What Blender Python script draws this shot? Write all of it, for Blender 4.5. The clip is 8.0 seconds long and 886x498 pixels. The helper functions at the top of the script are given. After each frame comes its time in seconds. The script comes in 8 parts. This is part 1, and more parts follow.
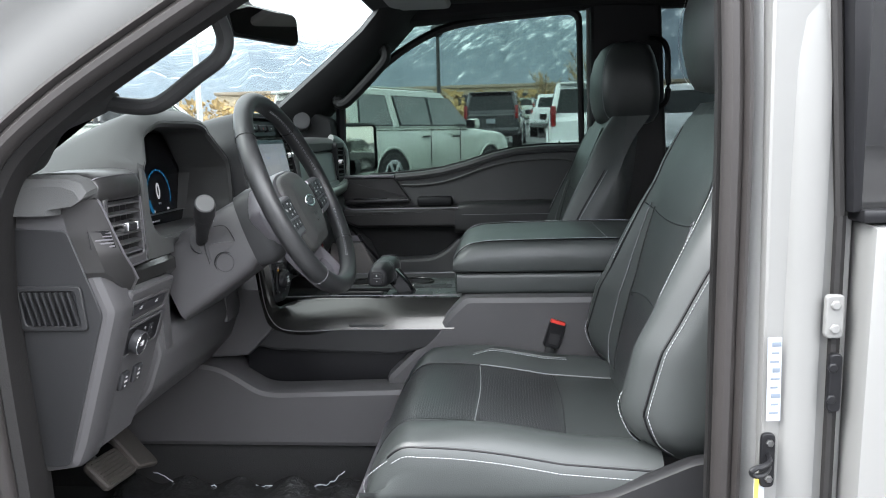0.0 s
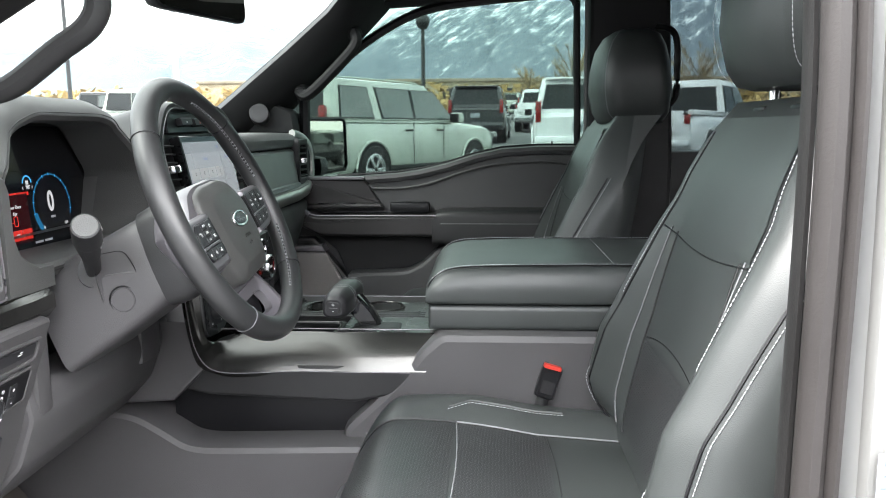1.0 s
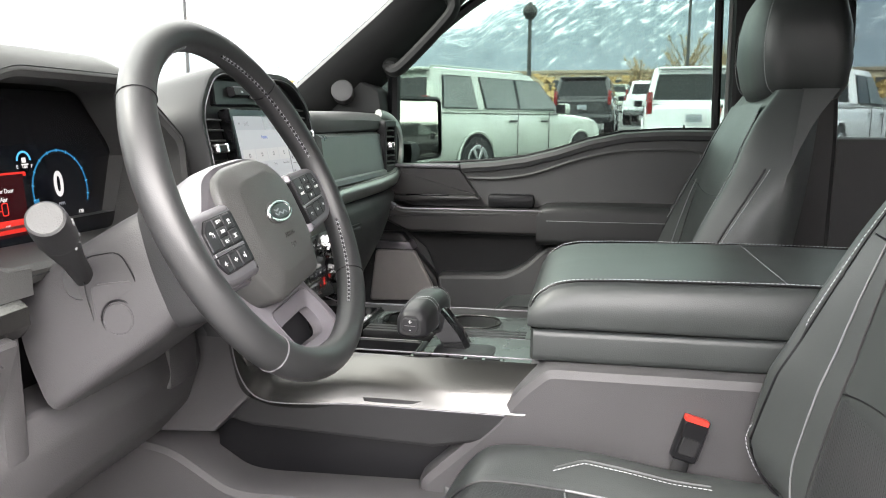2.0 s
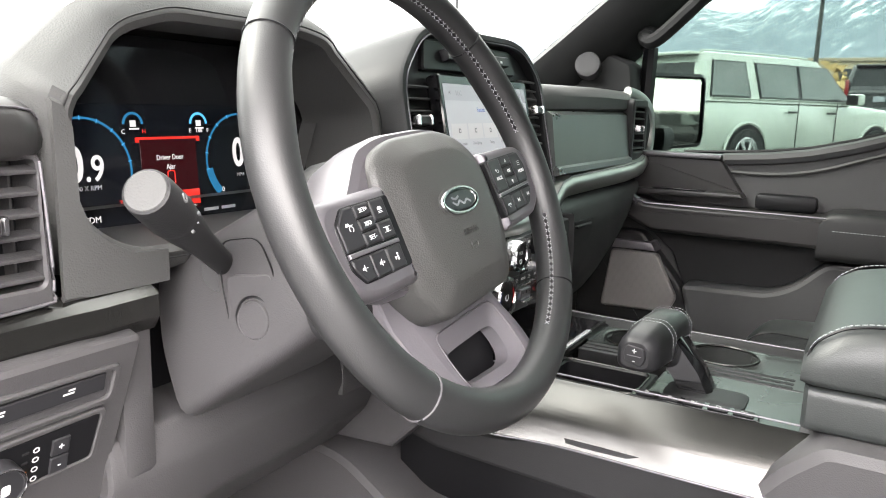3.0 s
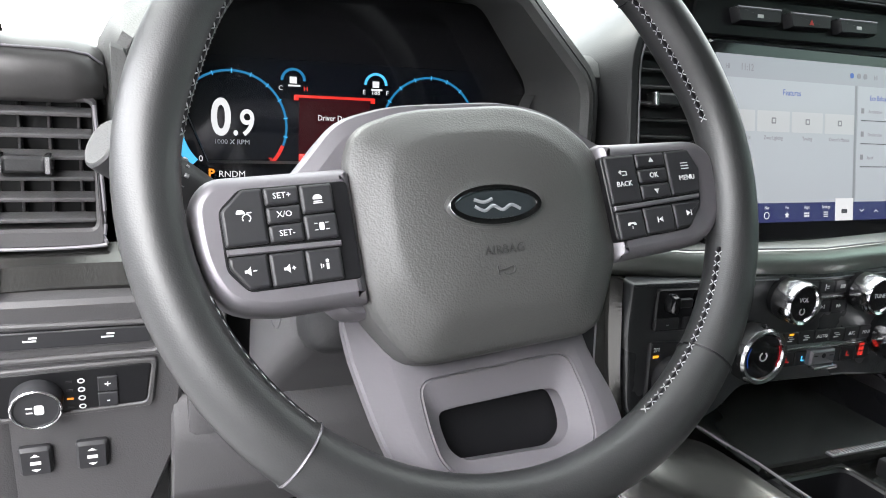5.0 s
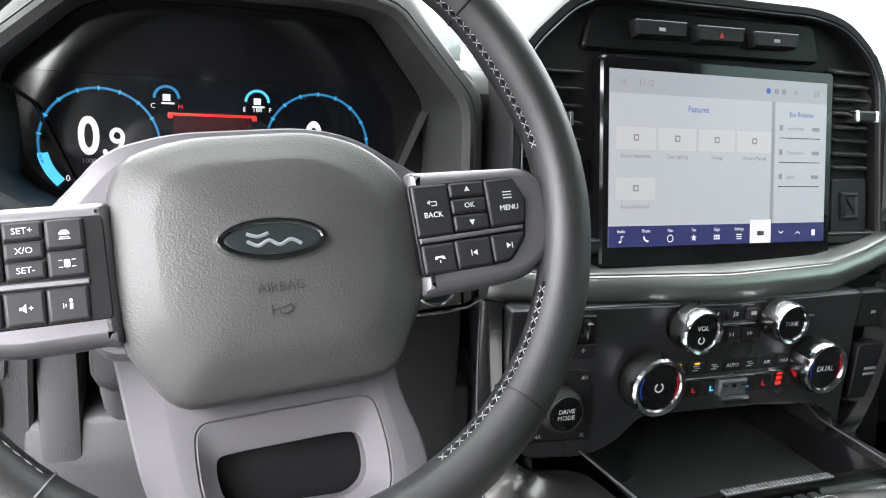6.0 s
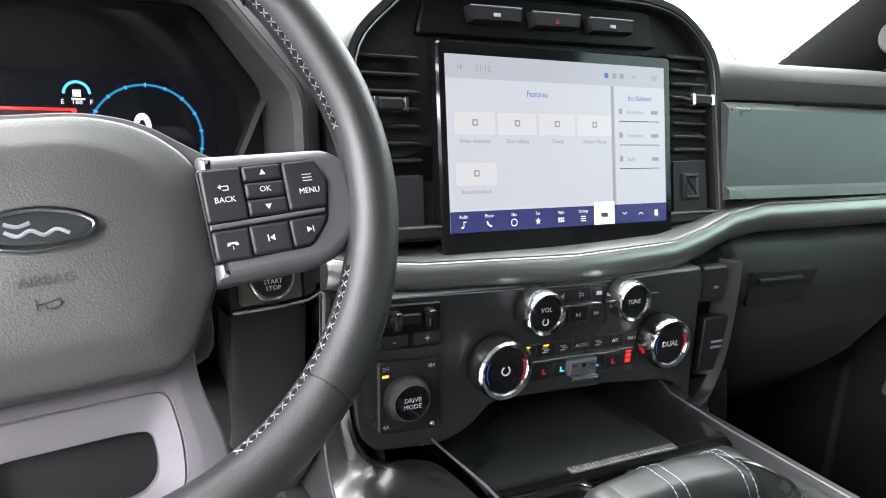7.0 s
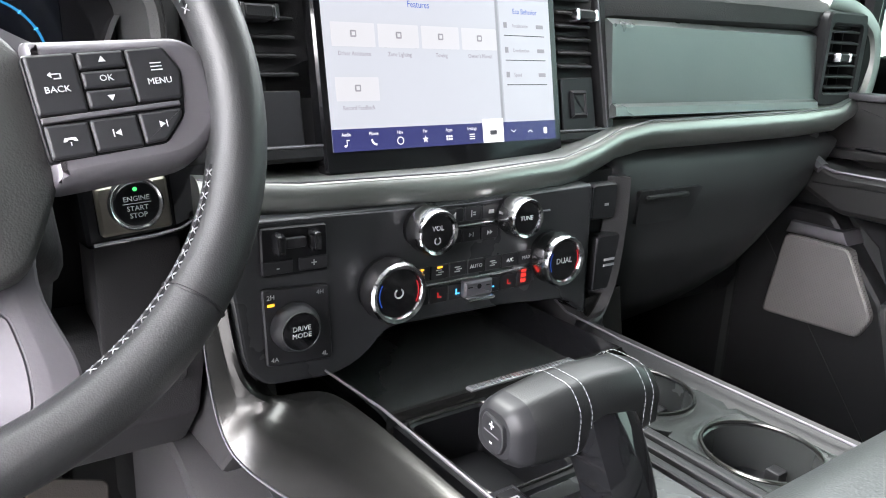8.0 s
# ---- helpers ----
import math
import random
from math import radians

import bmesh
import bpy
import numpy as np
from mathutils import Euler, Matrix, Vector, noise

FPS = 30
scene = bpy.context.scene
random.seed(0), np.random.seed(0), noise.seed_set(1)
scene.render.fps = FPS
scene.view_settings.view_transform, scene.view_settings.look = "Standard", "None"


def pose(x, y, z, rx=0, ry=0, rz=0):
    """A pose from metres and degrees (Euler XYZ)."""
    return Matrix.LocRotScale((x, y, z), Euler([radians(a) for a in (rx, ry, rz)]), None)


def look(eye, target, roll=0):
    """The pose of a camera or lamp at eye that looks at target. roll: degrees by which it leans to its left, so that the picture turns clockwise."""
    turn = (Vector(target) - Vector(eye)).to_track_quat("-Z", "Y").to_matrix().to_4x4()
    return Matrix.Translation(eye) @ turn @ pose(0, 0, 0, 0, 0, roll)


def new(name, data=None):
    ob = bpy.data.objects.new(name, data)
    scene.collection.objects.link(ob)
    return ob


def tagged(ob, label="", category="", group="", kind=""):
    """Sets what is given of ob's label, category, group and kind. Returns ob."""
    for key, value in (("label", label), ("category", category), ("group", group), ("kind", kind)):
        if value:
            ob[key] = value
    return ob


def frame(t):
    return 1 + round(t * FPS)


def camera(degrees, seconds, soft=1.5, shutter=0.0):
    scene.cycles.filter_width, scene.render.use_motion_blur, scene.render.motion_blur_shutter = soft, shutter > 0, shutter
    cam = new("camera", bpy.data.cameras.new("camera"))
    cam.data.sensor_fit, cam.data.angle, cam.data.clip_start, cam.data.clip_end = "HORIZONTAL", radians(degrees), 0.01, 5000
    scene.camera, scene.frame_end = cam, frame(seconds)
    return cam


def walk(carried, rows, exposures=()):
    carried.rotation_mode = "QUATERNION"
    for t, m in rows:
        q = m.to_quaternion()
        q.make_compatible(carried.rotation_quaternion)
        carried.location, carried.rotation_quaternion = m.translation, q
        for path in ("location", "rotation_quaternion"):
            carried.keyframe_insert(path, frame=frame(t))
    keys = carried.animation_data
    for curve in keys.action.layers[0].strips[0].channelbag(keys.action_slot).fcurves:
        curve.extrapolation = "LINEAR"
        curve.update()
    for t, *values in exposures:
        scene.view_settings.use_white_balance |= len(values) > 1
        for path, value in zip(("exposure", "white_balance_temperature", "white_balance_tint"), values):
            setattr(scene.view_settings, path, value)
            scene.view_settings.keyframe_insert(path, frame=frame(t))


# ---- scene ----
cam = camera(61.4, 8.0, soft=1.0)
PATH = [
    (0, (-0.079, 0.085, 1.423), (-0.239, 2.056, 1.125), -1.4),
    (0.5, (-0.08, 0.239, 1.434), (-0.198, 2.212, 1.128), -1.1),
    (1, (-0.082, 0.365, 1.435), (-0.195, 2.337, 1.119), -0.3),
    (1.2, (-0.079, 0.416, 1.426), (-0.213, 2.387, 1.116), -0.1),
    (2.3, (-0.124, 0.71, 1.405), (-0.655, 2.605, 1.049), 0.6),
    (2.5, (-0.132, 0.744, 1.402), (-0.781, 2.6, 1.034), 1.2),
    (3, (-0.139, 0.842, 1.39), (-1.126, 2.54, 1.012), 1.6),
    (3.5, (-0.117, 0.949, 1.381), (-1.424, 2.407, 0.973), 2.4),
    (4, (-0.087, 1.025, 1.384), (-1.637, 2.212, 0.948), 3.2),
    (4.2, (-0.079, 1.051, 1.384), (-1.699, 2.135, 0.935), 3.6),
    (5.3, (-0.061, 1.177, 1.4), (-1.865, 1.878, 0.897), 4.2),
    (5.5, (-0.058, 1.203, 1.405), (-1.869, 1.884, 0.898), 4.2),
    (6, (-0.045, 1.265, 1.412), (-1.853, 1.965, 0.923), 4.1),
    (6.5, (-0.037, 1.303, 1.412), (-1.81, 2.099, 0.943), 3.9),
    (7, (-0.027, 1.325, 1.404), (-1.746, 2.23, 0.932), 3.4),
    (7.2, (-0.025, 1.331, 1.398), (-1.718, 2.281, 0.921), 3.1),
    (7.5, (-0.027, 1.339, 1.386), (-1.676, 2.354, 0.884), 2.9),
    (8, (-0.036, 1.345, 1.363), (-1.596, 2.467, 0.809), 2.5),
]
walk(cam, [(t, look(eye, target, roll)) for t, eye, target, roll in PATH], exposures=[(0.0, 3.44, 6250, 10), (1.0, 4.05, 6500, 10), (2.5, 4.66, 7000, 15), (4.0, 4.52, 6650, 12), (5.5, 4.60, 6500, 11), (8.0, 5.24, 6500, 15)])

# ---- light ----
SUN_EL, SUN_AZ = 50.0, 120.0
world = bpy.data.worlds.new("world")
scene.world = world
world.use_nodes = True
wn, wl = world.node_tree.nodes, world.node_tree.links
bg = wn["Background"]
sky = wn.new("ShaderNodeTexSky")
sky.sky_type, sky.sun_disc = "NISHITA", False
sky.sun_elevation, sky.sun_rotation = radians(SUN_EL), radians(SUN_AZ)
sky_level = wn.new("ShaderNodeVectorMath")
sky_level.operation = "SCALE"
sky_level.inputs["Scale"].default_value = 0.10
wl.new(sky.outputs[0], sky_level.inputs[0])
cloud_noise = wn.new("ShaderNodeTexNoise")
cloud_noise.inputs["Scale"].default_value, cloud_noise.inputs["Detail"].default_value = 2.2, 6.0
cloud_ramp = wn.new("ShaderNodeValToRGB")
cloud_ramp.color_ramp.elements[0].position, cloud_ramp.color_ramp.elements[0].color = 0.3, (0.55, 0.55, 0.55, 1)
cloud_ramp.color_ramp.elements[1].position, cloud_ramp.color_ramp.elements[1].color = 0.6, (0.95, 0.95, 0.95, 1)
wl.new(cloud_noise.outputs["Fac"], cloud_ramp.inputs["Fac"])
cover = wn.new("ShaderNodeMix")
cover.data_type = "RGBA"
wl.new(cloud_ramp.outputs["Color"], cover.inputs["Factor"])
wl.new(sky_level.outputs[0], cover.inputs["A"])
cover.inputs["B"].default_value = (1.0, 1.0, 0.99, 1)
wl.new(cover.outputs["Result"], bg.inputs["Color"])
bg.inputs["Strength"].default_value = 1.15

sun = new("sun", bpy.data.lights.new("sun", "SUN"))
sun.data.energy, sun.data.angle, sun.data.color = 0.7, radians(20), (1.0, 0.97, 0.93)
sun_dir = Vector((-math.cos(radians(32)) * math.cos(radians(SUN_EL)), -math.sin(radians(32)) * math.cos(radians(SUN_EL)), math.sin(radians(SUN_EL))))
sun.matrix_world = look(sun_dir * 50, (0, 0, 0))

# ---- building helpers ----
FR = {}


def basis(o, ex, ey):
    ex, ey = Vector(ex).normalized(), Vector(ey).normalized()
    ez = ex.cross(ey).normalized()
    ey = ez.cross(ex)
    m = Matrix((ex, ey, ez)).transposed().to_4x4()
    m.translation = o
    return m


def rear(x, y, z, lean=0.0):
    """A panel that faces the rear of the truck; lean: degrees by which its top leans forward."""
    a = radians(lean)
    return basis((x, y, z), (0, 1, 0), (-math.sin(a), 0, math.cos(a)))


def mesh_object(name, bm, material, smooth=38):
    bmesh.ops.recalc_face_normals(bm, faces=bm.faces[:])
    bm.normal_update()
    bm.edges.index_update()
    caps = {e.index for f in bm.faces if len(f.verts) > 4 for e in f.edges if len(e.link_faces) == 2 and e.calc_face_angle(0) > 0.12}
    me = bpy.data.meshes.new(name)
    bm.to_mesh(me)
    bm.free()
    me.shade_smooth()
    me.set_sharp_from_angle(angle=radians(smooth))
    for i in caps:
        me.edges[i].use_edge_sharp = True
    for m in material if isinstance(material, (list, tuple)) else [material]:
        me.materials.append(m)
    return new(name, me)


def thing(name, m, label, category, group=""):
    if not isinstance(m, Matrix):
        m = Matrix.Translation(m)
    ob = new(name)
    ob.empty_display_size = 0.05
    ob.matrix_world = m
    FR[ob] = m
    return tagged(ob, label, category, group)


def part(name, bm, material, parent, label="", local=False, smooth=38):
    """One mesh under a thing or a part; built in world places unless local."""
    if not local:
        bm.transform(FR[parent].inverted())
    ob = mesh_object(name, bm, material, smooth)
    ob.parent = parent
    FR[ob] = FR[parent]
    return tagged(ob, label)


def solid(name, bm, material, label, category, kind="structure", smooth=38):
    return tagged(mesh_object(name, bm, material, smooth), label, category, kind=kind)


def join(*bms):
    out = bmesh.new()
    for b in bms:
        me = bpy.data.meshes.new("tmp")
        b.to_mesh(me)
        b.free()
        out.from_mesh(me)
        bpy.data.meshes.remove(me)
    return out


def loft(rings, closed=True, cap0=True, cap1=True):
    bm = bmesh.new()
    vs = [[bm.verts.new(p) for p in ring] for ring in rings]
    n = len(vs[0])
    for a, b in zip(vs, vs[1:]):
        for i in range(n if closed else n - 1):
            j = (i + 1) % n
            bm.faces.new((a[i], a[j], b[j], b[i]))
    if closed and cap0:
        bm.faces.new(vs[0])
    if closed and cap1:
        bm.faces.new(vs[-1])
    return bm


def rpoly(pts, r, k=4):
    """The polygon with rounded corners; r: one radius or one for each corner."""
    out, n = [], len(pts)
    for i, p in enumerate(pts):
        p = Vector((p[0], p[1]))
        a, b = Vector(pts[i - 1][:2]) - p, Vector(pts[(i + 1) % n][:2]) - p
        d = min(r[i] if isinstance(r, (list, tuple)) else r, 0.48 * a.length, 0.48 * b.length)
        if d < 1e-5:
            out.append(tuple(p))
            continue
        s, e = p + a.normalized() * d, p + b.normalized() * d
        for j in range(k + 1):
            t = j / k
            q = s * (1 - t) ** 2 + p * 2 * t * (1 - t) + e * t * t
            out.append((q.x, q.y))
    return out


def rect(cx, cy, w, h):
    return [(cx - w / 2, cy - h / 2), (cx + w / 2, cy - h / 2), (cx + w / 2, cy + h / 2), (cx - w / 2, cy + h / 2)]


def oval(cx, cy, a, b, n=32):
    return [(cx + a * math.cos(2 * math.pi * i / n), cy + b * math.sin(2 * math.pi * i / n)) for i in range(n)]


def inset(poly, d):
    if abs(d) < 1e-9:
        return list(poly)
    area = sum(p[0] * q[1] - q[0] * p[1] for p, q in zip(poly, poly[1:] + poly[:1]))
    s, out, n = (1 if area > 0 else -1), [], len(poly)
    for i, p in enumerate(poly):
        p = Vector(p)
        e1, e2 = p - Vector(poly[i - 1]), Vector(poly[(i + 1) % n]) - p
        n1, n2 = Vector((-e1.y, e1.x)).normalized() * s, Vector((-e2.y, e2.x)).normalized() * s
        q = p + (n1 + n2) * (d / max(0.35, 1 + n1.dot(n2)))
        out.append((q.x, q.y))
    return out


def slab(poly, m, levels, cap0=True, cap1=True):
    """A plate: rings of the polygon, each drawn in by an inset, at heights above the plane m."""
    return loft([[m @ Vector((x, y, z)) for x, y in inset(poly, d)] for d, z in levels], True, cap0, cap1)


def plate(poly, m, z0, z1, b=0.001):
    return slab(poly, m, [(0, z0), (0, z1 - b), (b * 0.35, z1 - b * 0.3), (b, z1)])


def ring_plate(outer, inner, m, z0, z1, b=0.001):
    """A frame between two polygons of as many points."""
    return loft([[m @ Vector((x, y, z)) for x, y in p] for p, z in (
        (outer, z0), (outer, z1 - b), (inset(outer, b), z1), (inset(inner, -b), z1), (inner, z1 - b), (inner, z0), (outer, z0))], True, False, False)


IDENT = Matrix.Identity(4)
SIDE = basis((0, 0, 0), (1, 0, 0), (0, 0, 1))


def box(x0, x1, y0, y1, z0, z1, b=0.004, r=None):
    p = rpoly(rect((x0 + x1) / 2, (y0 + y1) / 2, x1 - x0, y1 - y0), r if r else b, 4 if r else 2)
    return slab(p, IDENT, [(b, z0), (b * 0.3, z0 + b * 0.3), (0, z0 + b), (0, z1 - b), (b * 0.3, z1 - b * 0.3), (b, z1)])


def profile(pts, y0, y1, b=0.004, r=0.0, k=4):
    """An (x, z) outline drawn along y."""
    p = rpoly(pts, r, k) if r else pts
    return slab(p, SIDE, [(b, -y1), (b * 0.3, -y1 + b * 0.3), (0, -y1 + b), (0, -y0 - b), (b * 0.3, -y0 - b * 0.3), (b, -y0)])


def smooth_path(pts, k=6, closed=False):
    p = [Vector(q) for q in pts]
    n, out = len(p), []
    for i in range(n if closed else n - 1):
        a, b, c, d = (p[(i - 1) % n], p[i], p[(i + 1) % n], p[(i + 2) % n]) if closed else (p[max(i - 1, 0)], p[i], p[i + 1], p[min(i + 2, n - 1)])
        for j in range(k):
            t = j / k
            out.append(0.5 * (2 * b + (c - a) * t + (2 * a - 5 * b + 4 * c - d) * t * t + (3 * b - a - 3 * c + d) * t ** 3))
    if not closed:
        out.append(p[-1])
    return out


def tube(path, r, seg=8, closed=False, flat=1.0, up=(0, 0, 1), taper=None):
    """A rod along a path. flat: its height over its width."""
    p = [Vector(q) for q in path]
    n, rings = len(p), []
    for i in range(n):
        t = (p[(i + 1) % n] - p[i - 1]) if closed else (p[min(i + 1, n - 1)] - p[max(i - 1, 0)])
        t.normalize()
        s = t.cross(Vector(up))
        if s.length < 1e-3:
            s = t.cross(Vector((0.3, 1, 0.1)))
        s.normalize()
        w = s.cross(t)
        q = r * (taper[i] if taper else 1)
        rings.append([p[i] + s * (q * math.cos(a)) + w * (q * flat * math.sin(a)) for a in (2 * math.pi * j / seg for j in range(seg))])
    if closed:
        rings.append(rings[0])
        bm = loft(rings, True, False, False)
        bmesh.ops.remove_doubles(bm, verts=bm.verts[:], dist=1e-6)
        return bm
    return loft(rings)


def walk_along(path, step):
    """Places and ways at even steps along a path."""
    p, out, left = [Vector(q) for q in path], [], 0.0
    for a, b in zip(p, p[1:]):
        d = b - a
        ln = d.length
        if ln < 1e-7:
            continue
        s = left
        while s < ln:
            out.append((a + d * (s / ln), d / ln))
            s += step
        left = s - ln
    return out


def stitches(path, step=0.006, ln=0.0042, r=0.0006, lift=(0, 0, 0)):
    """A seam of single thread stitches."""
    bm, up = bmesh.new(), Vector(lift)
    for c, d in walk_along(path, step):
        s = d.cross(Vector((0.21, 0.13, 1))).normalized() * r
        w = s.cross(d).normalized() * r
        ends = [[bm.verts.new(c + up + d * (e * ln / 2) + q * (0.6 if e else 1)) for q in (s, w, -s, -w)] for e in (-1, 0, 1)]
        for a, b in zip(ends, ends[1:]):
            for i in range(4):
                bm.faces.new((a[i], a[(i + 1) % 4], b[(i + 1) % 4], b[i]))
    return bm


def disc(m, r, levels, n=32):
    """A turned piece: levels of (radius share, height)."""
    return loft([[m @ Vector((r * k * math.cos(2 * math.pi * i / n), r * k * math.sin(2 * math.pi * i / n), z)) for i in range(n)] for k, z in levels])


def grid(f, nu, nv):
    return loft([[f(i / nu, j / nv) for j in range(nv + 1)] for i in range(nu + 1)], closed=False)


def thick(bm, t):
    bmesh.ops.recalc_face_normals(bm, faces=bm.faces[:])
    bmesh.ops.solidify(bm, geom=bm.faces[:] + bm.edges[:] + bm.verts[:], thickness=t)
    return bm


def letters(s, size, m, material, parent, name="lettering", depth=0.0002, squeeze=1.0, left=False, local=False, bold=0.0):
    """A word as flat raised letters, centred on the plane m."""
    cu = bpy.data.curves.new(name, "FONT")
    cu.body, cu.size, cu.align_x, cu.align_y, cu.extrude, cu.resolution_u, cu.offset = s, size, "LEFT" if left else "CENTER", "CENTER", depth, 6 if size > 0.02 else 2, bold
    tmp = bpy.data.objects.new(name, cu)
    me = bpy.data.meshes.new_from_object(tmp)
    bpy.data.objects.remove(tmp)
    bpy.data.curves.remove(cu)
    fm = m @ Matrix.Diagonal((squeeze, 1, 1, 1))
    if not local:
        fm = FR[parent].inverted() @ fm
    me.transform(fm)
    me.name = name
    me.materials.append(material)
    ob = new(name, me)
    ob.parent = parent
    FR[ob] = FR[parent]
    return ob


# ---- materials ----
def material(name, color, rough=0.5, metal=0.0, bump=0.0, scale=300.0, pattern="noise", var=0.12, coat=0.0, spec=0.5, stretch=None, wear=0.08, broad=6.0, turned=True):
    """A surface with a fine relief and a broad, uneven tone."""
    m = bpy.data.materials.new(name)
    m.use_nodes = True
    nt, b = m.node_tree, m.node_tree.nodes["Principled BSDF"]
    n, ln = nt.nodes, nt.links
    co = n.new("ShaderNodeTexCoord")
    src = co.outputs["Object"]
    if stretch:
        mp = n.new("ShaderNodeMapping")
        mp.inputs["Scale"].default_value = stretch
        ln.new(src, mp.inputs["Vector"])
        src = mp.outputs["Vector"]
    if pattern == "holes" and turned:
        turn = n.new("ShaderNodeMapping")
        turn.inputs["Rotation"].default_value = (0.62, 0.51, 0.35)
        ln.new(src, turn.inputs["Vector"])
        src = turn.outputs["Vector"]
    if pattern == "noise":
        fine = n.new("ShaderNodeTexNoise")
        fine.inputs["Detail"].default_value = 3
        out = fine.outputs["Fac"]
    else:
        fine = n.new("ShaderNodeTexVoronoi")
        fine.feature = "SMOOTH_F1" if pattern == "grain" else "F1"
        fine.inputs["Randomness"].default_value = 1.0 if pattern == "grain" else 0.0
        out = fine.outputs["Distance"]
    fine.inputs["Scale"].default_value = scale
    ln.new(src, fine.inputs["Vector"])
    wide = n.new("ShaderNodeTexNoise")
    wide.inputs["Scale"].default_value, wide.inputs["Detail"].default_value = broad, 5
    ln.new(co.outputs["Object"], wide.inputs["Vector"])
    tone = n.new("ShaderNodeMapRange")
    tone.inputs["From Min"].default_value, tone.inputs["From Max"].default_value = 0.3, 0.7
    tone.inputs["To Min"].default_value, tone.inputs["To Max"].default_value = 1 - var, 1 + var
    ln.new(wide.outputs["Fac"], tone.inputs["Value"])
    mul = n.new("ShaderNodeVectorMath")
    mul.operation = "SCALE"
    mul.inputs[0].default_value = color
    ln.new(tone.outputs["Result"], mul.inputs["Scale"])
    base = mul.outputs[0]
    if pattern == "holes":
        hole = n.new("ShaderNodeMapRange")
        hole.inputs["From Min"].default_value, hole.inputs["From Max"].default_value = 0.28, 0.40
        hole.inputs["To Min"].default_value, hole.inputs["To Max"].default_value = 0.3, 1.0
        ln.new(out, hole.inputs["Value"])
        dark = n.new("ShaderNodeVectorMath")
        dark.operation = "SCALE"
        ln.new(base, dark.inputs[0])
        ln.new(hole.outputs["Result"], dark.inputs["Scale"])
        base, out = dark.outputs[0], hole.outputs["Result"]
    ln.new(base, b.inputs["Base Color"])
    rg = n.new("ShaderNodeMapRange")
    rg.inputs["From Min"].default_value, rg.inputs["From Max"].default_value = 0.3, 0.7
    rg.inputs["To Min"].default_value, rg.inputs["To Max"].default_value = max(0.02, rough - wear), min(1, rough + wear)
    ln.new(wide.outputs["Fac"], rg.inputs["Value"])
    ln.new(rg.outputs["Result"], b.inputs["Roughness"])
    b.inputs["Metallic"].default_value = metal
    b.inputs["Specular IOR Level"].default_value = spec
    b.inputs["Coat Weight"].default_value = coat
    b.inputs["Coat Roughness"].default_value = 0.06
    if bump:
        bp = n.new("ShaderNodeBump")
        bp.inputs["Strength"].default_value, bp.inputs["Distance"].default_value = bump, 0.6 / scale
        ln.new(out, bp.inputs["Height"])
        ln.new(bp.outputs["Normal"], b.inputs["Normal"])
    return m


def glow(name, color, strength):
    m = bpy.data.materials.new(name)
    m.use_nodes = True
    b = m.node_tree.nodes["Principled BSDF"]
    b.inputs["Base Color"].default_value = (*[0.1 * q for q in color], 1)
    b.inputs["Emission Color"].default_value = (*color, 1)
    b.inputs["Emission Strength"].default_value = strength * 0.046
    b.inputs["Roughness"].default_value = 0.25
    return m


def pane(name, tint, gloss=0.06):
    """Thin glass: tinted, with a light gloss."""
    m = bpy.data.materials.new(name)
    m.use_nodes = True
    n, ln = m.node_tree.nodes, m.node_tree.links
    n.remove(n["Principled BSDF"])
    tr, gl, mix, fr, pw = n.new("ShaderNodeBsdfTransparent"), n.new("ShaderNodeBsdfGlossy"), n.new("ShaderNodeMixShader"), n.new("ShaderNodeLayerWeight"), n.new("ShaderNodeMath")
    tr.inputs["Color"].default_value = (*tint, 1)
    gl.inputs["Roughness"].default_value = 0.02
    pw.operation = "POWER"
    pw.inputs[1].default_value = 4.0
    lift = n.new("ShaderNodeMath")
    lift.operation, lift.inputs[1].default_value, lift.inputs[2].default_value = "MULTIPLY_ADD", 0.4, gloss
    ln.new(fr.outputs["Facing"], pw.inputs[0])
    ln.new(pw.outputs[0], lift.inputs[0])
    ln.new(lift.outputs[0], mix.inputs[0])
    ln.new(tr.outputs[0], mix.inputs[1])
    ln.new(gl.outputs[0], mix.inputs[2])
    ln.new(mix.outputs[0], n["Material Output"].inputs["Surface"])
    return m


LEATHER = material("black_leather", (0.0300, 0.0335, 0.0330), 0.42, bump=0.2, scale=900, pattern="grain", var=0.12, spec=0.42, wear=0.03)
PERF = material("perforated_leather", (0.018, 0.0195, 0.0205), 0.42, bump=0.7, scale=300, pattern="holes", var=0.12, spec=0.7, wear=0.03)
RIM = material("wheel_leather", (0.0155, 0.0158, 0.0165), 0.45, bump=0.18, scale=1300, pattern="grain", var=0.12, spec=0.65, wear=0.04)
HUB = material("hub_vinyl", (0.039, 0.039, 0.038), 0.50, bump=0.32, scale=1000, pattern="grain", var=0.1, spec=0.6)
PAD = material("dash_vinyl", (0.058, 0.0585, 0.058), 0.56, bump=0.35, scale=800, pattern="grain", var=0.1, spec=0.3, wear=0.04)
HARD = material("hard_plastic", (0.048, 0.0465, 0.0485), 0.50, bump=0.25, scale=900, pattern="grain", var=0.08, spec=0.35, wear=0.04)
BRONZE = material("satin_bronze", (0.20, 0.185, 0.155), 0.36, metal=0.8, var=0.06, bump=0.04, scale=500)
DLEATHER = material("door_leather", (0.0135, 0.0135, 0.014), 0.48, bump=0.2, scale=900, pattern="grain", var=0.1, spec=0.35, wear=0.03)
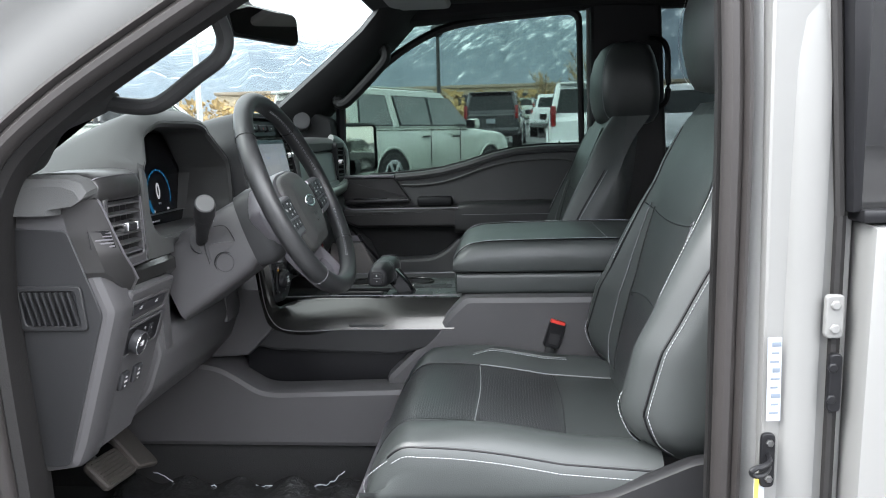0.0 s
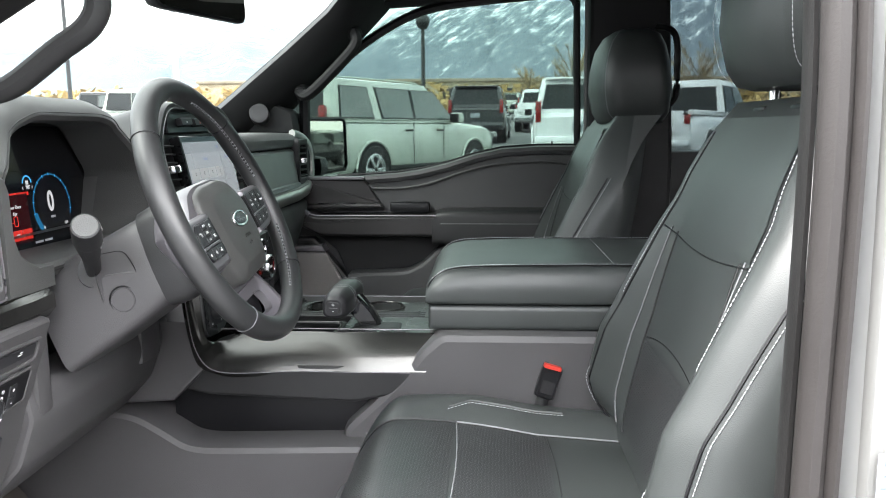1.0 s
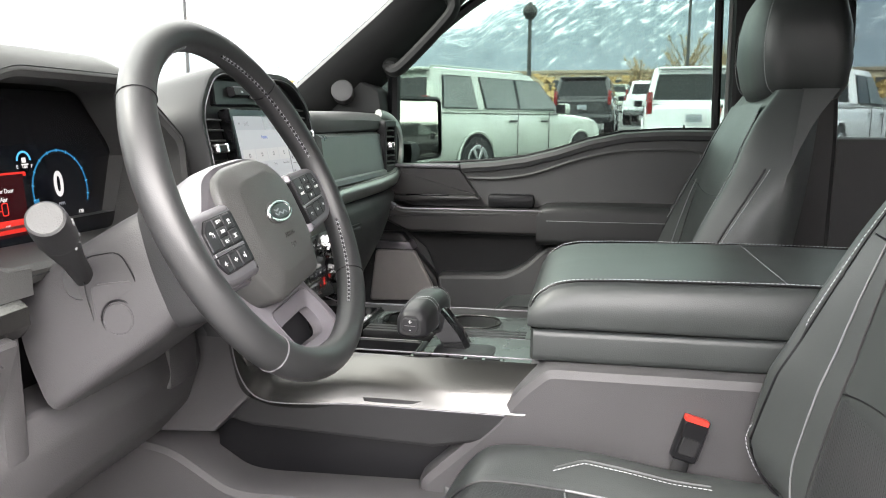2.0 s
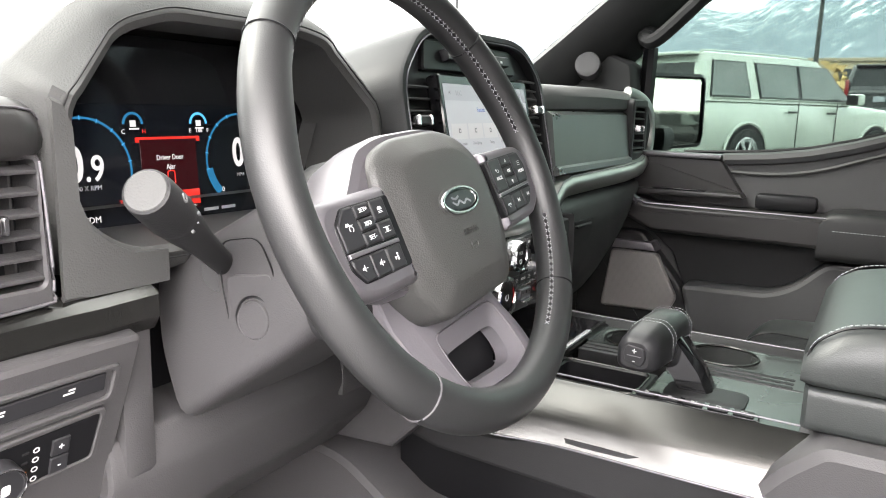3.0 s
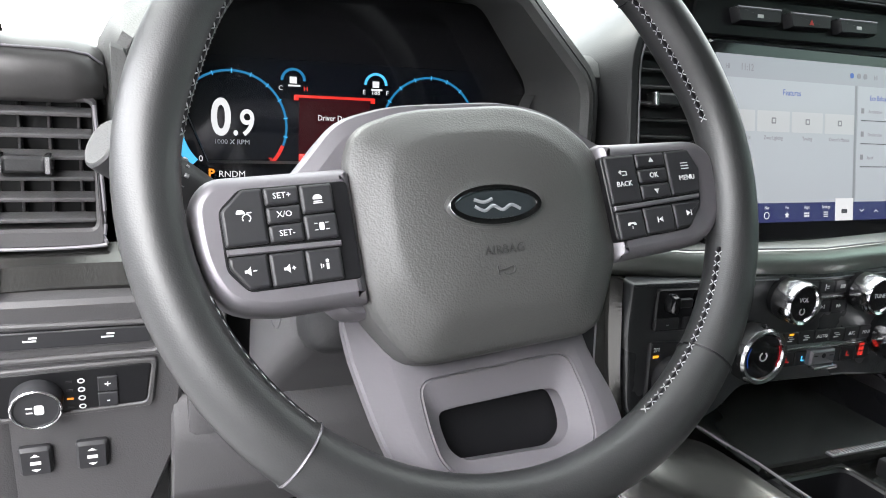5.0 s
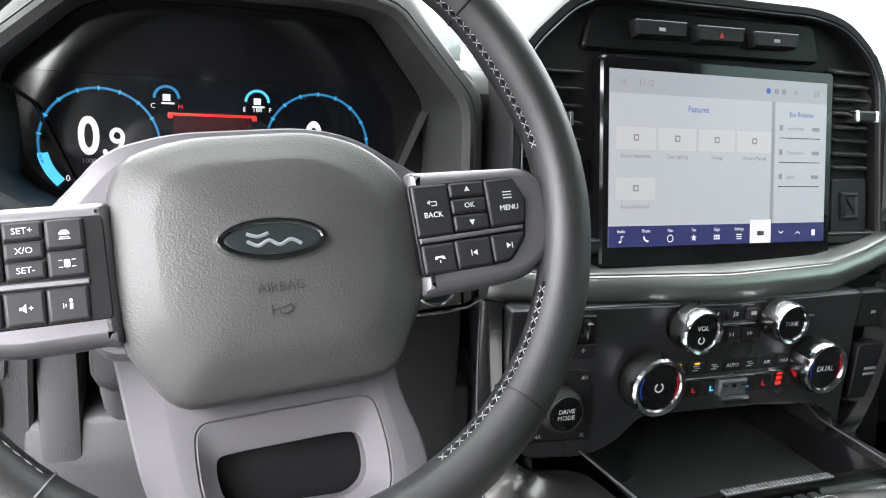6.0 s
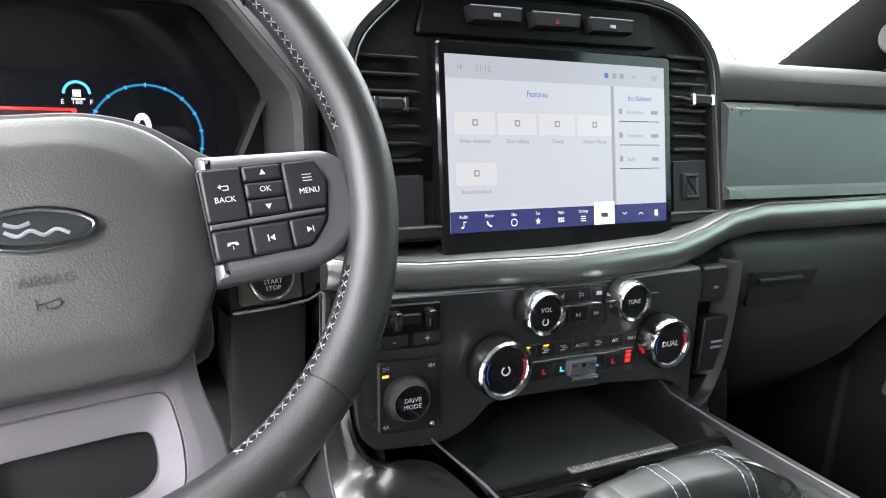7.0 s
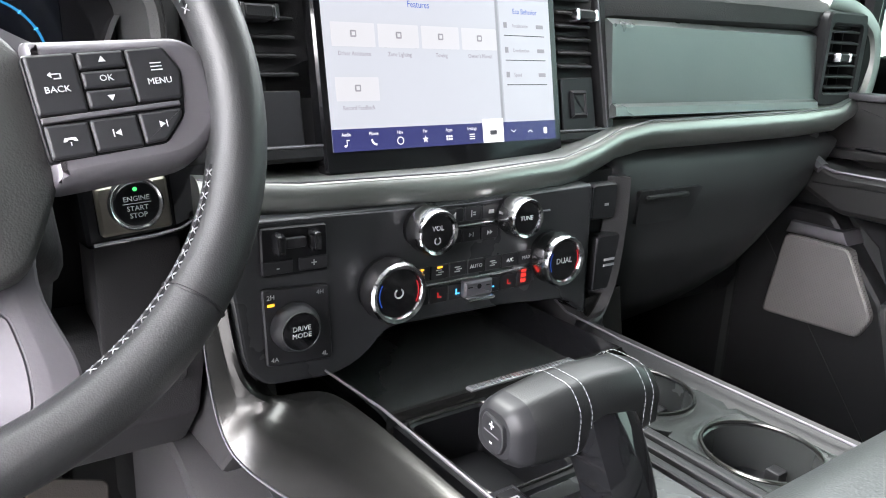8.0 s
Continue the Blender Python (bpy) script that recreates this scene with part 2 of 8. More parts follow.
DARK = material("dark_plastic", (0.0145, 0.0145, 0.0155), 0.48, bump=0.2, scale=900, pattern="grain", var=0.1, spec=0.3, wear=0.04)
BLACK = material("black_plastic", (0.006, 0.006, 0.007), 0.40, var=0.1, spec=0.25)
SPOKEM = material("spoke_grey", (0.100, 0.094, 0.104), 0.6, metal=0.12, var=0.06, bump=0.05, scale=500, spec=0.25)
GLOVEM = material("glove_box_plastic", (0.023, 0.0235, 0.0245), 0.5, bump=0.25, scale=900, pattern="grain", var=0.08, spec=0.35)
GLOSS = material("gloss_black", (0.008, 0.008, 0.009), 0.08, var=0.1, wear=0.03)
KEYP = material("button_black", (0.018, 0.018, 0.020), 0.45, var=0.08, spec=0.3)
SATIN = material("satin_grey_metal", (0.165, 0.157, 0.170), 0.46, metal=0.65, var=0.06, bump=0.05, scale=500)
DTRIM = material("dark_brushed_trim", (0.078, 0.077, 0.074), 0.24, metal=0.9, var=0.1, bump=0.08, scale=420, stretch=(0.06, 1, 1), wear=0.04)
BAND = material("dark_bronze_trim", (0.29, 0.295, 0.28), 0.36, metal=0.85, var=0.1, bump=0.02, wear=0.02, scale=420, stretch=(1, 0.06, 1))
CHROME = material("chrome", (0.82, 0.82, 0.83), 0.22, metal=1.0, var=0.04, wear=0.04)
WHITE = material("white_marking", (0.50, 0.50, 0.50), 0.5, var=0.03)
GREYM = material("grey_marking", (0.35, 0.35, 0.36), 0.5, var=0.03)
THREAD = material("grey_thread", (0.34, 0.35, 0.36), 0.7, var=0.1)
WTHREAD = material("wheel_thread", (0.27, 0.275, 0.28), 0.7, var=0.1)
PRINTM = material("stalk_print", (0.16, 0.16, 0.165), 0.5, var=0.03)
PAINT = material("white_paint", (0.135, 0.135, 0.131), 0.46, coat=0.12, var=0.02, wear=0.0)
SEALM = material("door_seal_rubber", (0.021, 0.0185, 0.018), 0.6, bump=0.2, scale=400, var=0.1, spec=0.3, wear=0.03)
RUBBER = material("seal_rubber", (0.0085, 0.0078, 0.0078), 0.65, bump=0.2, scale=400, var=0.12, spec=0.3)
CARPET = material("carpet", (0.0065, 0.0065, 0.007), 0.95, bump=0.8, scale=700, var=0.25)
CLOTH = material("headliner_cloth", (0.009, 0.009, 0.010), 0.9, bump=0.4, scale=1200, var=0.08)
RED = material("red_plastic", (0.40, 0.03, 0.02), 0.4, var=0.06)
STEEL = material("zinc_steel", (0.10, 0.10, 0.10), 0.35, metal=0.8, var=0.2)
MESHG = material("speaker_mesh", (0.21, 0.198, 0.194), 0.5, metal=0.3, bump=0.4, scale=420, pattern="holes", var=0.06, turned=False)
PEDAL = material("worn_rubber", (0.042, 0.037, 0.033), 0.7, bump=0.4, scale=500, var=0.2)
PAPER = material("paper_label", (0.24, 0.26, 0.29), 0.6, var=0.03)
PRINTG = material("print_grey", (0.10, 0.12, 0.15), 0.6)
YELLOW = material("yellow_label", (0.75, 0.55, 0.05), 0.6, var=0.05)
FILM = material("clear_plastic_film", (0.012, 0.012, 0.012), 0.14, bump=0.35, scale=60, var=0.3, spec=1.0)
MIRROR = material("mirror_glass", (0.62, 0.61, 0.57), 0.02, metal=1.0, var=0.01, wear=0.01)
GLASS = pane("window_glass", (0.262, 0.308, 0.292), 0.008)
DOORV = material("door_vinyl", (0.052, 0.052, 0.053), 0.52, bump=0.3, scale=800, pattern="grain", var=0.1, spec=0.35, wear=0.04)
PILLAR = material("pillar_plastic", (0.019, 0.019, 0.0195), 0.6, bump=0.2, scale=900, pattern="grain", var=0.08, spec=0.25)
KNOBM = material("faceted_chrome", (0.55, 0.55, 0.56), 0.16, metal=1.0, var=0.04, wear=0.03)
DMETAL = material("door_metal", (0.062, 0.060, 0.060), 0.36, metal=0.7, var=0.06, bump=0.05, scale=400)
SHIELD = pane("windshield_glass", (0.56, 0.58, 0.575), 0.02)
DISPLAY = material("display_black", (0.006, 0.007, 0.010), 0.08, var=0.05, wear=0.02)

# ---- truck cabin: floor, pillars, roof, glass ----
YC = 1.73  # the truck's centre line

solid("floor", box(-1.2, 1.5, 0.95, 2.52, 0.60, 0.70, 0.01), CARPET, "dark carpeted cabin floor of the pickup", "floor")
solid("wall_firewall", box(-1.24, -1.18, 0.95, 2.52, 0.60, 1.32, 0.01), CARPET, "dark firewall under the dashboard", "wall")
solid("wall_footwell_passenger", box(-1.2, -0.72, 2.44, 2.52, 0.60, 1.36, 0.01), DARK, "dark footwell side trim", "wall")
solid("wall_footwell_driver", box(-1.2, -0.74, 0.94, 1.0, 0.60, 1.34, 0.01), DARK, "dark footwell side trim by the pedals", "wall")
solid("wall_rear", box(1.5, 1.56, 0.95, 2.52, 0.60, 1.84, 0.01), CLOTH, "grey rear wall of the cabin", "wall")
solid("ceiling", box(-0.42, 1.5, 0.99, 2.47, 1.815, 1.86, 0.012), CLOTH, "dark grey cloth headliner of the cabin", "ceiling")
solid("roof", box(-0.40, 1.56, 1.0, 2.46, 1.862, 1.885, 0.01, 0.06), PAINT, "white painted roof panel of the pickup", "roof")
solid("sill", join(box(-0.95, 1.4, 0.86, 0.975, 0.45, 0.69, 0.015), box(-0.62, 0.13, 0.975, 1.03, 0.62, 0.685, 0.008)), PAINT, "white painted door sill", "sill")

# The seal runs round the open door's frame.
SEAL = smooth_path([(-0.690, 0.93, 0.74), (-0.712, 0.93, 1.00), (-0.722, 0.93, 1.27), (-0.694, 0.93, 1.385), (-0.612, 0.933, 1.466), (-0.430, 0.945, 1.580), (-0.20, 0.975, 1.715),
                    (-0.06, 0.99, 1.765), (0.10, 0.985, 1.765), (0.160, 0.965, 1.715), (0.171, 0.935, 1.50), (0.171, 0.930, 1.20), (0.168, 0.930, 0.85), (0.145, 0.93, 0.73), (0.08, 0.93, 0.70), (-0.58, 0.93, 0.70)], 8, True)
CENTRE = Vector((-0.25, 0.93, 1.20))


def frame_strip(offsets, rear_offsets=None):
    """A strip round the door opening: rows of (outward, sideways) from the seal; the rear edge may have rows of its own."""
    rings, n = [], len(SEAL)
    for i, p in enumerate(SEAL):
        t = (SEAL[(i + 1) % n] - SEAL[i - 1]).normalized()
        o = t.cross(Vector((0, 1, 0)))
        if o.dot(p - CENTRE) < 0:
            o = -o
        o.normalize()
        wide = 1.0 if p.x > 0.05 else 1.9
        rings.append([p + o * (a * (wide if a > 0.03 else 1)) + Vector((0, b, 0)) for a, b in ((rear_offsets or offsets) if p.x > 0.12 and 0.76 < p.z < 1.74 else offsets)])
    rings.append(rings[0])
    bm = loft(rings, False)
    bmesh.ops.remove_doubles(bm, verts=bm.verts[:], dist=1e-6)
    return bm


solid("trim_seal", join(tube(SEAL, 0.0115, 10, True, 1.2, (0, 1, 0)), frame_strip([(0.008, -0.004), (0.014, -0.015), (0.018, -0.014), (0.021, 0.004)])), SEALM,
      "dark brown-grey rubber door seal round the opening", "door seal")
solid("wall_door_frame", thick(frame_strip([(0.004, 0.03), (0.014, 0.012), (0.024, 0.004), (0.034, -0.002), (0.046, -0.004), (0.052, -0.010), (0.060, -0.022), (0.068, -0.026), (0.084, -0.028), (0.094, -0.024), (0.103, 0.01)]), 0.003), PAINT,
      "white painted steel frame of the open driver's door", "door frame")
solid("trim_inner", thick(frame_strip([(-0.006, 0.012), (-0.013, 0.020), (-0.012, 0.05), (0.004, 0.09), (0.03, 0.12)], [(-0.009, 0.010), (-0.010, 0.018), (0.000, 0.05), (0.016, 0.09), (0.035, 0.12)]), 0.004), RUBBER,
      "dark plastic inner trim round the driver's door opening", "pillar trim")

solid("wall_pillar_driver", profile([(0.215, 0.55), (0.296, 0.55), (0.296, 1.33), (0.262, 1.80), (0.20, 1.80)], 0.912, 0.97, 0.004), PAINT, "white painted pillar between the doors", "pillar")

# rear door beside the open one
rear_door = thing("rear_door", (0.7, 0.87, 0.9), "closed white rear door of the pickup with tinted window", "car door")
part("door_skin", profile([(0.292, 0.55), (1.30, 0.55), (1.30, 1.322), (0.300, 1.322)], 0.872, 0.96, 0.012), PAINT, rear_door)
part("window_frame", join(profile([(0.283, 1.335), (0.292, 1.335), (0.292, 1.78), (0.262, 1.78)], 0.885, 0.96, 0.002), box(0.29, 1.3, 0.876, 0.93, 1.324, 1.338, 0.003)), BLACK, rear_door)
part("pane", profile([(0.294, 1.338), (1.25, 1.338), (1.05, 1.76), (0.268, 1.76)], 0.895, 0.900, 0.0005), pane("privacy_glass", (0.10, 0.093, 0.093), 0.16), rear_door, "dark tinted glass")
part("seal", join(tube([(0.281, 0.905, 0.60), (0.279, 0.905, 1.33)], 0.0065, 8), tube([(0.279, 0.905, 1.33), (0.256, 0.915, 1.74)], 0.006, 8)), RUBBER, rear_door)

# the open driver's door, swung out beside the fender
DRM = basis((-0.80, 0.905, 0.0), (-0.42, -0.907, 0), (0, 0, 1))
driver_door = thing("driver_door", DRM @ Vector((0.4, 0.6, 0)), "wide open white driver's door with dark inner trim", "car door")
part("door_skin", slab(rpoly([(0.0, 0.55), (0.98, 0.55), (1.0, 1.10), (0.97, 1.33), (0.03, 1.30)], 0.03, 4), DRM, [(0.004, -0.10), (0, -0.095), (0, -0.045), (0.01, -0.03)]), PAINT, driver_door)
part("inner_trim", slab(rpoly([(0.03, 0.60), (0.95, 0.60), (0.97, 1.10), (0.94, 1.36), (0.03, 1.30)], 0.03, 4), DRM, [(0, -0.04), (0, 0.01), (0.012, 0.03)]), DOORV, driver_door, "dark vinyl inner trim")
part("armrest", slab(rpoly(rect(0.55, 1.15, 0.62, 0.075), 0.02, 4), DRM, [(0, 0.02), (0, 0.08), (0.01, 0.095)]), LEATHER, driver_door)
part("window_frame", ring_plate(rpoly([(0.03, 1.31), (0.97, 1.34), (0.93, 1.78), (0.48, 1.78)], 0.03, 4), rpoly([(0.10, 1.33), (0.93, 1.36), (0.90, 1.745), (0.50, 1.745)], 0.03, 4), DRM, -0.075, -0.035, 0.004), BLACK, driver_door)
part("pane", slab(rpoly([(0.08, 1.32), (0.94, 1.35), (0.91, 1.755), (0.49, 1.755)], 0.03, 4), DRM, [(0, -0.058), (0, -0.054)]), GLASS, driver_door)

# what is fixed to the pillar
label = thing("warning_label", (0.215, 0.90, 1.14), "pale paper warning label on the white pillar", "label")
LM = basis((0.2175, 0.9035, 1.149), (1, 0.06, 0.02), (0.03, 0, 1))
part("sheet", plate(rpoly(rect(0, 0, 0.0155, 0.096), 0.001), LM, 0, 0.0006, 0.0002), PAPER, label)
for i in range(9):
    part("print_bar", plate(rect(0.002 - 0.001 * (i % 3), 0.040 - 0.0098 * i, 0.010 - 0.002 * (i % 2), 0.0022 if i % 3 else 0.005), LM, 0.0005, 0.0009, 0.0001), PRINTG, label)
ylabel = thing("caution_label", (0.205, 0.91, 1.02), "small yellow and white caution label on the pillar", "label")
part("sheet", plate(rect(0, 0, 0.012, 0.05), basis((0.206, 0.9035, 1.012), (1, 0.06, 0), (0.02, 0, 1)), 0, 0.0006, 0.0002), PAPER, ylabel)
part("yellow_stripe", plate(rect(-0.003, 0.002, 0.005, 0.048), basis((0.206, 0.9035, 1.012), (1, 0.06, 0), (0.02, 0, 1)), 0.0005, 0.001, 0.0002), YELLOW, ylabel)
striker = thing("door_striker", (0.212, 0.90, 1.056), "black steel door striker loop bolted to the white pillar", "door striker")
SM = basis((0.213, 0.903, 1.056), (1, 0.05, 0), (0, 0, 1))
part("plate", plate(rpoly(rect(0, 0, 0.016, 0.064), 0.007), SM, 0, 0.004, 0.0015), BLACK, striker)
part("loop", tube(smooth_path([SM @ Vector(q) for q in ((0.001, 0.006, 0.0), (-0.004, 0.006, 0.018), (-0.014, 0.005, 0.028), (-0.024, 0.004, 0.031), (-0.029, 0.0, 0.032), (-0.024, -0.005, 0.031), (-0.014, -0.005, 0.027), (-0.004, -0.004, 0.016), (0.001, -0.004, 0.0))], 5), 0.0030, 8), BLACK, striker)
for s in (-1, 1):
    part("bolt", disc(SM @ Matrix.Translation((0.001, 0.021 * s, 0.004)), 0.0045, [(1, 0), (1, 0.002), (0.8, 0.003)], 6), STEEL, striker)
for z, h in ((1.222, 0.048), (1.148, 0.066)):
    HMx = basis((0.2745, 0.899, z), (1, 0, 0), (0, 0, 1))
    hinge = part("hinge", plate(rpoly(rect(0.004 if z < 1.2 else 0, 0, 0.014 if z < 1.2 else 0.02, h), 0.006), HMx, 0, 0.006, 0.002), PAINT if z > 1.2 else BLACK, rear_door, "painted hinge plate" if z > 1.2 else "black door check")
    for s in (-1, 1):
        part("bolt", disc(HMx @ Matrix.Translation((0, h * 0.27 * s, 0.006)), 0.0055, [(1, 0), (1, 0.002), (0.75, 0.003)], 6), BLACK if z < 1.2 else PAINT, hinge)

# windshield, passenger pillars and rails
solid("window_1", thick(grid(lambda u, v: Vector((-0.96 + 0.56 * u - 0.06 * (1 - (2 * v - 1) ** 2), 1.0 + 1.46 * v, 1.345 + 0.465 * u + 0.015 * (1 - (2 * v - 1) ** 2))), 12, 12), 0.004), SHIELD, "clear laminated windshield", "windshield")
cowl = profile([(-1.25, 1.30), (-0.93, 1.30), (-0.93, 1.345), (-0.98, 1.35), (-1.25, 1.32)], 0.95, 2.51, 0.004)
solid("trim_cowl", cowl, BLACK, "black cowl under the windshield", "cowl")
hood = thing("hood", (-1.6, YC, 1.2), "white painted hood of the pickup beyond the windshield", "hood")
part("panel", loft([[Vector((x, YC + w * s, z - 0.05 * s * s)) for s in (-1, -0.8, -0.5, -0.2, 0.2, 0.5, 0.8, 1)] + [Vector((x, YC + w * s, z - 0.3)) for s in (1, -1)] for x, w, z in ((-1.2, 0.80, 1.29), (-1.6, 0.82, 1.28), (-2.1, 0.80, 1.24), (-2.4, 0.76, 1.17))]), PAINT, hood)


def a_pillar(side):
    """side -1: driver; 1: passenger. The trim from the dashboard up to the roof."""
    rings = []
    for x, z, t, inn in ((-0.97, 1.335, 0.0, 0.555), (-0.86, 1.428, 0.2, 0.575), (-0.74, 1.528, 0.4, 0.590), (-0.60, 1.645, 0.6, 0.602), (-0.49, 1.737, 0.8, 0.598), (-0.44, 1.780, 0.9, 0.560), (-0.38, 1.84, 1.0, 0.480)):
        dx = 0.135 - 0.07 * t
        y0, y1 = YC + side * (0.665 - 0.03 * t), YC + side * (0.76 - 0.03 * t)
        yi = YC + side * inn
        rings.append([Vector(q) for q in ((x + 0.004, yi, z - 0.004), (x + 0.024, yi + side * 0.006, z - 0.014), (x + dx * 0.55, (yi + y0) / 2, z - 0.024), (x + dx * 0.8, y0 - side * 0.006, z - 0.026), (x + dx, y0 + side * 0.03, z - 0.027), (x + dx + 0.015, y1, z - 0.03), (x + dx * 0.5, y1 + side * 0.01, z), (x, y1, z + 0.012), (x - 0.01, yi + side * 0.04, z + 0.012))])
    return loft(rings)


solid("trim_pillar_passenger", a_pillar(1), PILLAR, "dark grey plastic trim of the passenger windshield pillar", "pillar trim", smooth=60)


def grab_handle(pts, r, label):
    g = thing("grab_handle", pts[0], label, "grab handle")
    part("bar", tube(smooth_path(pts, 6), r, 10, False, 1.25, (0, 1, 0)), PILLAR, g)
    for p, q in ((pts[0], pts[1]), (pts[-1], pts[-2])):
        p, q = Vector(p), Vector(q)
        part("foot", tube([p - (q - p) * 0.25, p + (q - p) * 0.5, p + (q - p) * 0.9], r * 1.25, 10, False, 1.3, (0, 1, 0), [1.25, 1.1, 0.9]), PILLAR, g)


grab_handle([(-0.632, 0.99, 1.478), (-0.604, 1.035, 1.481), (-0.575, 1.04, 1.474), (-0.538, 1.04, 1.4705), (-0.512, 1.04, 1.478), (-0.470, 1.04, 1.507), (-0.437, 1.04, 1.530), (-0.428, 1.038, 1.556), (-0.434, 1.01, 1.590), (-0.45, 0.98, 1.612)], 0.0108,
            "dark plastic grab handle on the driver's windshield pillar")
grab_handle([(-0.585, 2.43, 1.545), (-0.575, 2.385, 1.530), (-0.545, 2.37, 1.535), (-0.46, 2.36, 1.612), (-0.425, 2.36, 1.652), (-0.425, 2.38, 1.68), (-0.44, 2.42, 1.70)], 0.015,
            "dark plastic grab handle on the passenger windshield pillar")
solid("trim_pillar_driver", slab(rpoly([(-0.775, 1.360), (-0.690, 1.392), (-0.660, 1.440), (-0.590, 1.466), (-0.572, 1.492), (-0.612, 1.492), (-0.700, 1.428)], 0.014, 4), SIDE, [(0.008, -1.055), (0.002, -1.05), (0, -1.04), (0, -0.985)]), PILLAR, "dark plastic foot of the driver's windshield pillar trim", "pillar trim", smooth=60)
solid("trim_pillar_foot", slab(rpoly([(-0.754, 1.429), (-0.755, 1.505), (-0.705, 1.530), (-0.603, 1.485), (-0.595, 1.424)], 0.012, 4), SIDE, [(0, -2.46), (0, -2.392), (0.006, -2.385)]), PILLAR, "dark plastic foot of the passenger windshield pillar trim", "pillar trim", smooth=60)
tw = thing("tweeter", (-0.695, 2.385, 1.482), "round grey tweeter cover on the pillar trim", "speaker")
TM = basis((-0.684, 2.350, 1.480), (0.85, 0.25, 0.3), (-0.3, 0.1, 0.9))
part("cover", disc(TM, 0.026, [(1, -0.03), (1, 0.004), (0.94, 0.0065), (0.7, 0.0075)], 28), HARD, tw)

solid("trim_roof_rail", join(profile([(-0.40, 1.76), (0.20, 1.795), (1.45, 1.77), (1.45, 1.86), (-0.40, 1.86)], 2.40, 2.50, 0.02)), CLOTH, "dark roof rail over the passenger windows", "roof rail")
solid("trim_header", box(-0.46, -0.38, 1.02, 2.44, 1.79, 1.85, 0.015), CLOTH, "dark header trim above the windshield", "header")
solid("wall_pillar_passenger", join(profile([(0.198, 0.7), (0.420, 0.7), (0.420, 1.37), (0.397, 1.82), (0.188, 1.82)], 2.415, 2.50, 0.012)), DARK, "grey trim of the passenger door pillar", "pillar")
solid("trim_pillar_seal", join(tube([(0.192, 2.445, 1.30), (0.186, 2.445, 1.80)], 0.006, 8)), PAINT, "pale edge of the door frame behind the window", "pillar edge")
solid("wall_rear_door_passenger", profile([(0.28, 0.62), (1.5, 0.62), (1.5, 1.375), (0.28, 1.375)], 2.43, 2.50, 0.012), DARK, "dark trim panel of the passenger rear door", "door panel")
solid("wall_rear_corner", profile([(1.12, 1.375), (1.5, 1.375), (1.5, 1.82), (1.02, 1.82)], 2.43, 2.50, 0.012), CLOTH, "dark corner trim behind the rear window", "pillar")
solid("window_2", profile([(0.26, 1.37), (1.15, 1.37), (1.05, 1.80), (0.25, 1.80)], 2.470, 2.474, 0.0005), pane("rear_glass", (0.20, 0.225, 0.225), 0.01), "dark tinted rear passenger window", "window")
belt = thing("pillar_handle", (0.385, 2.38, 1.6), "black grab handle on the pillar behind the passenger headrest", "grab handle")
part("bar", tube(smooth_path([(0.365, 2.43, 1.700), (0.385, 2.368, 1.688), (0.404, 2.36, 1.660), (0.408, 2.36, 1.59), (0.407, 2.36, 1.520), (0.385, 2.368, 1.494), (0.365, 2.43, 1.490)], 5), 0.0085, 8), BLACK, belt)

# mirrors
rv = thing("rear_view_mirror", (-0.58, YC, 1.67), "black rear-view mirror hanging from the windshield", "mirror")
RVM = basis((-0.585, 1.715, 1.672), (0.33, 0.94, 0.0), (-0.12, 0.0, 1))
rvp = rpoly([(-0.118, -0.036), (0.118, -0.036), (0.125, 0.034), (-0.125, 0.036)], 0.02, 5)
part("case", slab(rvp, RVM, [(0.03, -0.035), (0.008, -0.028), (0, -0.01), (0, 0), (0.003, 0.002)]), BLACK, rv)
part("mirror_glass", slab(inset(rvp, 0.004), RVM, [(0, 0.0015), (0, 0.003), (0.001, 0.0034)]), MIRROR, rv, "dark mirror glass")
part("stem", tube([(-0.60, 1.73, 1.68), (-0.63, 1.73, 1.72), (-0.62, 1.73, 1.77)], 0.010, 8), BLACK, rv)
visor = thing("sun_visor", (-0.3, 2.1, 1.80), "pale grey folded sun visor under the headliner", "sun visor")
part("panel", box(-0.40, -0.22, 1.92, 2.34, 1.790, 1.812, 0.009, 0.03), material("visor_cloth", (0.28, 0.28, 0.28), 0.9), visor)

sm = thing("side_mirror", (-0.53, 2.60, 1.38), "black-cased passenger side mirror outside the window", "mirror")
SMM = basis((-0.562, 2.565, 1.393), (0.525, 0.85, 0), (-0.012, 0.007, 1))
smp = rpoly([(-0.078, -0.055), (-0.040, -0.088), (0.092, -0.080), (0.100, -0.06), (0.098, 0.070), (0.085, 0.082), (-0.088, 0.080), (-0.094, 0.07)], 0.018, 4)
part("case", slab(smp, SMM, [(0.045, -0.11), (0.015, -0.085), (0, -0.03), (0, 0.006), (0.007, 0.010), (0.010, 0.002)]), DARK, sm)
part("mirror_glass", slab(inset(smp, 0.011), SMM, [(0, 0.0), (0, 0.004), (0.001, 0.0044)]), MIRROR, sm, "bright mirror glass")
part("arm", box(-0.66, -0.55, 2.50, 2.60, 1.30, 1.36, 0.02), DARK, sm)
part("sail_panel", profile([(-0.72, 1.30), (-0.585, 1.30), (-0.585, 1.47), (-0.64, 1.47)], 2.46, 2.50, 0.008), BLACK, sm)

# ---- dashboard ----
dash = thing("dashboard", (-0.8, YC, 1.25), "dark grey soft-touch dashboard of a pickup truck", "dashboard")


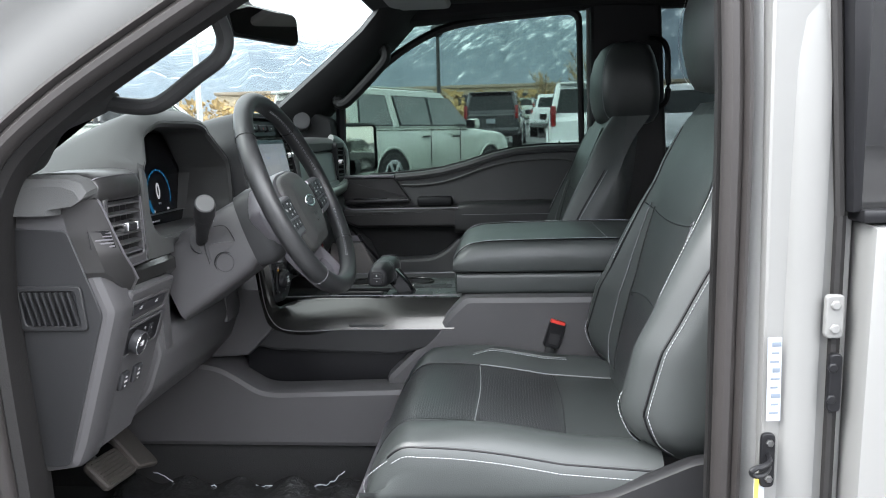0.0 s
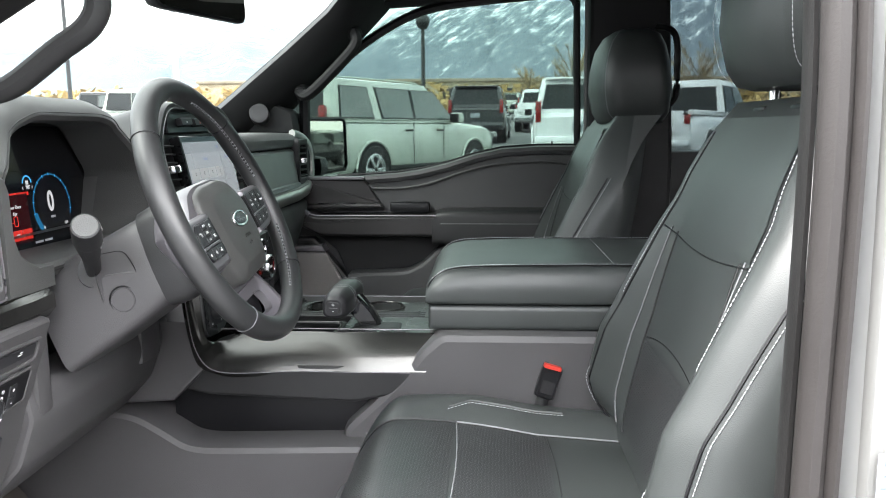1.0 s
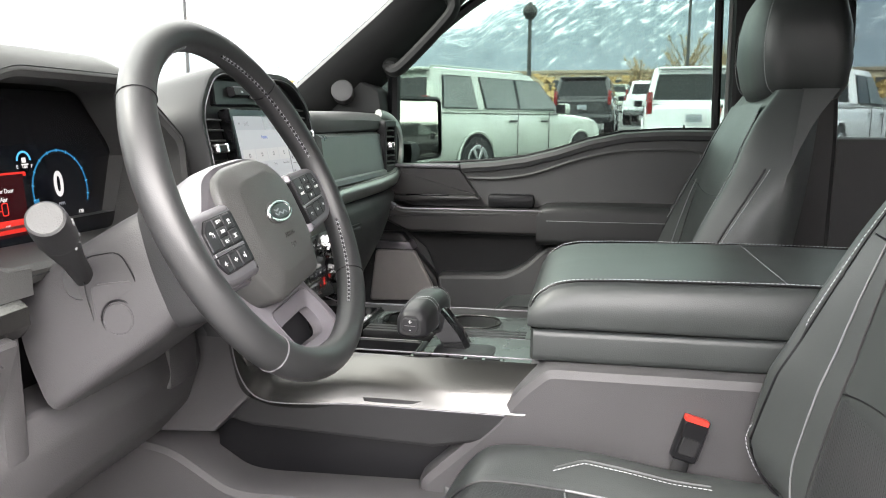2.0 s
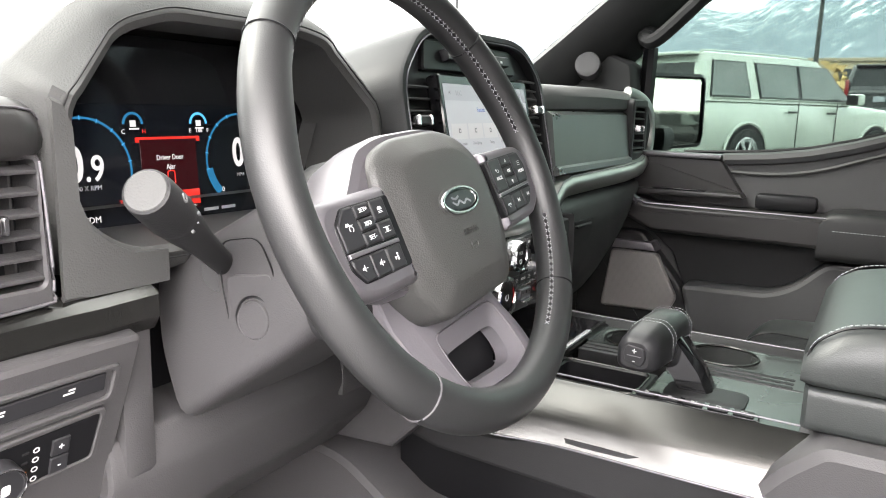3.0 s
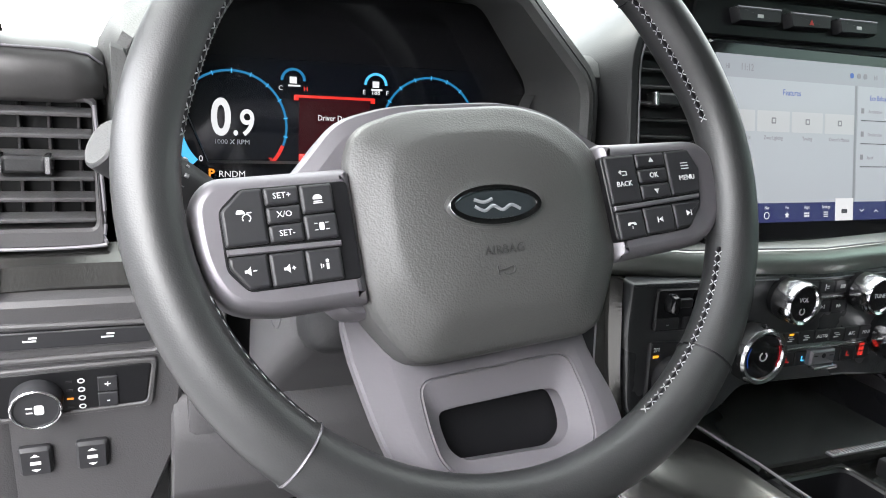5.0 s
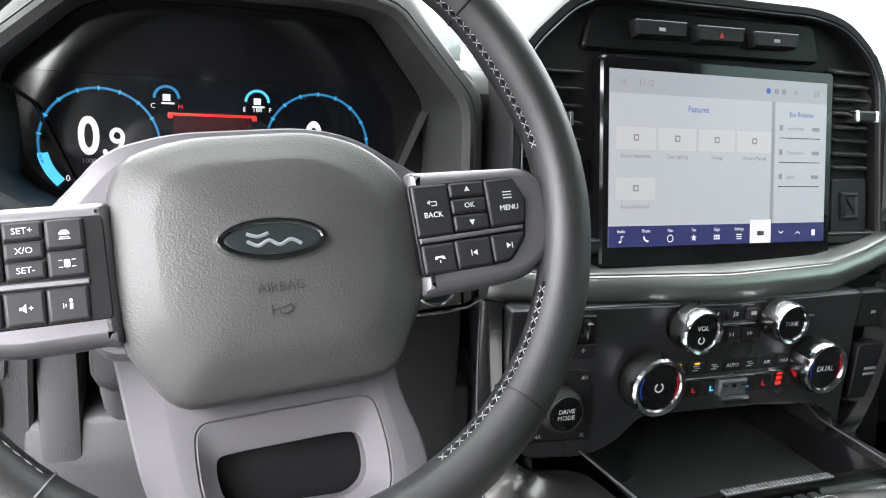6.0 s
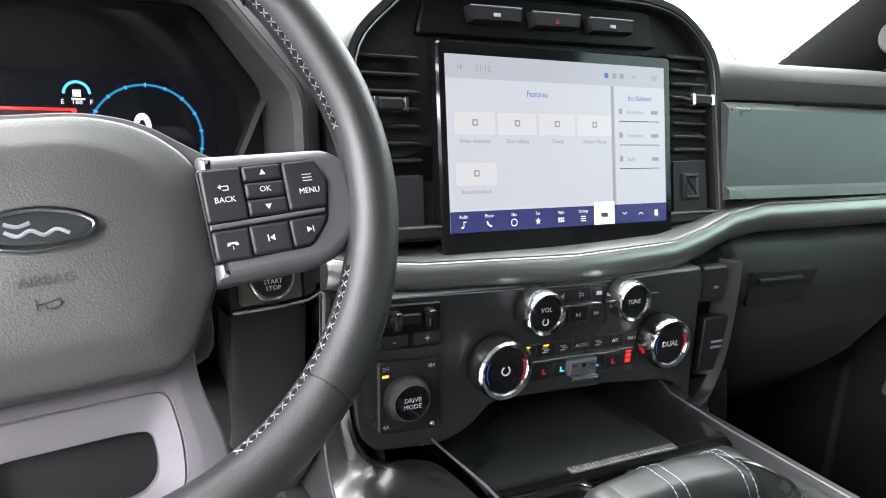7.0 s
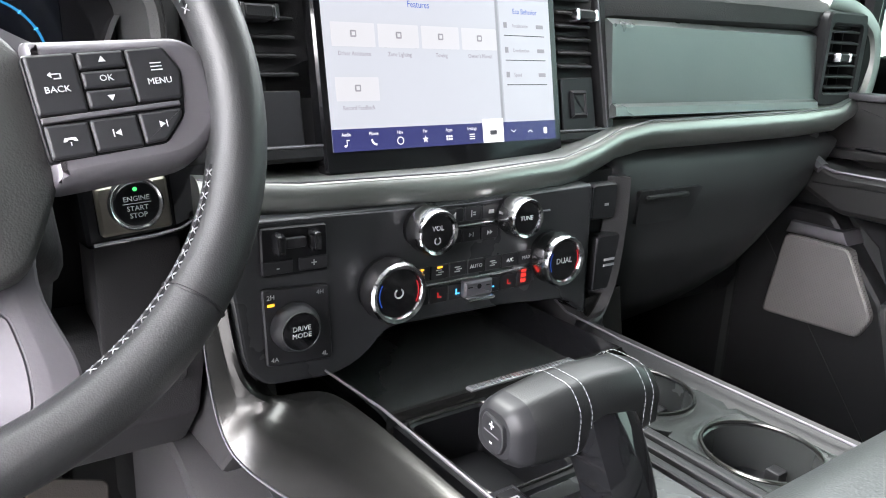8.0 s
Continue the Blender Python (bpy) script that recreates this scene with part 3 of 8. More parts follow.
def pad_ring(y, top, lip, front):
    zb = 1.335 if y < 1.128 else 1.20
    return [Vector((x, y, z)) for x, z in ((-0.99, zb), (-0.985, 1.345), (-0.90, min(1.37, top - 0.012)), (-0.78, top - 0.006), (-0.68, top), (front - 0.025, top), (front - 0.008, top - 0.006), (front, top - 0.018), (front - 0.002, lip + 0.006), (front - 0.012, lip), (front - 0.045, lip - 0.004), (front - 0.05, min(zb, lip - 0.008)))]


part("upper_pad", loft([pad_ring(*q) for q in ((0.985, 1.372, 1.347, -0.609), (0.990, 1.382, 1.352, -0.602), (1.003, 1.386, 1.354, -0.598), (1.06, 1.388, 1.354, -0.597), (1.115, 1.387, 1.354, -0.597), (1.124, 1.384, 1.354, -0.600), (1.129, 1.376, 1.340, -0.615), (1.133, 1.374, 1.31, -0.640), (1.155, 1.374, 1.30, -0.66), (1.175, 1.36, 1.30, -0.76), (1.20, 1.30, 1.26, -0.80), (1.46, 1.30, 1.26, -0.80), (1.485, 1.36, 1.30, -0.76), (1.51, 1.405, 1.36, -0.63), (1.90, 1.41, 1.37, -0.63),
                                               (1.96, 1.428, 1.383, -0.60), (2.20, 1.430, 1.386, -0.592), (2.38, 1.428, 1.388, -0.588), (2.44, 1.42, 1.386, -0.592), (2.47, 1.40, 1.37, -0.62))]), PAD, dash, "grained soft upper pad")

brow = []
for y, top, low, front in ((1.0005, 1.374, 1.352, -0.618), (1.004, 1.384, 1.350, -0.603), (1.012, 1.3885, 1.349, -0.5955), (1.06, 1.3905, 1.349, -0.5935), (1.108, 1.3900, 1.349, -0.5935), (1.119, 1.3880, 1.350, -0.5955), (1.127, 1.382, 1.352, -0.602), (1.131, 1.374, 1.355, -0.616)):
    brow.append([Vector((x, y, z)) for x, z in ((-0.668, low), (-0.668, top - 0.0005), (front - 0.034, top), (front - 0.016, top - 0.002), (front - 0.005, top - 0.008), (front, top - 0.020), (front - 0.002, low + 0.004), (front - 0.008, low))])
part("vent_brow", loft(brow), DMETAL, dash, "dark satin metal brow over the vent", smooth=50)
part("brow_edge", tube([r[4] + Vector((0.0002, 0, 0.0002)) for r in brow[1:-1]], 0.0009, 6), SATIN, dash, "bright brow edge")

# cluster hood
lip = rpoly([(1.196, 1.280), (1.478, 1.276), (1.494, 1.312), (1.490, 1.376), (1.436, 1.443), (1.400, 1.449), (1.250, 1.449), (1.208, 1.436), (1.151, 1.384), (1.149, 1.345), (1.153, 1.310), (1.171, 1.292)], 0.012, 3)
hood_rings = []
for d, x, dz in ((-0.026, -0.93, -0.105), (-0.030, -0.80, -0.058), (-0.030, -0.70, -0.016), (-0.028, -0.63, 0.002), (-0.018, -0.608, 0.0), (-0.006, -0.602, 0.0), (0.0, -0.606, 0.0), (0.001, -0.64, 0.0), (0.002, -0.700, 0.0)):
    hood_rings.append([Vector((x - (0.020 if z > 1.40 else 0.0) * (1 if x > -0.66 else 0), y, z + dz)) for y, z in inset(lip, d)])
part("cluster_hood", loft(hood_rings, True, False, False), PAD, dash, "arched soft hood over the instruments", smooth=45)
part("hood_seam", tube([Vector((-0.6015 - (0.020 if z > 1.40 else 0.0), y, z)) for y, z in inset(lip, -0.010)], 0.0008, 5, True), DARK, dash)

# instrument cluster
clu = thing("instrument_cluster", (-0.70, 1.32, 1.35), "digital instrument cluster with blue dials and a red warning", "instrument cluster")
CM = rear(-0.701, 0, 0, 4)
CM.translation = (-0.701 + math.tan(radians(4)) * 1.35, 0, 0)
CMS = CM @ Matrix.Translation((0.0045, 0.0030, 0))  # the lit picture
clup = rpoly([(1.160, 1.266), (1.486, 1.266), (1.496, 1.31), (1.493, 1.38), (1.440, 1.446), (1.21, 1.446), (1.148, 1.388), (1.147, 1.32)], 0.01, 3)
part("glass", slab(clup, CM, [(0, -0.006), (0, 0), (0.001, 0.0004)]), GLOSS, clu, "gloss black display glass")
part("screen", slab(rpoly(rect(1.300, 1.328, 0.290, 0.112), 0.012, 4), CMS, [(0, 0.0004), (0, 0.0008), (0.0004, 0.001)]), DISPLAY, clu, "dark blue-black display")
BLUE, CYAN, WGLOW, RGLOW, DRED, ORANGE, GREEN = (glow("blue_light", (0.02, 0.22, 0.45), 0.8), glow("cyan_light", (0.08, 0.50, 0.90), 1.2), glow("white_light", (0.85, 0.86, 0.88), 0.9), glow("red_light", (0.85, 0.04, 0.03), 0.9),
                                                 glow("dark_red_light", (0.06, 0.006, 0.010), 0.5), glow("orange_light", (1.0, 0.30, 0.03), 1.2), glow("green_light", (0.05, 0.8, 0.15), 1.2))


def arc(cx, cy, r, a0, a1, w, m, z, n=40):
    """A flat curved bar."""
    ps = [(radians(a0 + (a1 - a0) * i / n)) for i in range(n + 1)]
    return loft([[m @ Vector((cx + q * math.cos(a), cy + q * math.sin(a), h)) for q, h in ((r - w, z), (r - w, z + 0.0004), (r, z + 0.0004), (r, z))] for a in ps])


for cx, cy, kind in ((1.215, 1.328, "tachometer"), (1.3885, 1.3315, "speedometer")):
    g = part(kind, arc(cx, cy, 0.0455, -20, 200, 0.0019, CMS, 0.001), BLUE, clu, "thin blue dial ring")
    part("tick", join(*[plate(rect(0, 0, 0.004, 0.0008), CMS @ Matrix.Translation((cx, cy, 0)) @ Matrix.Rotation(radians(a), 4, "Z") @ Matrix.Translation((0.0445, 0, 0)), 0.0012, 0.0016, 0.0001) for a in range(-10, 200, 20)]), CYAN, g)
    part("needle_bar", arc(cx, cy, 0.0465, 190, 226, 0.008, CMS, 0.001, 10), CYAN if kind == "tachometer" else BLUE, g)
    if kind == "tachometer":
        part("red_zone", arc(cx, cy, 0.0455, -42, -20, 0.003, CMS, 0.001, 10), RGLOW, g)
tm = lambda y, z, h=0.0014: CMS @ Matrix.Translation((y, z, h))
letters("0", 0.041, tm(1.2065, 1.3335), WGLOW, clu, squeeze=0.78, bold=0.0010)
letters(".9", 0.030, tm(1.2245, 1.3300), WGLOW, clu, squeeze=0.85, bold=0.0004)
letters("1000 X RPM", 0.0056, tm(1.215, 1.3150), GREYM, clu)
letters("0", 0.007, tm(1.1905, 1.3010), WGLOW, clu)
letters("7", 0.007, tm(1.246, 1.300), RGLOW, clu)
letters("P", 0.0098, tm(1.1985, 1.2890), ORANGE, clu, bold=0.0003)
letters("RNDM", 0.0075, tm(1.2150, 1.2885), WGLOW, clu)
letters("0", 0.039, tm(1.385, 1.337), WGLOW, clu, squeeze=0.78, bold=0.0010)
letters("MPH", 0.005, tm(1.386, 1.316), GREYM, clu)
letters("0", 0.007, tm(1.362, 1.303), WGLOW, clu)
letters("120", 0.006, tm(1.416, 1.304), WGLOW, clu)
part("warning_panel", slab(rect(1.301, 1.322, 0.062, 0.066), CMS, [(0, 0.001), (0.0003, 0.0013)]), DRED, clu, "dark red warning panel")
part("warning_bar", join(plate(rect(1.301, 1.3545, 0.070, 0.0024), CMS, 0.0012, 0.0017, 0.0002), plate(rect(1.2675, 1.353, 0.004, 0.004), CMS, 0.0012, 0.0018, 0.0002), plate(rect(1.3345, 1.353, 0.004, 0.004), CMS, 0.0012, 0.0018, 0.0002)), RGLOW, clu)
part("ok_bar", plate(rect(1.301, 1.2995, 0.062, 0.014), CMS, 0.0014, 0.0018, 0.0002), RGLOW, clu)
letters("Driver Door", 0.0068, tm(1.301, 1.337, 0.0016), WGLOW, clu, squeeze=0.85)
letters("Ajar", 0.0068, tm(1.301, 1.3285, 0.0016), WGLOW, clu, squeeze=0.85)
letters("OK", 0.006, tm(1.301, 1.2995, 0.002), WGLOW, clu, squeeze=0.85)
part("door_symbol", join(ring_plate(rpoly(rect(1.301, 1.3185, 0.009, 0.014), 0.003), rpoly(rect(1.301, 1.3185, 0.0066, 0.0115), 0.002), CMS, 0.0013, 0.0017, 0.0001), plate(rect(1.294, 1.317, 0.006, 0.0012), CMS, 0.0013, 0.0017, 0.0001)), RGLOW, clu)
for cx, word in ((1.265, ("C", "H")), (1.337, ("E", "F"))):
    part("small_gauge", arc(cx, 1.367, 0.0105, 0, 180, 0.0022, CMS, 0.001, 16), CYAN if cx > 1.3 else BLUE, clu)
    part("gauge_symbol", join(plate(rect(cx, 1.3675, 0.006, 0.0055), CMS, 0.0011, 0.0015, 0.0002), plate(rect(cx + 0.001, 1.363, 0.010, 0.0015), CMS, 0.0011, 0.0015, 0.0002)), WGLOW, clu)
    for s, w in zip((-1, 1), word):
        letters(w, 0.0055, tm(cx + 0.0105 * s, 1.3605), RGLOW if w == "H" else WGLOW, clu)
letters("188", 0.0055, tm(1.337, 1.3605), WGLOW, clu)
part("trip_bars", join(*[plate(rect(1.345 + 0.022 * i, 1.2855, 0.018, 0.003), CMS, 0.001, 0.0013, 0.0001) for i in range(2)]), GREYM, clu)


# air vents
def vent(m, w, h, rows, cols, parent, tab=0.0, frame=True, slant=0.0, slats=None):
    """A vent with level slats before upright ones, in a recess."""
    v = part("air_vent", slab(rpoly(rect(0, 0, w, h), 0.004, 3), m, [(0, -0.03), (0, -0.028)]), BLACK, parent, "air vent with level slats")
    if frame:
        o = rpoly(rect(0, 0, w + 0.010, h + 0.010), 0.008, 4)
        part("vent_frame", ring_plate(o, rpoly(rect(0, 0, w, h), 0.005, 4), m, -0.03, 0.003, 0.0015), SATIN, v, "thin metal frame")
    for i in range(cols):
        x = -w / 2 + w * (i + 0.5) / cols
        part("upright_slat", plate(rect(0, 0, 0.0018, h), m @ Matrix.Translation((x, 0, -0.020)), -0.008, 0.004, 0.0004), slats or BLACK, v)
    for j in range(rows):
        y = -h / 2 + h * (j + 0.5) / rows
        q = m @ Matrix.Translation((0, y, -0.005)) @ Matrix.Rotation(radians(-76 + slant), 4, "X")
        part("slat", slab(rpoly(rect(0, 0, w, 0.012), 0.001, 2), q, [(0.0006, -0.0014), (0, -0.0008), (0, 0.0008), (0.0006, 0.0014)]), slats or DARK, v)
    if tab is not None:
        t = part("tab", slab(rpoly(rect(0, 0, 0.024, 0.011), 0.003, 3), m @ Matrix.Translation((tab, 0.002, 0.002)), [(0.001, -0.012), (0, -0.01), (0, 0.005), (0.002, 0.007)]), DARK, v)
        for s in (-1, 1):
            part("tab_end", slab(rpoly(rect(0.0135 * s, 0, 0.0045, 0.0125), 0.0018, 3), m @ Matrix.Translation((tab, 0.002, 0.002)), [(0, -0.011), (0, 0.006), (0.001, 0.0078)]), CHROME, t, "chrome tip")
    return v


# driver's vent with its metal end piece
VM = rear(-0.600, 1.0760, 1.3085, 0)
vb = vent(VM, 0.088, 0.083, 6, 5, dash, 0.004, False, 0.0, HARD)
part("vent_bezel", ring_plate(rpoly([(-0.050, -0.0555), (0.0500, -0.0540), (0.0465, 0.0455), (-0.054, 0.0455)], 0.006, 4), rpoly(rect(0, 0, 0.088, 0.083), 0.005, 4), VM, -0.035, 0.0015, 0.002), HARD, vb, "smooth grey bezel")


def cheek_top(y):
    """The upper edge follows the instrument hood."""
    line = ((1.13, 1.390), (1.1455, 1.384), (1.1475, 1.322), (1.155, 1.301), (1.170, 1.289), (1.190, 1.2785), (1.23, 1.2775))
    for (a, za), (b, zb2) in zip(line, line[1:]):
        if y <= b:
            return za + (zb2 - za) * (y - a) / (b - a)
    return 1.2775


part("vent_cheek", thick(loft([[Vector((-0.5985 - (0.003 if k in (0, 7) else 0.0), y, 1.2525 + (cheek_top(y) - 1.2525) * f)) for k, f in enumerate((0.0, 0.02, 0.2, 0.4, 0.6, 0.8, 0.98, 1.0))] for y in (1.1325, 1.134, 1.140, 1.1459, 1.1476, 1.151, 1.156, 1.163, 1.170, 1.180, 1.190, 1.205, 1.218)], False), 0.004), PAD, dash, "plain cover between vent and instruments", smooth=30)
ends = ((1.224, -0.596, -0.588, 1.056), (1.240, -0.589, -0.579, 1.057), (1.258, -0.5935, -0.580, 1.046), (1.278, -0.600, -0.583, 1.033), (1.300, -0.607, -0.586, 1.023), (1.320, -0.614, -0.589, 1.015), (1.345, -0.623, -0.594, 1.007), (1.354, -0.626, -0.597, 1.004), (1.357, -0.632, -0.604, 1.006))
ET = part("vent_end_trim", loft([[Vector(q) for q in ((-0.66, 1.004, z), (lb, 1.0015 if z > 1.25 else 1.02 + (1.25 - z), z), (x - 0.003, y - 0.001, z), (x, y, z), (x - 0.001, y + 0.003, z), (x - 0.012, max(1.034, y + 0.004), z), (-0.66, 1.06, z))] for z, lb, x, y in ends]), DMETAL, dash, "brushed dark metal end piece", smooth=30)
part("vent_rim", tube(smooth_path([VM @ Vector((u, v, 0.0012)) for u, v in ((-0.050, -0.0545), (0.040, -0.0535), (0.0490, -0.045), (0.0480, 0.0), (0.0455, 0.040))], 5), 0.0013, 6), SATIN, vb, "bright rim")
part("bright_edge", tube([(x + 0.0003, y, z) for z, lb, x, y in ends[1:-1]], 0.0014, 6), SATIN, ET)
part("emblem_plate", loft([[Vector((x, y, z)) for x, y in ((-0.5872 - k * 0.0004, 1.0225 - k * 0.0018), (-0.6105 - k * 0.0004, 1.0010))] + [Vector((-0.60, 1.03, z))] for k, z in ((0, 1.2885), (6.2, 1.3125))]), BLACK, ET, "dark emblem plate")
for i in range(5):
    z = 1.291 + 0.0046 * i
    part("engraved_stripe", tube([(-0.5885, 1.0205 - 0.0017 * i, z), (-0.606 - 0.0004 * i, 1.0035 if i < 3 else 1.0075, z)], 0.0012, 5), SATIN, ET)
part("left_band", loft([[Vector((x, y, z + dz)) for x, z in ((-0.66, 1.262), (-0.606, 1.261), (-0.584 + dx, 1.250), (-0.583 + dx, 1.234), (-0.602, 1.221), (-0.66, 1.220))] for y, dx, dz in ((1.045, -0.02, -0.008), (1.052, -0.012, -0.008), (1.09, -0.012, -0.006), (1.13, -0.010, -0.005), (1.155, -0.006, -0.004), (1.200, -0.006, -0.003), (1.205, -0.012, -0.003))]), DTRIM, dash, "dark wood-grain metal trim strip", smooth=25)

# driver's end panel and switches
part("end_panel", profile([(-0.98, 1.34), (-0.72, 1.352), (-0.655, 1.350), (-0.632, 1.342), (-0.606, 1.268), (-0.584, 1.205), (-0.643, 1.018), (-0.658, 0.986), (-0.73, 0.975), (-0.98, 0.98)], 1.003, 1.062, 0.012, 0.008, 3), HARD, dash, "hard plastic end panel")
part("end_cover", slab(rpoly([(-0.80, 1.322), (-0.641, 1.314), (-0.603, 1.202), (-0.669, 0.992), (-0.80, 0.988)], 0.008, 3), SIDE, [(0, -1.006), (0, -1.0015), (0.0015, -1.0005)]), DARK, dash, "dark grained end cover")
gr = part("floor_vent", slab(rpoly([(-0.706, 1.189), (-0.631, 1.189), (-0.636, 1.235), (-0.712, 1.235)], 0.005, 3), SIDE, [(0, -1.0), (0, -0.999), (0.003, -0.9985)]), BLACK, dash, "slanted side air grille")
part("grille_frame", ring_plate(rpoly([(-0.714, 1.182), (-0.622, 1.182), (-0.627, 1.242), (-0.720, 1.242)], 0.007, 3), rpoly([(-0.706, 1.189), (-0.631, 1.189), (-0.636, 1.235), (-0.712, 1.235)], 0.005, 3), SIDE, -1.002, -0.9955, 0.0012), DARK, gr)
for i in range(8):
    x = -0.7015 + 0.0088 * i
    part("slat", profile([(x + 0.0068, 1.190), (x + 0.0088, 1.190), (x - 0.0022, 1.2345), (x - 0.0042, 1.2345)], 0.9915, 0.9985, 0.0005), DARK, gr)
SLANT = 0.31  # the switch face leans with the end panel's edge
SWN = Vector((1, 0, -SLANT)).normalized()
SW = Matrix(((0, SLANT, SWN.x, -0.605 - SLANT * 1.15), (1, 0, 0, 0), (0, 1, SWN.z, 0), (0, 0, 0, 1)))
part("switch_panel", slab(rpoly([(1.040, 0.995), (1.140, 0.995), (1.168, 1.08), (1.180, 1.222), (1.046, 1.222)], 0.006, 3), SW, [(0, -0.06), (0, -0.003), (0.003, 0.0)]), HARD, dash, "grey switch panel beside the column")
part("switch_bezel", ring_plate(rpoly([(1.048, 1.176), (1.160, 1.176), (1.164, 1.206), (1.048, 1.208)], 0.006, 3), rpoly([(1.052, 1.180), (1.156, 1.181), (1.158, 1.202), (1.052, 1.204)], 0.004, 3), SW, -0.001, 0.003, 0.0012), HARD, dash)
for y0, y1 in ((1.056, 1.098), (1.096, 1.152)):
    b = part("button", slab(rpoly(rect((y0 + y1) / 2, 1.1945, y1 - y0, 0.0135), 0.0015, 2), SW, [(0, -0.001), (0, 0.0018), (0.0006, 0.0024)]), KEYP, dash)
    part("symbol", join(plate(rect((y0 + y1) / 2, 1.1945, 0.008, 0.0014), SW, 0.002, 0.0026, 0.0001), plate(rect((y0 + y1) / 2 + 0.002, 1.197, 0.005, 0.0014), SW, 0.002, 0.0026, 0.0001)), WHITE, b)
hl = part("headlight_switch", slab(rpoly([(1.052, 1.131), (1.148, 1.135), (1.152, 1.170), (1.052, 1.168)], 0.004, 3), SW, [(0, -0.001), (0, 0.002), (0.001, 0.0028)]), BLACK, dash, "black headlight switch plate")
part("switch_surround", ring_plate(rpoly([(1.048, 1.127), (1.152, 1.131), (1.156, 1.174), (1.048, 1.172)], 0.005, 3), rpoly([(1.052, 1.131), (1.148, 1.135), (1.152, 1.170), (1.052, 1.168)], 0.004, 3), SW, -0.001, 0.0035, 0.001), HARD, hl)
KM = SW @ Matrix.Translation((1.0775, 1.1470, 0.0028))
part("knob", disc(KM, 0.0165, [(1, 0), (1, 0.010), (0.92, 0.0125), (0.86, 0.0125), (0.84, 0.0115)], 32), KEYP, hl)
part("knob_ring", tube([KM @ Vector((0.0155 * math.cos(2 * math.pi * i / 32), 0.0155 * math.sin(2 * math.pi * i / 32), 0.0118)) for i in range(32)], 0.0009, 6, True), CHROME, hl)
part("symbol", join(plate(rpoly(rect(0.002, 0, 0.006, 0.008), 0.002), KM, 0.0118, 0.0122, 0.0001), plate(rect(-0.004, 0.002, 0.004, 0.001), KM, 0.0118, 0.0122, 0.0001), plate(rect(-0.004, -0.002, 0.004, 0.001), KM, 0.0118, 0.0122, 0.0001)), WHITE, hl)
for i in range(4):
    z = 1.1590 - 0.0075 * i
    part("symbol", ring_plate(oval(1.1055, z, 0.0024, 0.0022, 12), oval(1.1055, z, 0.0015, 0.0013, 12), SW, 0.0026, 0.0031, 0.0001), WHITE, hl)
    part("indicator", plate(rect(1.098, z, 0.004, 0.0016), SW, 0.0026, 0.0031, 0.0001), ORANGE if i == 2 else DARK, hl)
for z in (1.1555, 1.1415):
    part("dimmer_key", slab(rpoly(rect(1.1225, z, 0.013, 0.0125), 0.001, 2), SW, [(0, 0.0024), (0, 0.004), (0.0005, 0.0045)]), KEYP, hl)
    letters("+" if z > 1.15 else "-", 0.008, SW @ Matrix.Translation((1.1225, z, 0.0047)), WHITE, hl)
for y in (1.072, 1.1095):
    b = part("rocker_switch", slab(rpoly(rect(y, 1.090, 0.022, 0.026), 0.003, 3), SW, [(0, -0.001), (0, 0.003), (0.002, 0.0055)]), KEYP, dash)
    part("symbol", join(plate(rect(y, 1.090, 0.007, 0.003), SW, 0.0052, 0.0059, 0.0001), plate([(y - 0.003, 1.096), (y + 0.003, 1.096), (y, 1.0985)], SW, 0.0052, 0.0059, 0.0001), plate([(y - 0.003, 1.084), (y, 1.0815), (y + 0.003, 1.084)], SW, 0.0052, 0.0059, 0.0001)), WHITE, b)
part("knee_panel", join(profile([(-0.66, 1.140), (-0.612, 1.135), (-0.606, 1.10), (-0.628, 1.04), (-0.68, 0.985), (-0.80, 0.97), (-0.90, 0.98), (-0.90, 1.14)], 1.165, 1.520, 0.006, 0.008, 3), box(-0.66, -0.605, 1.176, 1.205, 1.10, 1.222, 0.006), box(-0.66, -0.605, 1.44, 1.505, 1.08, 1.206, 0.006)), HARD, dash, "grey knee panel under the steering column")
part("column_gap", box(-0.70, -0.665, 1.18, 1.47, 1.12, 1.262, 0.004), BLACK, dash)
part("under_dash", box(-1.15, -0.70, 1.06, 2.42, 0.98, 1.30, 0.02), DARK, dash)

# middle housing with the touchscreen
HM = basis((-0.6165, YC, 1.45), (-0.03, 1, 0), (-0.196, 0, 0.98))
houter = rpoly([(-0.210, -0.192), (0.223, -0.192), (0.216, -0.014), (0.165, 0.027), (0.120, 0.036), (-0.118, 0.034), (-0.152, 0.021), (-0.206, -0.028)], [0.004, 0.004, 0.03, 0.03, 0.03, 0.03, 0.03, 0.03], 4)
hinner = inset(houter, 0.013)
part("screen_housing", loft([[HM @ Vector((x, y, z)) for x, y in p] for p, z in ((inset(houter, 0.02), -0.22), (inset(houter, 0.004), -0.12), (houter, -0.06), (houter, 0.004), (inset(houter, 0.003), 0.008), (inset(houter, 0.009), 0.008), (hinner, 0.004), (hinner, -0.008), (inset(houter, 0.05), -0.010))], True, True, True), DARK, dash, "dark frame round screen and vents")
part("housing_edge", tube([HM @ Vector((x, y, 0.0078)) for x, y in inset(houter, 0.0115)], 0.0009, 5, True), SATIN, dash)
part("switch_shelf", slab(rpoly([(-0.135, -0.020), (0.135, -0.016), (0.125, 0.020), (-0.125, 0.017)], 0.006, 3), HM, [(0, -0.01), (0, -0.004), (0.002, -0.002)]), BLACK, dash)
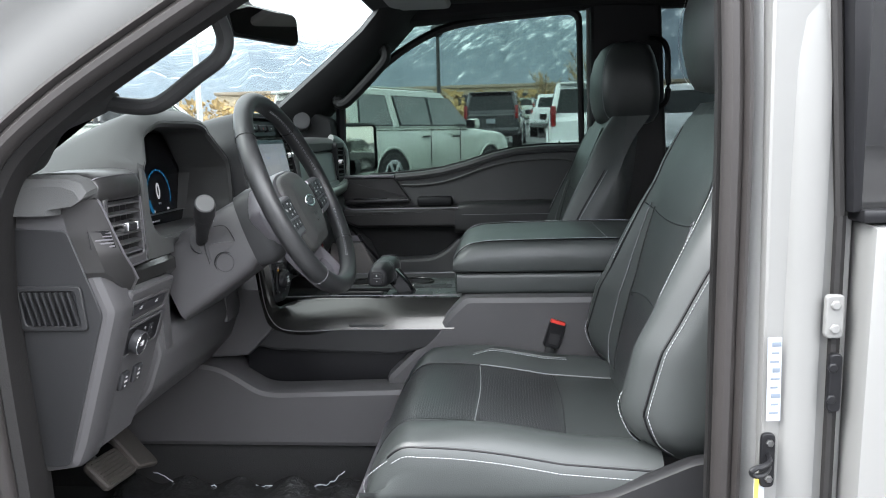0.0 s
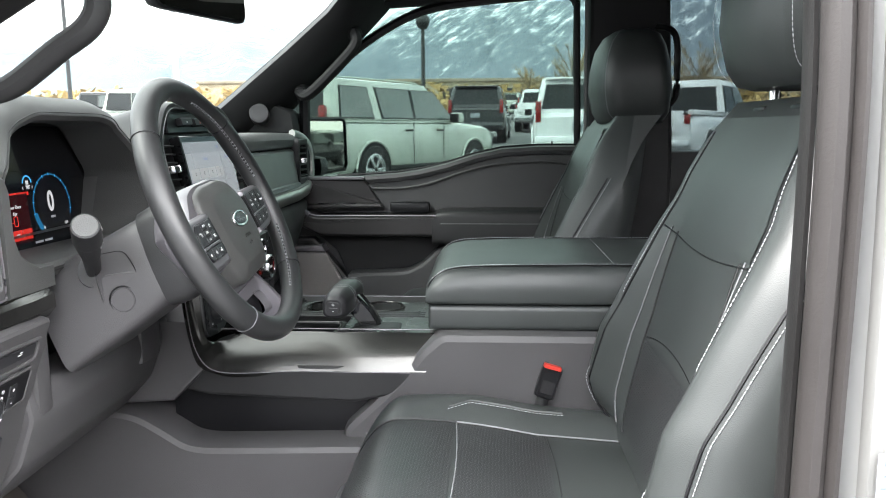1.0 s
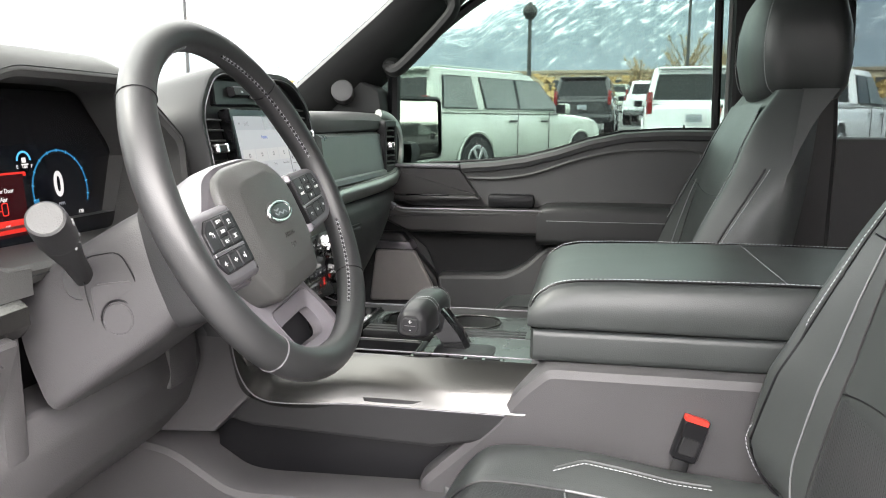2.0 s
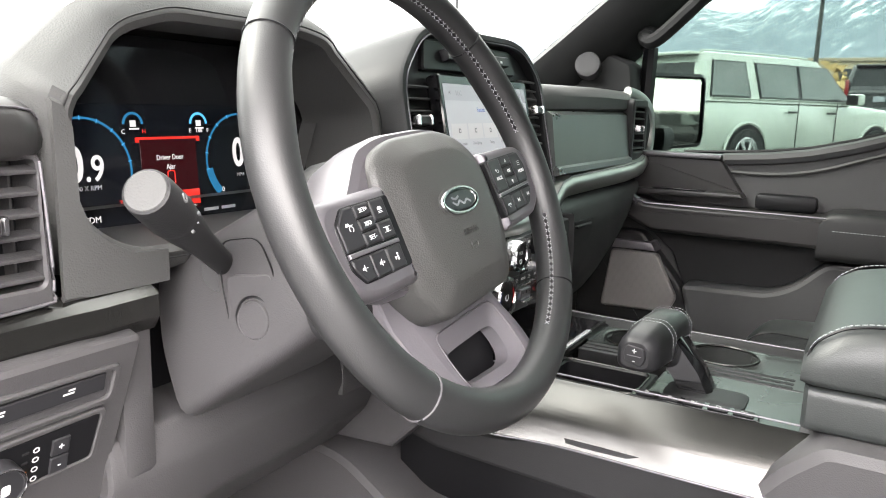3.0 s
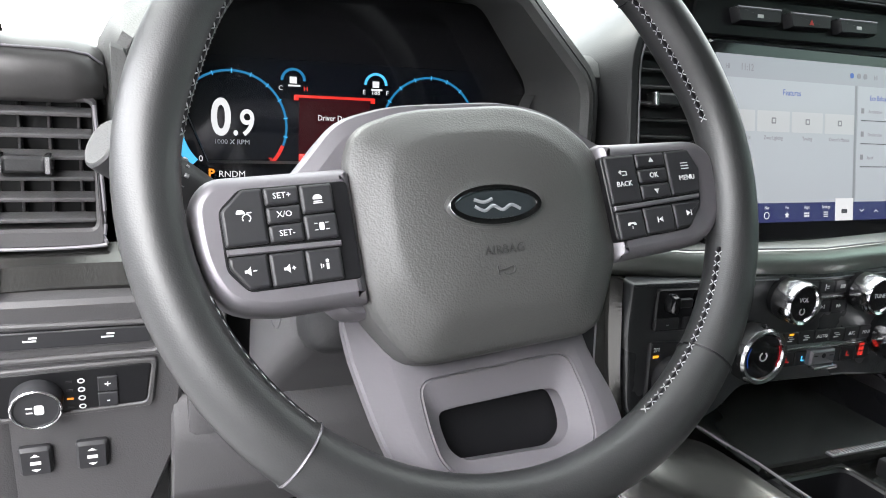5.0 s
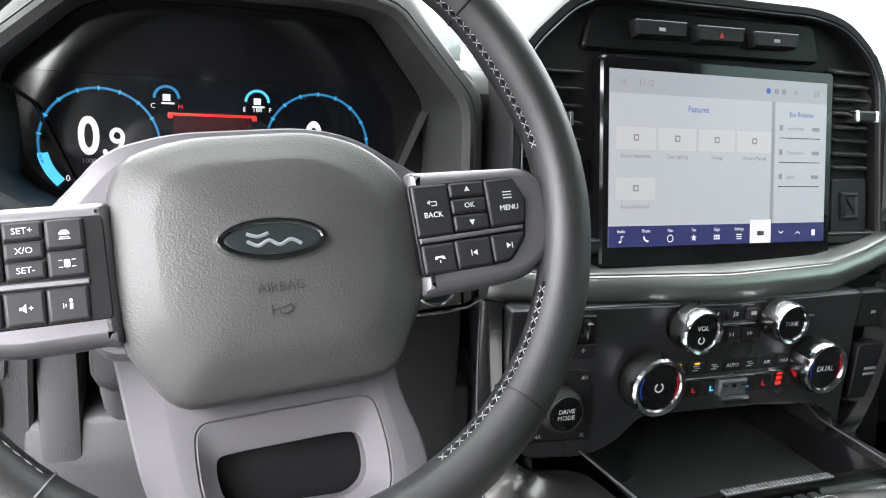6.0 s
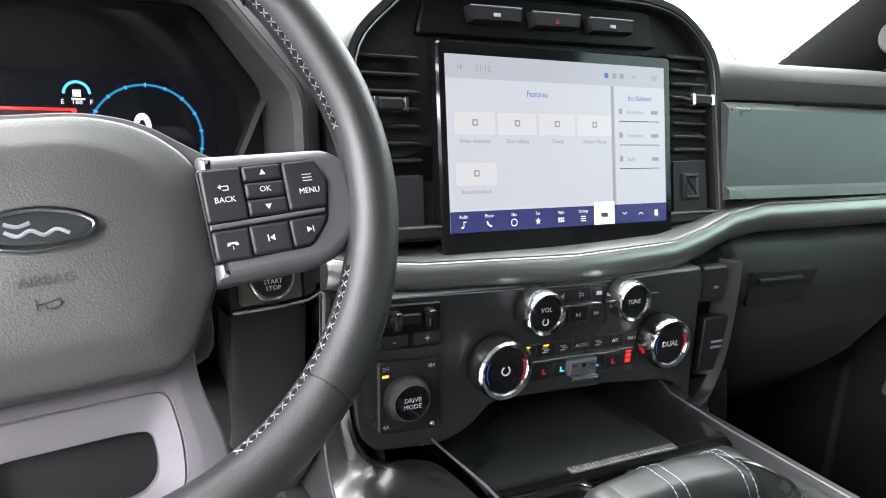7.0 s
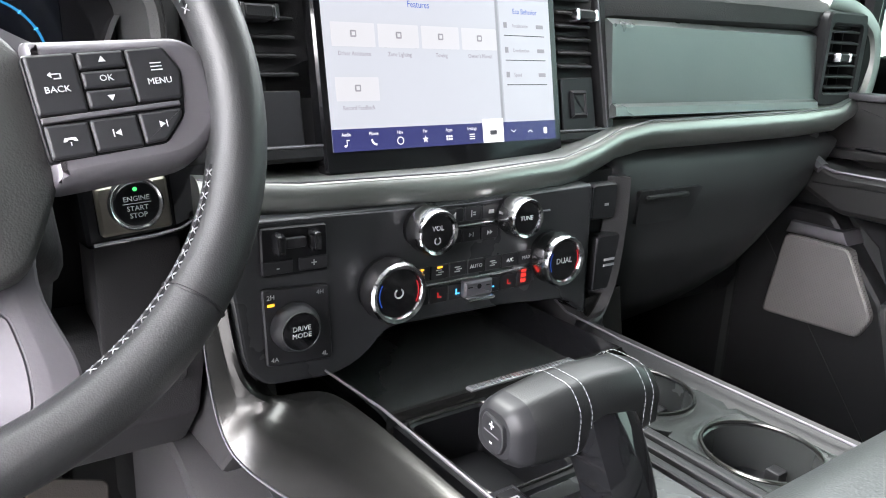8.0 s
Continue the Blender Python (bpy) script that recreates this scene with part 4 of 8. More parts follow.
for i in range(3):
    c = -0.0610 + 0.0650 * i
    b = part("toggle_switch", slab(rpoly([(c - 0.025, -0.008), (c + 0.027, -0.0065), (c + 0.028, 0.0075), (c - 0.028, 0.0065)], 0.002, 2), HM, [(0, -0.006), (0, 0.004), (0.002, 0.008)]), KEYP, dash)
    part("key_edge", tube([HM @ Vector((c - 0.0265, 0.0055, 0.007)), HM @ Vector((c + 0.0265, 0.0065, 0.007))], 0.0011, 6), SATIN, b)
    part("symbol", plate([(c - 0.003, -0.0035), (c + 0.003, -0.0035), (c, 0.0015)] if i == 1 else rect(c, -0.001, 0.007, 0.003), HM, 0.0078, 0.0084, 0.0001), RED if i == 1 else WHITE, b)
vent(HM @ Matrix.Translation((-0.166, -0.082, 0.002)), 0.060, 0.098, 7, 4, dash, 0.000, False)
vent(HM @ Matrix.Translation((0.175, -0.068, 0.002)), 0.046, 0.106, 8, 1, dash, 0.011, False, 10, HARD)
part("left_blank", slab(rpoly(rect(-0.166, -0.163, 0.062, 0.052), 0.002, 2), HM, [(0, -0.01), (0, 0.0), (0.001, 0.001)]), KEYP, dash)
pk = part("right_blank", slab(rpoly([(0.152, -0.184), (0.201, -0.178), (0.199, -0.126), (0.152, -0.128)], 0.002, 2), HM, [(0, -0.01), (0, 0.0), (0.001, 0.001)]), KEYP, dash)
part("parking_key", slab(rpoly(rect(0.175, -0.154, 0.024, 0.028), 0.002, 2), HM, [(0, 0.0), (0, 0.003), (0.003, 0.005), (0.005, 0.003)]), KEYP, pk)

ts = thing("touchscreen", HM @ Vector((0, -0.11, 0.01)), "large lit touchscreen showing a pale features menu", "touchscreen")
TMx = HM @ Matrix.Translation((0.0085, -0.1155, 0.0))
part("glass", slab(rpoly(rect(0, 0, 0.264, 0.180), 0.006, 4), TMx, [(0.002, -0.008), (0, -0.004), (0, 0.008), (0.002, 0.010)]), GLOSS, ts, "gloss black glass slab")
SCR, SCR2, TILE, NAVY, SEL = glow("screen_grey", (0.50, 0.53, 0.58), 0.62), glow("screen_light", (0.60, 0.63, 0.68), 0.66), glow("tile_white", (0.72, 0.73, 0.75), 0.62), glow("navy_bar", (0.045, 0.05, 0.17), 0.7), glow("white_tile", (0.9, 0.9, 0.92), 0.8)
INK, INKB, INKL = glow("ink_grey", (0.36, 0.36, 0.39), 0.55), glow("ink_blue", (0.08, 0.17, 0.60), 0.6), glow("ink_line", (0.10, 0.10, 0.12), 0.5)
SX, SY, SWD, SHT = -0.0010, 0.0035, 0.247, 0.150  # lit picture
SCM = TMx @ Matrix.Translation((SX, SY, 0.0102))


def pic(name, x, y, w, h, mat, z=0.0002, r=0.0):
    """A flat lit field on the screen; x, y from its upper left corner."""
    p = rect(-SWD / 2 + x + w / 2, SHT / 2 - y - h / 2, w, h)
    return part(name, slab(rpoly(p, r, 3) if r else p, SCM, [(0, z - 0.0002), (0, z)]), mat, ts)


def word(s, x, y, size, mat, z=0.0008, sq=0.85):
    letters(s, size, SCM @ Matrix.Translation((-SWD / 2 + x, SHT / 2 - y, z)), mat, ts, depth=0.00004, squeeze=sq)


pic("picture", 0, 0, SWD, SHT, SCR)
pic("menu_field", 0, 0.020, 0.178, 0.112, SCR2, 0.0004)
pic("side_field", 0.183, 0.020, SWD - 0.183, 0.112, SCR2, 0.0004)
pic("divider", 0.1790, 0.020, 0.0025, 0.112, glow("divider_grey", (0.42, 0.44, 0.47), 0.5), 0.0004)
word("HI", 0.014, 0.011, 0.0062, INK)
word("11:12", 0.037, 0.011, 0.0085, INK)
word("HI", 0.207, 0.011, 0.0062, INK)
word("58°", 0.234, 0.011, 0.0078, INK)
for x in (0.171, 0.181, 0.190):
    pic("status_symbol", x, 0.008, 0.005, 0.005, INKB if x < 0.175 else INK, 0.0005, 0.002)
word("Features", 0.093, 0.031, 0.0078, INKB)
word("Eco Behavior", 0.215, 0.031, 0.0068, INKB)
for i, s in enumerate(("Driver Assistance", "Zone Lighting", "Towing", "Owner's Manual", "Record Feedback")):
    x, y = (0.007 + 0.0435 * i, 0.048) if i < 4 else (0.007, 0.091)
    pic("menu_tile", x, y, 0.0405, 0.019, TILE, 0.0006, 0.001)
    t = pic("tile_symbol", x + 0.0175, y + 0.006, 0.0055, 0.0055, INK, 0.0009, 0.001)
    pic("tile_symbol_hole", x + 0.0188, y + 0.0073, 0.003, 0.003, TILE, 0.0010)
    word(s, x + 0.020, y + 0.0245, 0.0050, INK)
for i, s in enumerate(("Acceleration", "Deceleration", "Speed")):
    y = 0.044 + 0.0225 * i
    pic("row_symbol", 0.188, y - 0.003, 0.004, 0.005, INK, 0.0006)
    word(s, 0.208 if i < 2 else 0.202, y, 0.0046, INK)
    pic("row_value", 0.229, y - 0.0018, 0.009, 0.0035, INK, 0.0006)
    pic("row_line", 0.188, y + 0.0085, 0.051, 0.0007, INKL, 0.0006)
pic("menu_bar", 0, 0.132, SWD, 0.018, NAVY, 0.0006)
pic("chosen_tab", 0.1545, 0.1285, 0.025, 0.0215, SEL, 0.0008)
for i, s in enumerate(("Audio", "Phone", "Nav", "Fav", "Apps", "Settings")):
    word(s, 0.0125 + 0.0258 * i, 0.1365, 0.0042, SEL, 0.0010)
    nm = SCM @ Matrix.Translation((-SWD / 2 + 0.0125 + 0.0258 * i, SHT / 2 - 0.1435, 0.0008))
    sym = [join(plate(oval(-0.0012, -0.002, 0.0012, 0.001, 10), nm, 0, 0.0002, 0.00005), plate(rect(0.0002, 0.0005, 0.0006, 0.005), nm, 0, 0.0002, 0.00005), plate(rect(0.0014, 0.0026, 0.0026, 0.0008), nm, 0, 0.0002, 0.00005)),
           plate(rpoly([(-0.003, 0.0022), (-0.0015, 0.003), (-0.001, 0.0008), (0.001, -0.0012), (0.003, -0.001), (0.0022, -0.003), (-0.0005, -0.002), (-0.0022, -0.0004)], 0.0006, 2), nm, 0, 0.0002, 0.00005),
           ring_plate(oval(0, 0, 0.0034, 0.0034, 20), oval(0, 0, 0.0026, 0.0026, 20), nm, 0, 0.0002, 0.00005),
           plate([(0.0034 * (1 if k % 2 == 0 else 0.42) * math.cos(radians(90 + 36 * k)), 0.0034 * (1 if k % 2 == 0 else 0.42) * math.sin(radians(90 + 36 * k))) for k in range(10)], nm, 0, 0.0002, 0.00005),
           join(*[plate(rect(-0.0024 + 0.0024 * (k % 3), -0.0012 + 0.0024 * (k // 3), 0.0018, 0.0018), nm, 0, 0.0002, 0.00005) for k in range(6)]),
           join(*[plate(rect(0, -0.002 + 0.002 * k, 0.006, 0.0009), nm, 0, 0.0002, 0.00005) for k in range(3)])][i]
    part("bar_symbol", sym, SEL, ts)
for x, up in ((0.192, -1), (0.213, 1)):
    nm = SCM @ Matrix.Translation((-SWD / 2 + x, SHT / 2 - 0.141, 0.0008))
    part("arrow_symbol", join(*[plate([(0, 0.0010 * up), (0.003 * s, -0.0010 * up), (0.003 * s, -0.0019 * up), (0, 0.0001 * up)], nm, 0, 0.0002, 0.00005) for s in (-1, 1)]), SEL, ts)
pic("car_symbol", 0.163, 0.139, 0.008, 0.004, INKL, 0.0010, 0.001)
pic("copy_symbol", 0.231, 0.1385, 0.0045, 0.006, SEL, 0.0008, 0.001)

# trim band under the screen and round to the passenger's vent
BANDP = [(1.508, -0.566, 1.238), (1.518, -0.558, 1.237), (1.58, -0.545, 1.234), (1.73, -0.538, 1.2335), (1.85, -0.543, 1.238), (1.90, -0.552, 1.247), (1.95, -0.563, 1.260), (2.00, -0.567, 1.266), (2.15, -0.562, 1.268), (2.28, -0.558, 1.270), (2.38, -0.560, 1.274), (2.42, -0.566, 1.284)]


def band_ring(y, x, z, s=1.0):
    return [Vector((x + dx, y, z + dz * s)) for dx, dz in ((-0.05, 0.018), (-0.010, 0.017), (-0.002, 0.013), (0.002, 0.004), (-0.001, -0.008), (-0.010, -0.0165), (-0.05, -0.020))]


part("trim_band", loft([band_ring(*q) for q in BANDP]), BAND, dash, "dark bronze satin trim band", smooth=60)
part("band_line", tube([(x - 0.004, y, z + 0.0165) for y, x, z in BANDP], 0.0008, 6), SATIN, dash, "thin bright line")
part("band_end", tube(smooth_path([(-0.572, 2.40, 1.278), (-0.574, 2.448, 1.300), (-0.575, 2.462, 1.345), (-0.578, 2.450, 1.392), (-0.59, 2.415, 1.418), (-0.60, 2.36, 1.426)], 5), 0.012, 8, False, 0.8, (1, 0, 0)), BAND, dash, "trim loop round the end vent")
# passenger's panel, vent and glove box
part("glove_panel", loft([[Vector((x, y, z)) for x, z in ((-0.66, 1.386), (-0.600, 1.386), (-0.590, 1.380), (-0.584, 1.33), (-0.580, 1.300), (-0.574, 1.297), (-0.572, 1.288), (-0.590, 1.282), (-0.66, 1.282))] for y in (1.945, 1.96, 2.15, 2.32, 2.335)]), material("satin_panel", (0.165, 0.178, 0.172), 0.30, metal=0.6, var=0.08, bump=0.04, scale=300), dash, "satin dark panel above the glove box", smooth=25)
vent(rear(-0.578, 2.385, 1.352, 2), 0.074, 0.088, 6, 3, dash, -0.008, False)
part("vent_housing", ring_plate(rpoly(rect(2.3875, 1.352, 0.105, 0.122), 0.012, 4), rpoly(rect(2.385, 1.352, 0.074, 0.088), 0.006, 4), rear(-0.578, 0, 0), -0.08, 0.002, 0.003), DARK, dash)
GLOVE = rpoly([(-0.80, 1.252), (-0.600, 1.252), (-0.578, 1.235), (-0.566, 1.19), (-0.576, 1.12), (-0.612, 1.045), (-0.68, 0.985), (-0.80, 0.975)], 0.015, 4)
part("glove_box", loft([[Vector((gx - d, y, zb + (z - 0.975) * (1.252 - zb) / 0.277)) for gx, z in GLOVE] for y, zb, d in ((1.958, 0.985, 0.012), (1.964, 0.979, 0.003), (1.975, 0.975, 0.0), (2.10, 0.975, 0.0), (2.20, 0.985, 0.0), (2.255, 1.005, 0.0), (2.30, 1.04, 0.0), (2.34, 1.085, 0.001), (2.38, 1.14, 0.003), (2.40, 1.175, 0.006), (2.415, 1.205, 0.012))]), GLOVEM, dash, "dark grained glove box lid", smooth=50)
gh = part("glove_latch", slab(rpoly([(1.985, 1.168), (2.075, 1.168), (2.098, 1.204), (1.988, 1.206)], 0.004, 3), rear(-0.572, 0, 0), [(0, 0.0), (0, 0.008)]), DARK, dash)
part("latch_bar", box(-0.560, -0.553, 1.990, 2.060, 1.197, 1.2025, 0.002), DARK, gh)

# ---- middle control panel ----
cp = thing("control_panel", (-0.54, YC, 1.15), "black climate and audio control panel with chrome knobs", "control panel")
PM = rear(-0.545, 0, 0)
cpp = rpoly([(1.516, 1.190), (1.527, 1.112), (1.542, 1.094), (1.603, 1.089), (1.632, 1.100), (1.652, 1.122), (1.780, 1.119), (1.856, 1.112), (1.872, 1.104), (1.884, 1.094), (1.892, 1.090), (1.886, 1.222), (1.884, 1.228), (1.516, 1.228)], [0.01, 0.012, 0.01, 0.02, 0.02, 0.012, 0.01, 0.012, 0.01, 0.01, 0.004, 0.004, 0.01, 0.004], 3)
part("face", slab(cpp, PM, [(0, -0.09), (0, 0.003), (0.002, 0.006), (0.004, 0.0065)]), material("panel_black", (0.028, 0.029, 0.031), 0.30, bump=0.05, scale=500, var=0.08), cp, "satin black face plate")


def pm(y, z, h=0.0065):
    return PM @ Matrix.Translation((y, z, h))


def knob(y, z, r, words, hot=False):
    k = part("knob", disc(pm(y, z), r * 0.96, [(1.0, 0), (1.0, 0.012), (0.9, 0.014)], 32), BLACK, cp, "knurled chrome knob")
    n, rings = 60, []
    for s, h in ((1.0, 0.006), (1.03, 0.008), (1.03, 0.018), (1.0, 0.024), (0.93, 0.0265), (0.82, 0.0255), (0.78, 0.0235)):
        rings.append([pm(y, z) @ Vector((r * s * (1 - (0.020 if i % 3 == 0 and 0.006 < h < 0.0245 else 0)) * math.cos(2 * math.pi * i / n), r * s * (1 - (0.020 if i % 3 == 0 and 0.006 < h < 0.0245 else 0)) * math.sin(2 * math.pi * i / n), h)) for i in range(n)])
    part("grip_ring", loft(rings, True, True, False), KNOBM, k, "faceted chrome ring", smooth=25)
    part("cap", disc(pm(y, z), r * 0.79, [(1, 0.018), (1, 0.0225), (0.96, 0.0235)], 32), GLOSS, k)
    for i, w in enumerate(words):
        letters(w, r * 0.31, pm(y, z + r * 0.18 * (len(words) - 1) - i * r * 0.5 + (r * 0.18 if w == 'VOL' else 0.0), 0.0303), WHITE, k)
    if hot:
        part("red_mark", arc(y, z, r * 0.72, -30, 30, r * 0.04, PM, 0.0304, 10), glow("dial_red", (0.6, 0.02, 0.03), 0.5), k)
    if not words or hot:
        part("blue_mark", arc(y, z, r * 0.72, 150, 210, r * 0.035, PM, 0.0304, 10), glow("dial_blue", (0.03, 0.10, 0.5), 0.35), k)
        if not words:
            part("power_symbol", arc(y, z, r * 0.17, -240, 60, r * 0.05, PM, 0.030, 14), WHITE, k)
    if "VOL" in words:
        part("power_symbol", arc(y, z - r * 0.36, r * 0.17, -240, 60, r * 0.05, PM, 0.030, 14), WHITE, k)


knob(1.648, 1.1610, 0.0262, (), True)
knob(1.830, 1.1630, 0.0248, ("DUAL",), True)
knob(1.6837, 1.2074, 0.0196, ("VOL",))
knob(1.7792, 1.2094, 0.0184, ("TUNE",))


def key(y, z, w, h, sym=None, mat=None, proud=0.0015, text=None, size=0.006):
    b = part("key", slab(rpoly(rect(y, z, w, h), 0.0012, 2), PM, [(0, 0.005), (0, 0.0065 + proud), (0.0006, 0.0071 + proud)]), KEYP, cp)
    if text:
        letters(text, size, pm(y, z, 0.0074 + proud), mat or WHITE, b)
    elif sym is not None:
        part("symbol", join(*[plate(q, pm(y, z, 0.0070 + proud), 0, 0.0004, 0.0001) for q in sym]), mat or WHITE, b)
    return b


PLAY, NEXT, PREV = [[(-0.003, -0.002), (0, 0), (-0.003, 0.002)], rect(0.0015, 0, 0.0008, 0.004)], [[(-0.003, -0.002), (0, 0), (-0.003, 0.002)], [(0, -0.002), (0.003, 0), (0, 0.002)]], [[(0.003, -0.002), (0.003, 0.002), (0, 0)], [(0, -0.002), (0, 0.002), (-0.003, 0)]]
MUTE, MAP = [[(-0.003, -0.001), (-0.0015, -0.001), (0.001, -0.003), (0.001, 0.003), (-0.0015, 0.001), (-0.003, 0.001)]], [rect(0, 0, 0.006, 0.0035)]
for i, s in enumerate((MUTE, [rect(-0.002, 0, 0.001, 0.006), rect(0.001, 0.001, 0.003, 0.001), rect(0.001, -0.001, 0.003, 0.001)], MAP)):
    key(1.716 + 0.0200 * i, 1.2135, 0.0185, 0.0125, s)
for i, s in enumerate((PREV, PLAY, NEXT)):
    key(1.715 + 0.0203 * i, 1.1945, 0.0190, 0.0125, s)
part("bright_strip", box(-0.5385, -0.5355, 1.703, 1.765, 1.2028, 1.2050, 0.0006), CHROME, cp)
part("bright_strip", box(-0.5385, -0.5355, 1.796, 1.828, 1.2065, 1.2080, 0.0006), SATIN, cp)
FLOW = [rect(-0.001, 0.002, 0.006, 0.0010), rect(0.001, 0, 0.006, 0.0010), rect(-0.001, -0.002, 0.006, 0.0010)]
for i, s in enumerate((FLOW, FLOW, FLOW, "AUTO", FLOW, "A/C", "MAX")):
    key(1.6830 + 0.0198 * i, 1.1645, 0.0188, 0.0130, None if isinstance(s, str) else s, None, 0.0012, s if isinstance(s, str) else None, 0.0050)
part("bright_strip", box(-0.5385, -0.5350, 1.672, 1.808, 1.1535, 1.1560, 0.0006), CHROME, cp)
for i in range(7):
    if i != 3:
        key(1.6830 + 0.0198 * i, 1.1435, 0.0188, 0.0150, [rect(-0.0008, 0, 0.0014, 0.005), rect(0.001, -0.002, 0.004, 0.0014)] if i in (1, 2, 4, 5) else None, {1: glow("seat_red", (0.5, 0.02, 0.02), 0.6), 2: CYAN, 4: CYAN, 5: glow("seat_red_b", (0.5, 0.02, 0.02), 0.6)}.get(i), 0.0008)
fan = part("fan_switch", slab(rpoly(rect(1.7430, 1.1450, 0.0320, 0.0150), 0.0015, 2), PM, [(0, 0.006), (0, 0.012), (0.002, 0.014)]), SATIN, cp, "silver fan rocker")
part("symbol", join(plate(oval(1.7430, 1.147, 0.0024, 0.0024, 12), PM, 0.0138, 0.0143, 0.0001), plate(rect(1.733, 1.147, 0.005, 0.001), PM, 0.0138, 0.0143, 0.0001), plate(rect(1.753, 1.147, 0.005, 0.001), PM, 0.0138, 0.0143, 0.0001)), BLACK, fan)
part("fan_lip", box(-0.534, -0.526, 1.728, 1.758, 1.1345, 1.1380, 0.0012), CHROME, fan)
for y in (1.6830, 1.7028):
    part("amber_light", plate(rect(y, 1.1690, 0.0055, 0.0018), PM, 0.008, 0.0086, 0.0002), glow("amber_light", (1.0, 0.42, 0.03), 1.3), cp)
for i in range(3):
    part("red_light", plate(rect(1.8000, 1.1420 + 0.0052 * i, 0.0062, 0.0036), PM, 0.008, 0.0086, 0.0002), RGLOW, cp)

# drive mode and trailer brake blocks
dm = part("drive_block", slab(rpoly([(1.5440, 1.112), (1.5995, 1.108), (1.5955, 1.172), (1.5405, 1.175)], 0.003, 3), PM, [(0, 0.005), (0, 0.0085), (0.0012, 0.010)]), KEYP, cp, "square drive mode block")
part("knob", disc(pm(1.5660, 1.1424, 0.009), 0.0195, [(1, 0), (1, 0.006), (0.95, 0.009), (0.84, 0.014), (0.80, 0.0145)], 36), KEYP, dm)
part("cap", disc(pm(1.5660, 1.1424, 0.0232), 0.0150, [(1, 0), (0.97, 0.001)], 36), GLOSS, dm)
part("cap_ring", tube([pm(0, 0, 0.0236) @ Vector((1.5660 + 0.0153 * math.cos(2 * math.pi * i / 36), 1.1424 + 0.0153 * math.sin(2 * math.pi * i / 36), 0)) for i in range(36)], 0.0006, 5, True), STEEL, dm)
letters("DRIVE", 0.0056, pm(1.5660, 1.1450, 0.0244), WHITE, dm)
letters("MODE", 0.0056, pm(1.5660, 1.1394, 0.0244), WHITE, dm)
for s, y, z in (("2H", 1.5475, 1.1680), ("4H", 1.588, 1.1665), ("4A", 1.550, 1.117), ("4L", 1.592, 1.1140)):
    letters(s, 0.0052, pm(y, z, 0.0102), WHITE, dm)
part("amber_light", plate(rect(1.5475, 1.1620, 0.0055, 0.0022), PM, 0.0098, 0.0106, 0.0002), glow("amber_b", (1.0, 0.42, 0.03), 1.3), dm)
tb = part("trailer_block", slab(rpoly([(1.5415, 1.184), (1.5955, 1.183), (1.5940, 1.221), (1.5405, 1.222)], 0.003, 3), PM, [(0, 0.005), (0, 0.0085), (0.0012, 0.010)]), BLACK, cp, "trailer brake controls")
for y in (1.553, 1.582):
    part("paddle", slab(rpoly(rect(y, 1.2105, 0.0085, 0.017), 0.004, 4), PM, [(0, 0.008), (0, 0.018), (0.0015, 0.021), (0.003, 0.0215)]), GLOSS, tb)
part("slide", plate(rpoly(rect(1.5675, 1.2095, 0.016, 0.008), 0.002), PM, 0.0095, 0.014, 0.001), KEYP, tb)
for y, s in ((1.553, "-"), (1.582, "+")):
    part("gain_key", plate(rpoly(rect(y, 1.1915, 0.024, 0.010), 0.001), PM, 0.0095, 0.012, 0.0006), KEYP, tb)
    letters(s, 0.009, pm(y, 1.1915, 0.0123), WHITE, tb)
OM = rear(-0.563, 0, 0)
for z0, z1, y0 in ((1.187, 1.2245, 1.912), (1.109, 1.170, 1.9245)):
    cv = part("outlet_cover", slab(rpoly(rect(y0, (z0 + z1) / 2, 0.036, z1 - z0), 0.004, 3), OM, [(0, 0.005), (0, 0.014), (0.002, 0.017)]), KEYP, cp, "hinged outlet cover")
    part("print_bar", join(*[plate(rect(y0 + 0.003, (z0 + z1) / 2 - 0.003 + 0.006 * i, 0.016 if z1 < 1.2 else 0.006, 0.0028), OM, 0.0168, 0.0174, 0.0001) for i in range(2 if z1 < 1.2 else 1)]), GREYM, cv)
    part("edge", tube([OM @ Matrix.Translation((0, 0, 0.0165)) @ Vector((y0 - 0.0178, z0 + 0.003, 0)), OM @ Matrix.Translation((0, 0, 0.0165)) @ Vector((y0 - 0.0178, z1 - 0.003, 0))], 0.0009, 5), SATIN, cv)
part("outlet_back", loft([[Vector((x, y, z)) for y, z in ((1.880, 1.232), (1.936, 1.236), (1.956, 1.098), (1.892, 1.090))] for x in (-0.64, -0.5625)]), BLACK, cp, "black backing of the outlets")
part("gloss_bracket", loft([[Vector((x, y, z)) for y, z in ((1.897, 1.102), (1.952, 1.108), (1.965, 1.045), (1.925, 1.040))] for x in (-0.62, -0.560, -0.548)]), DTRIM, cp, "dark metal bracket foot")
part("panel_line", tube([(-0.5375, 1.53, 1.2265), (-0.5375, 1.73, 1.2225), (-0.5375, 1.88, 1.2265)], 0.0007, 5), SATIN, cp)

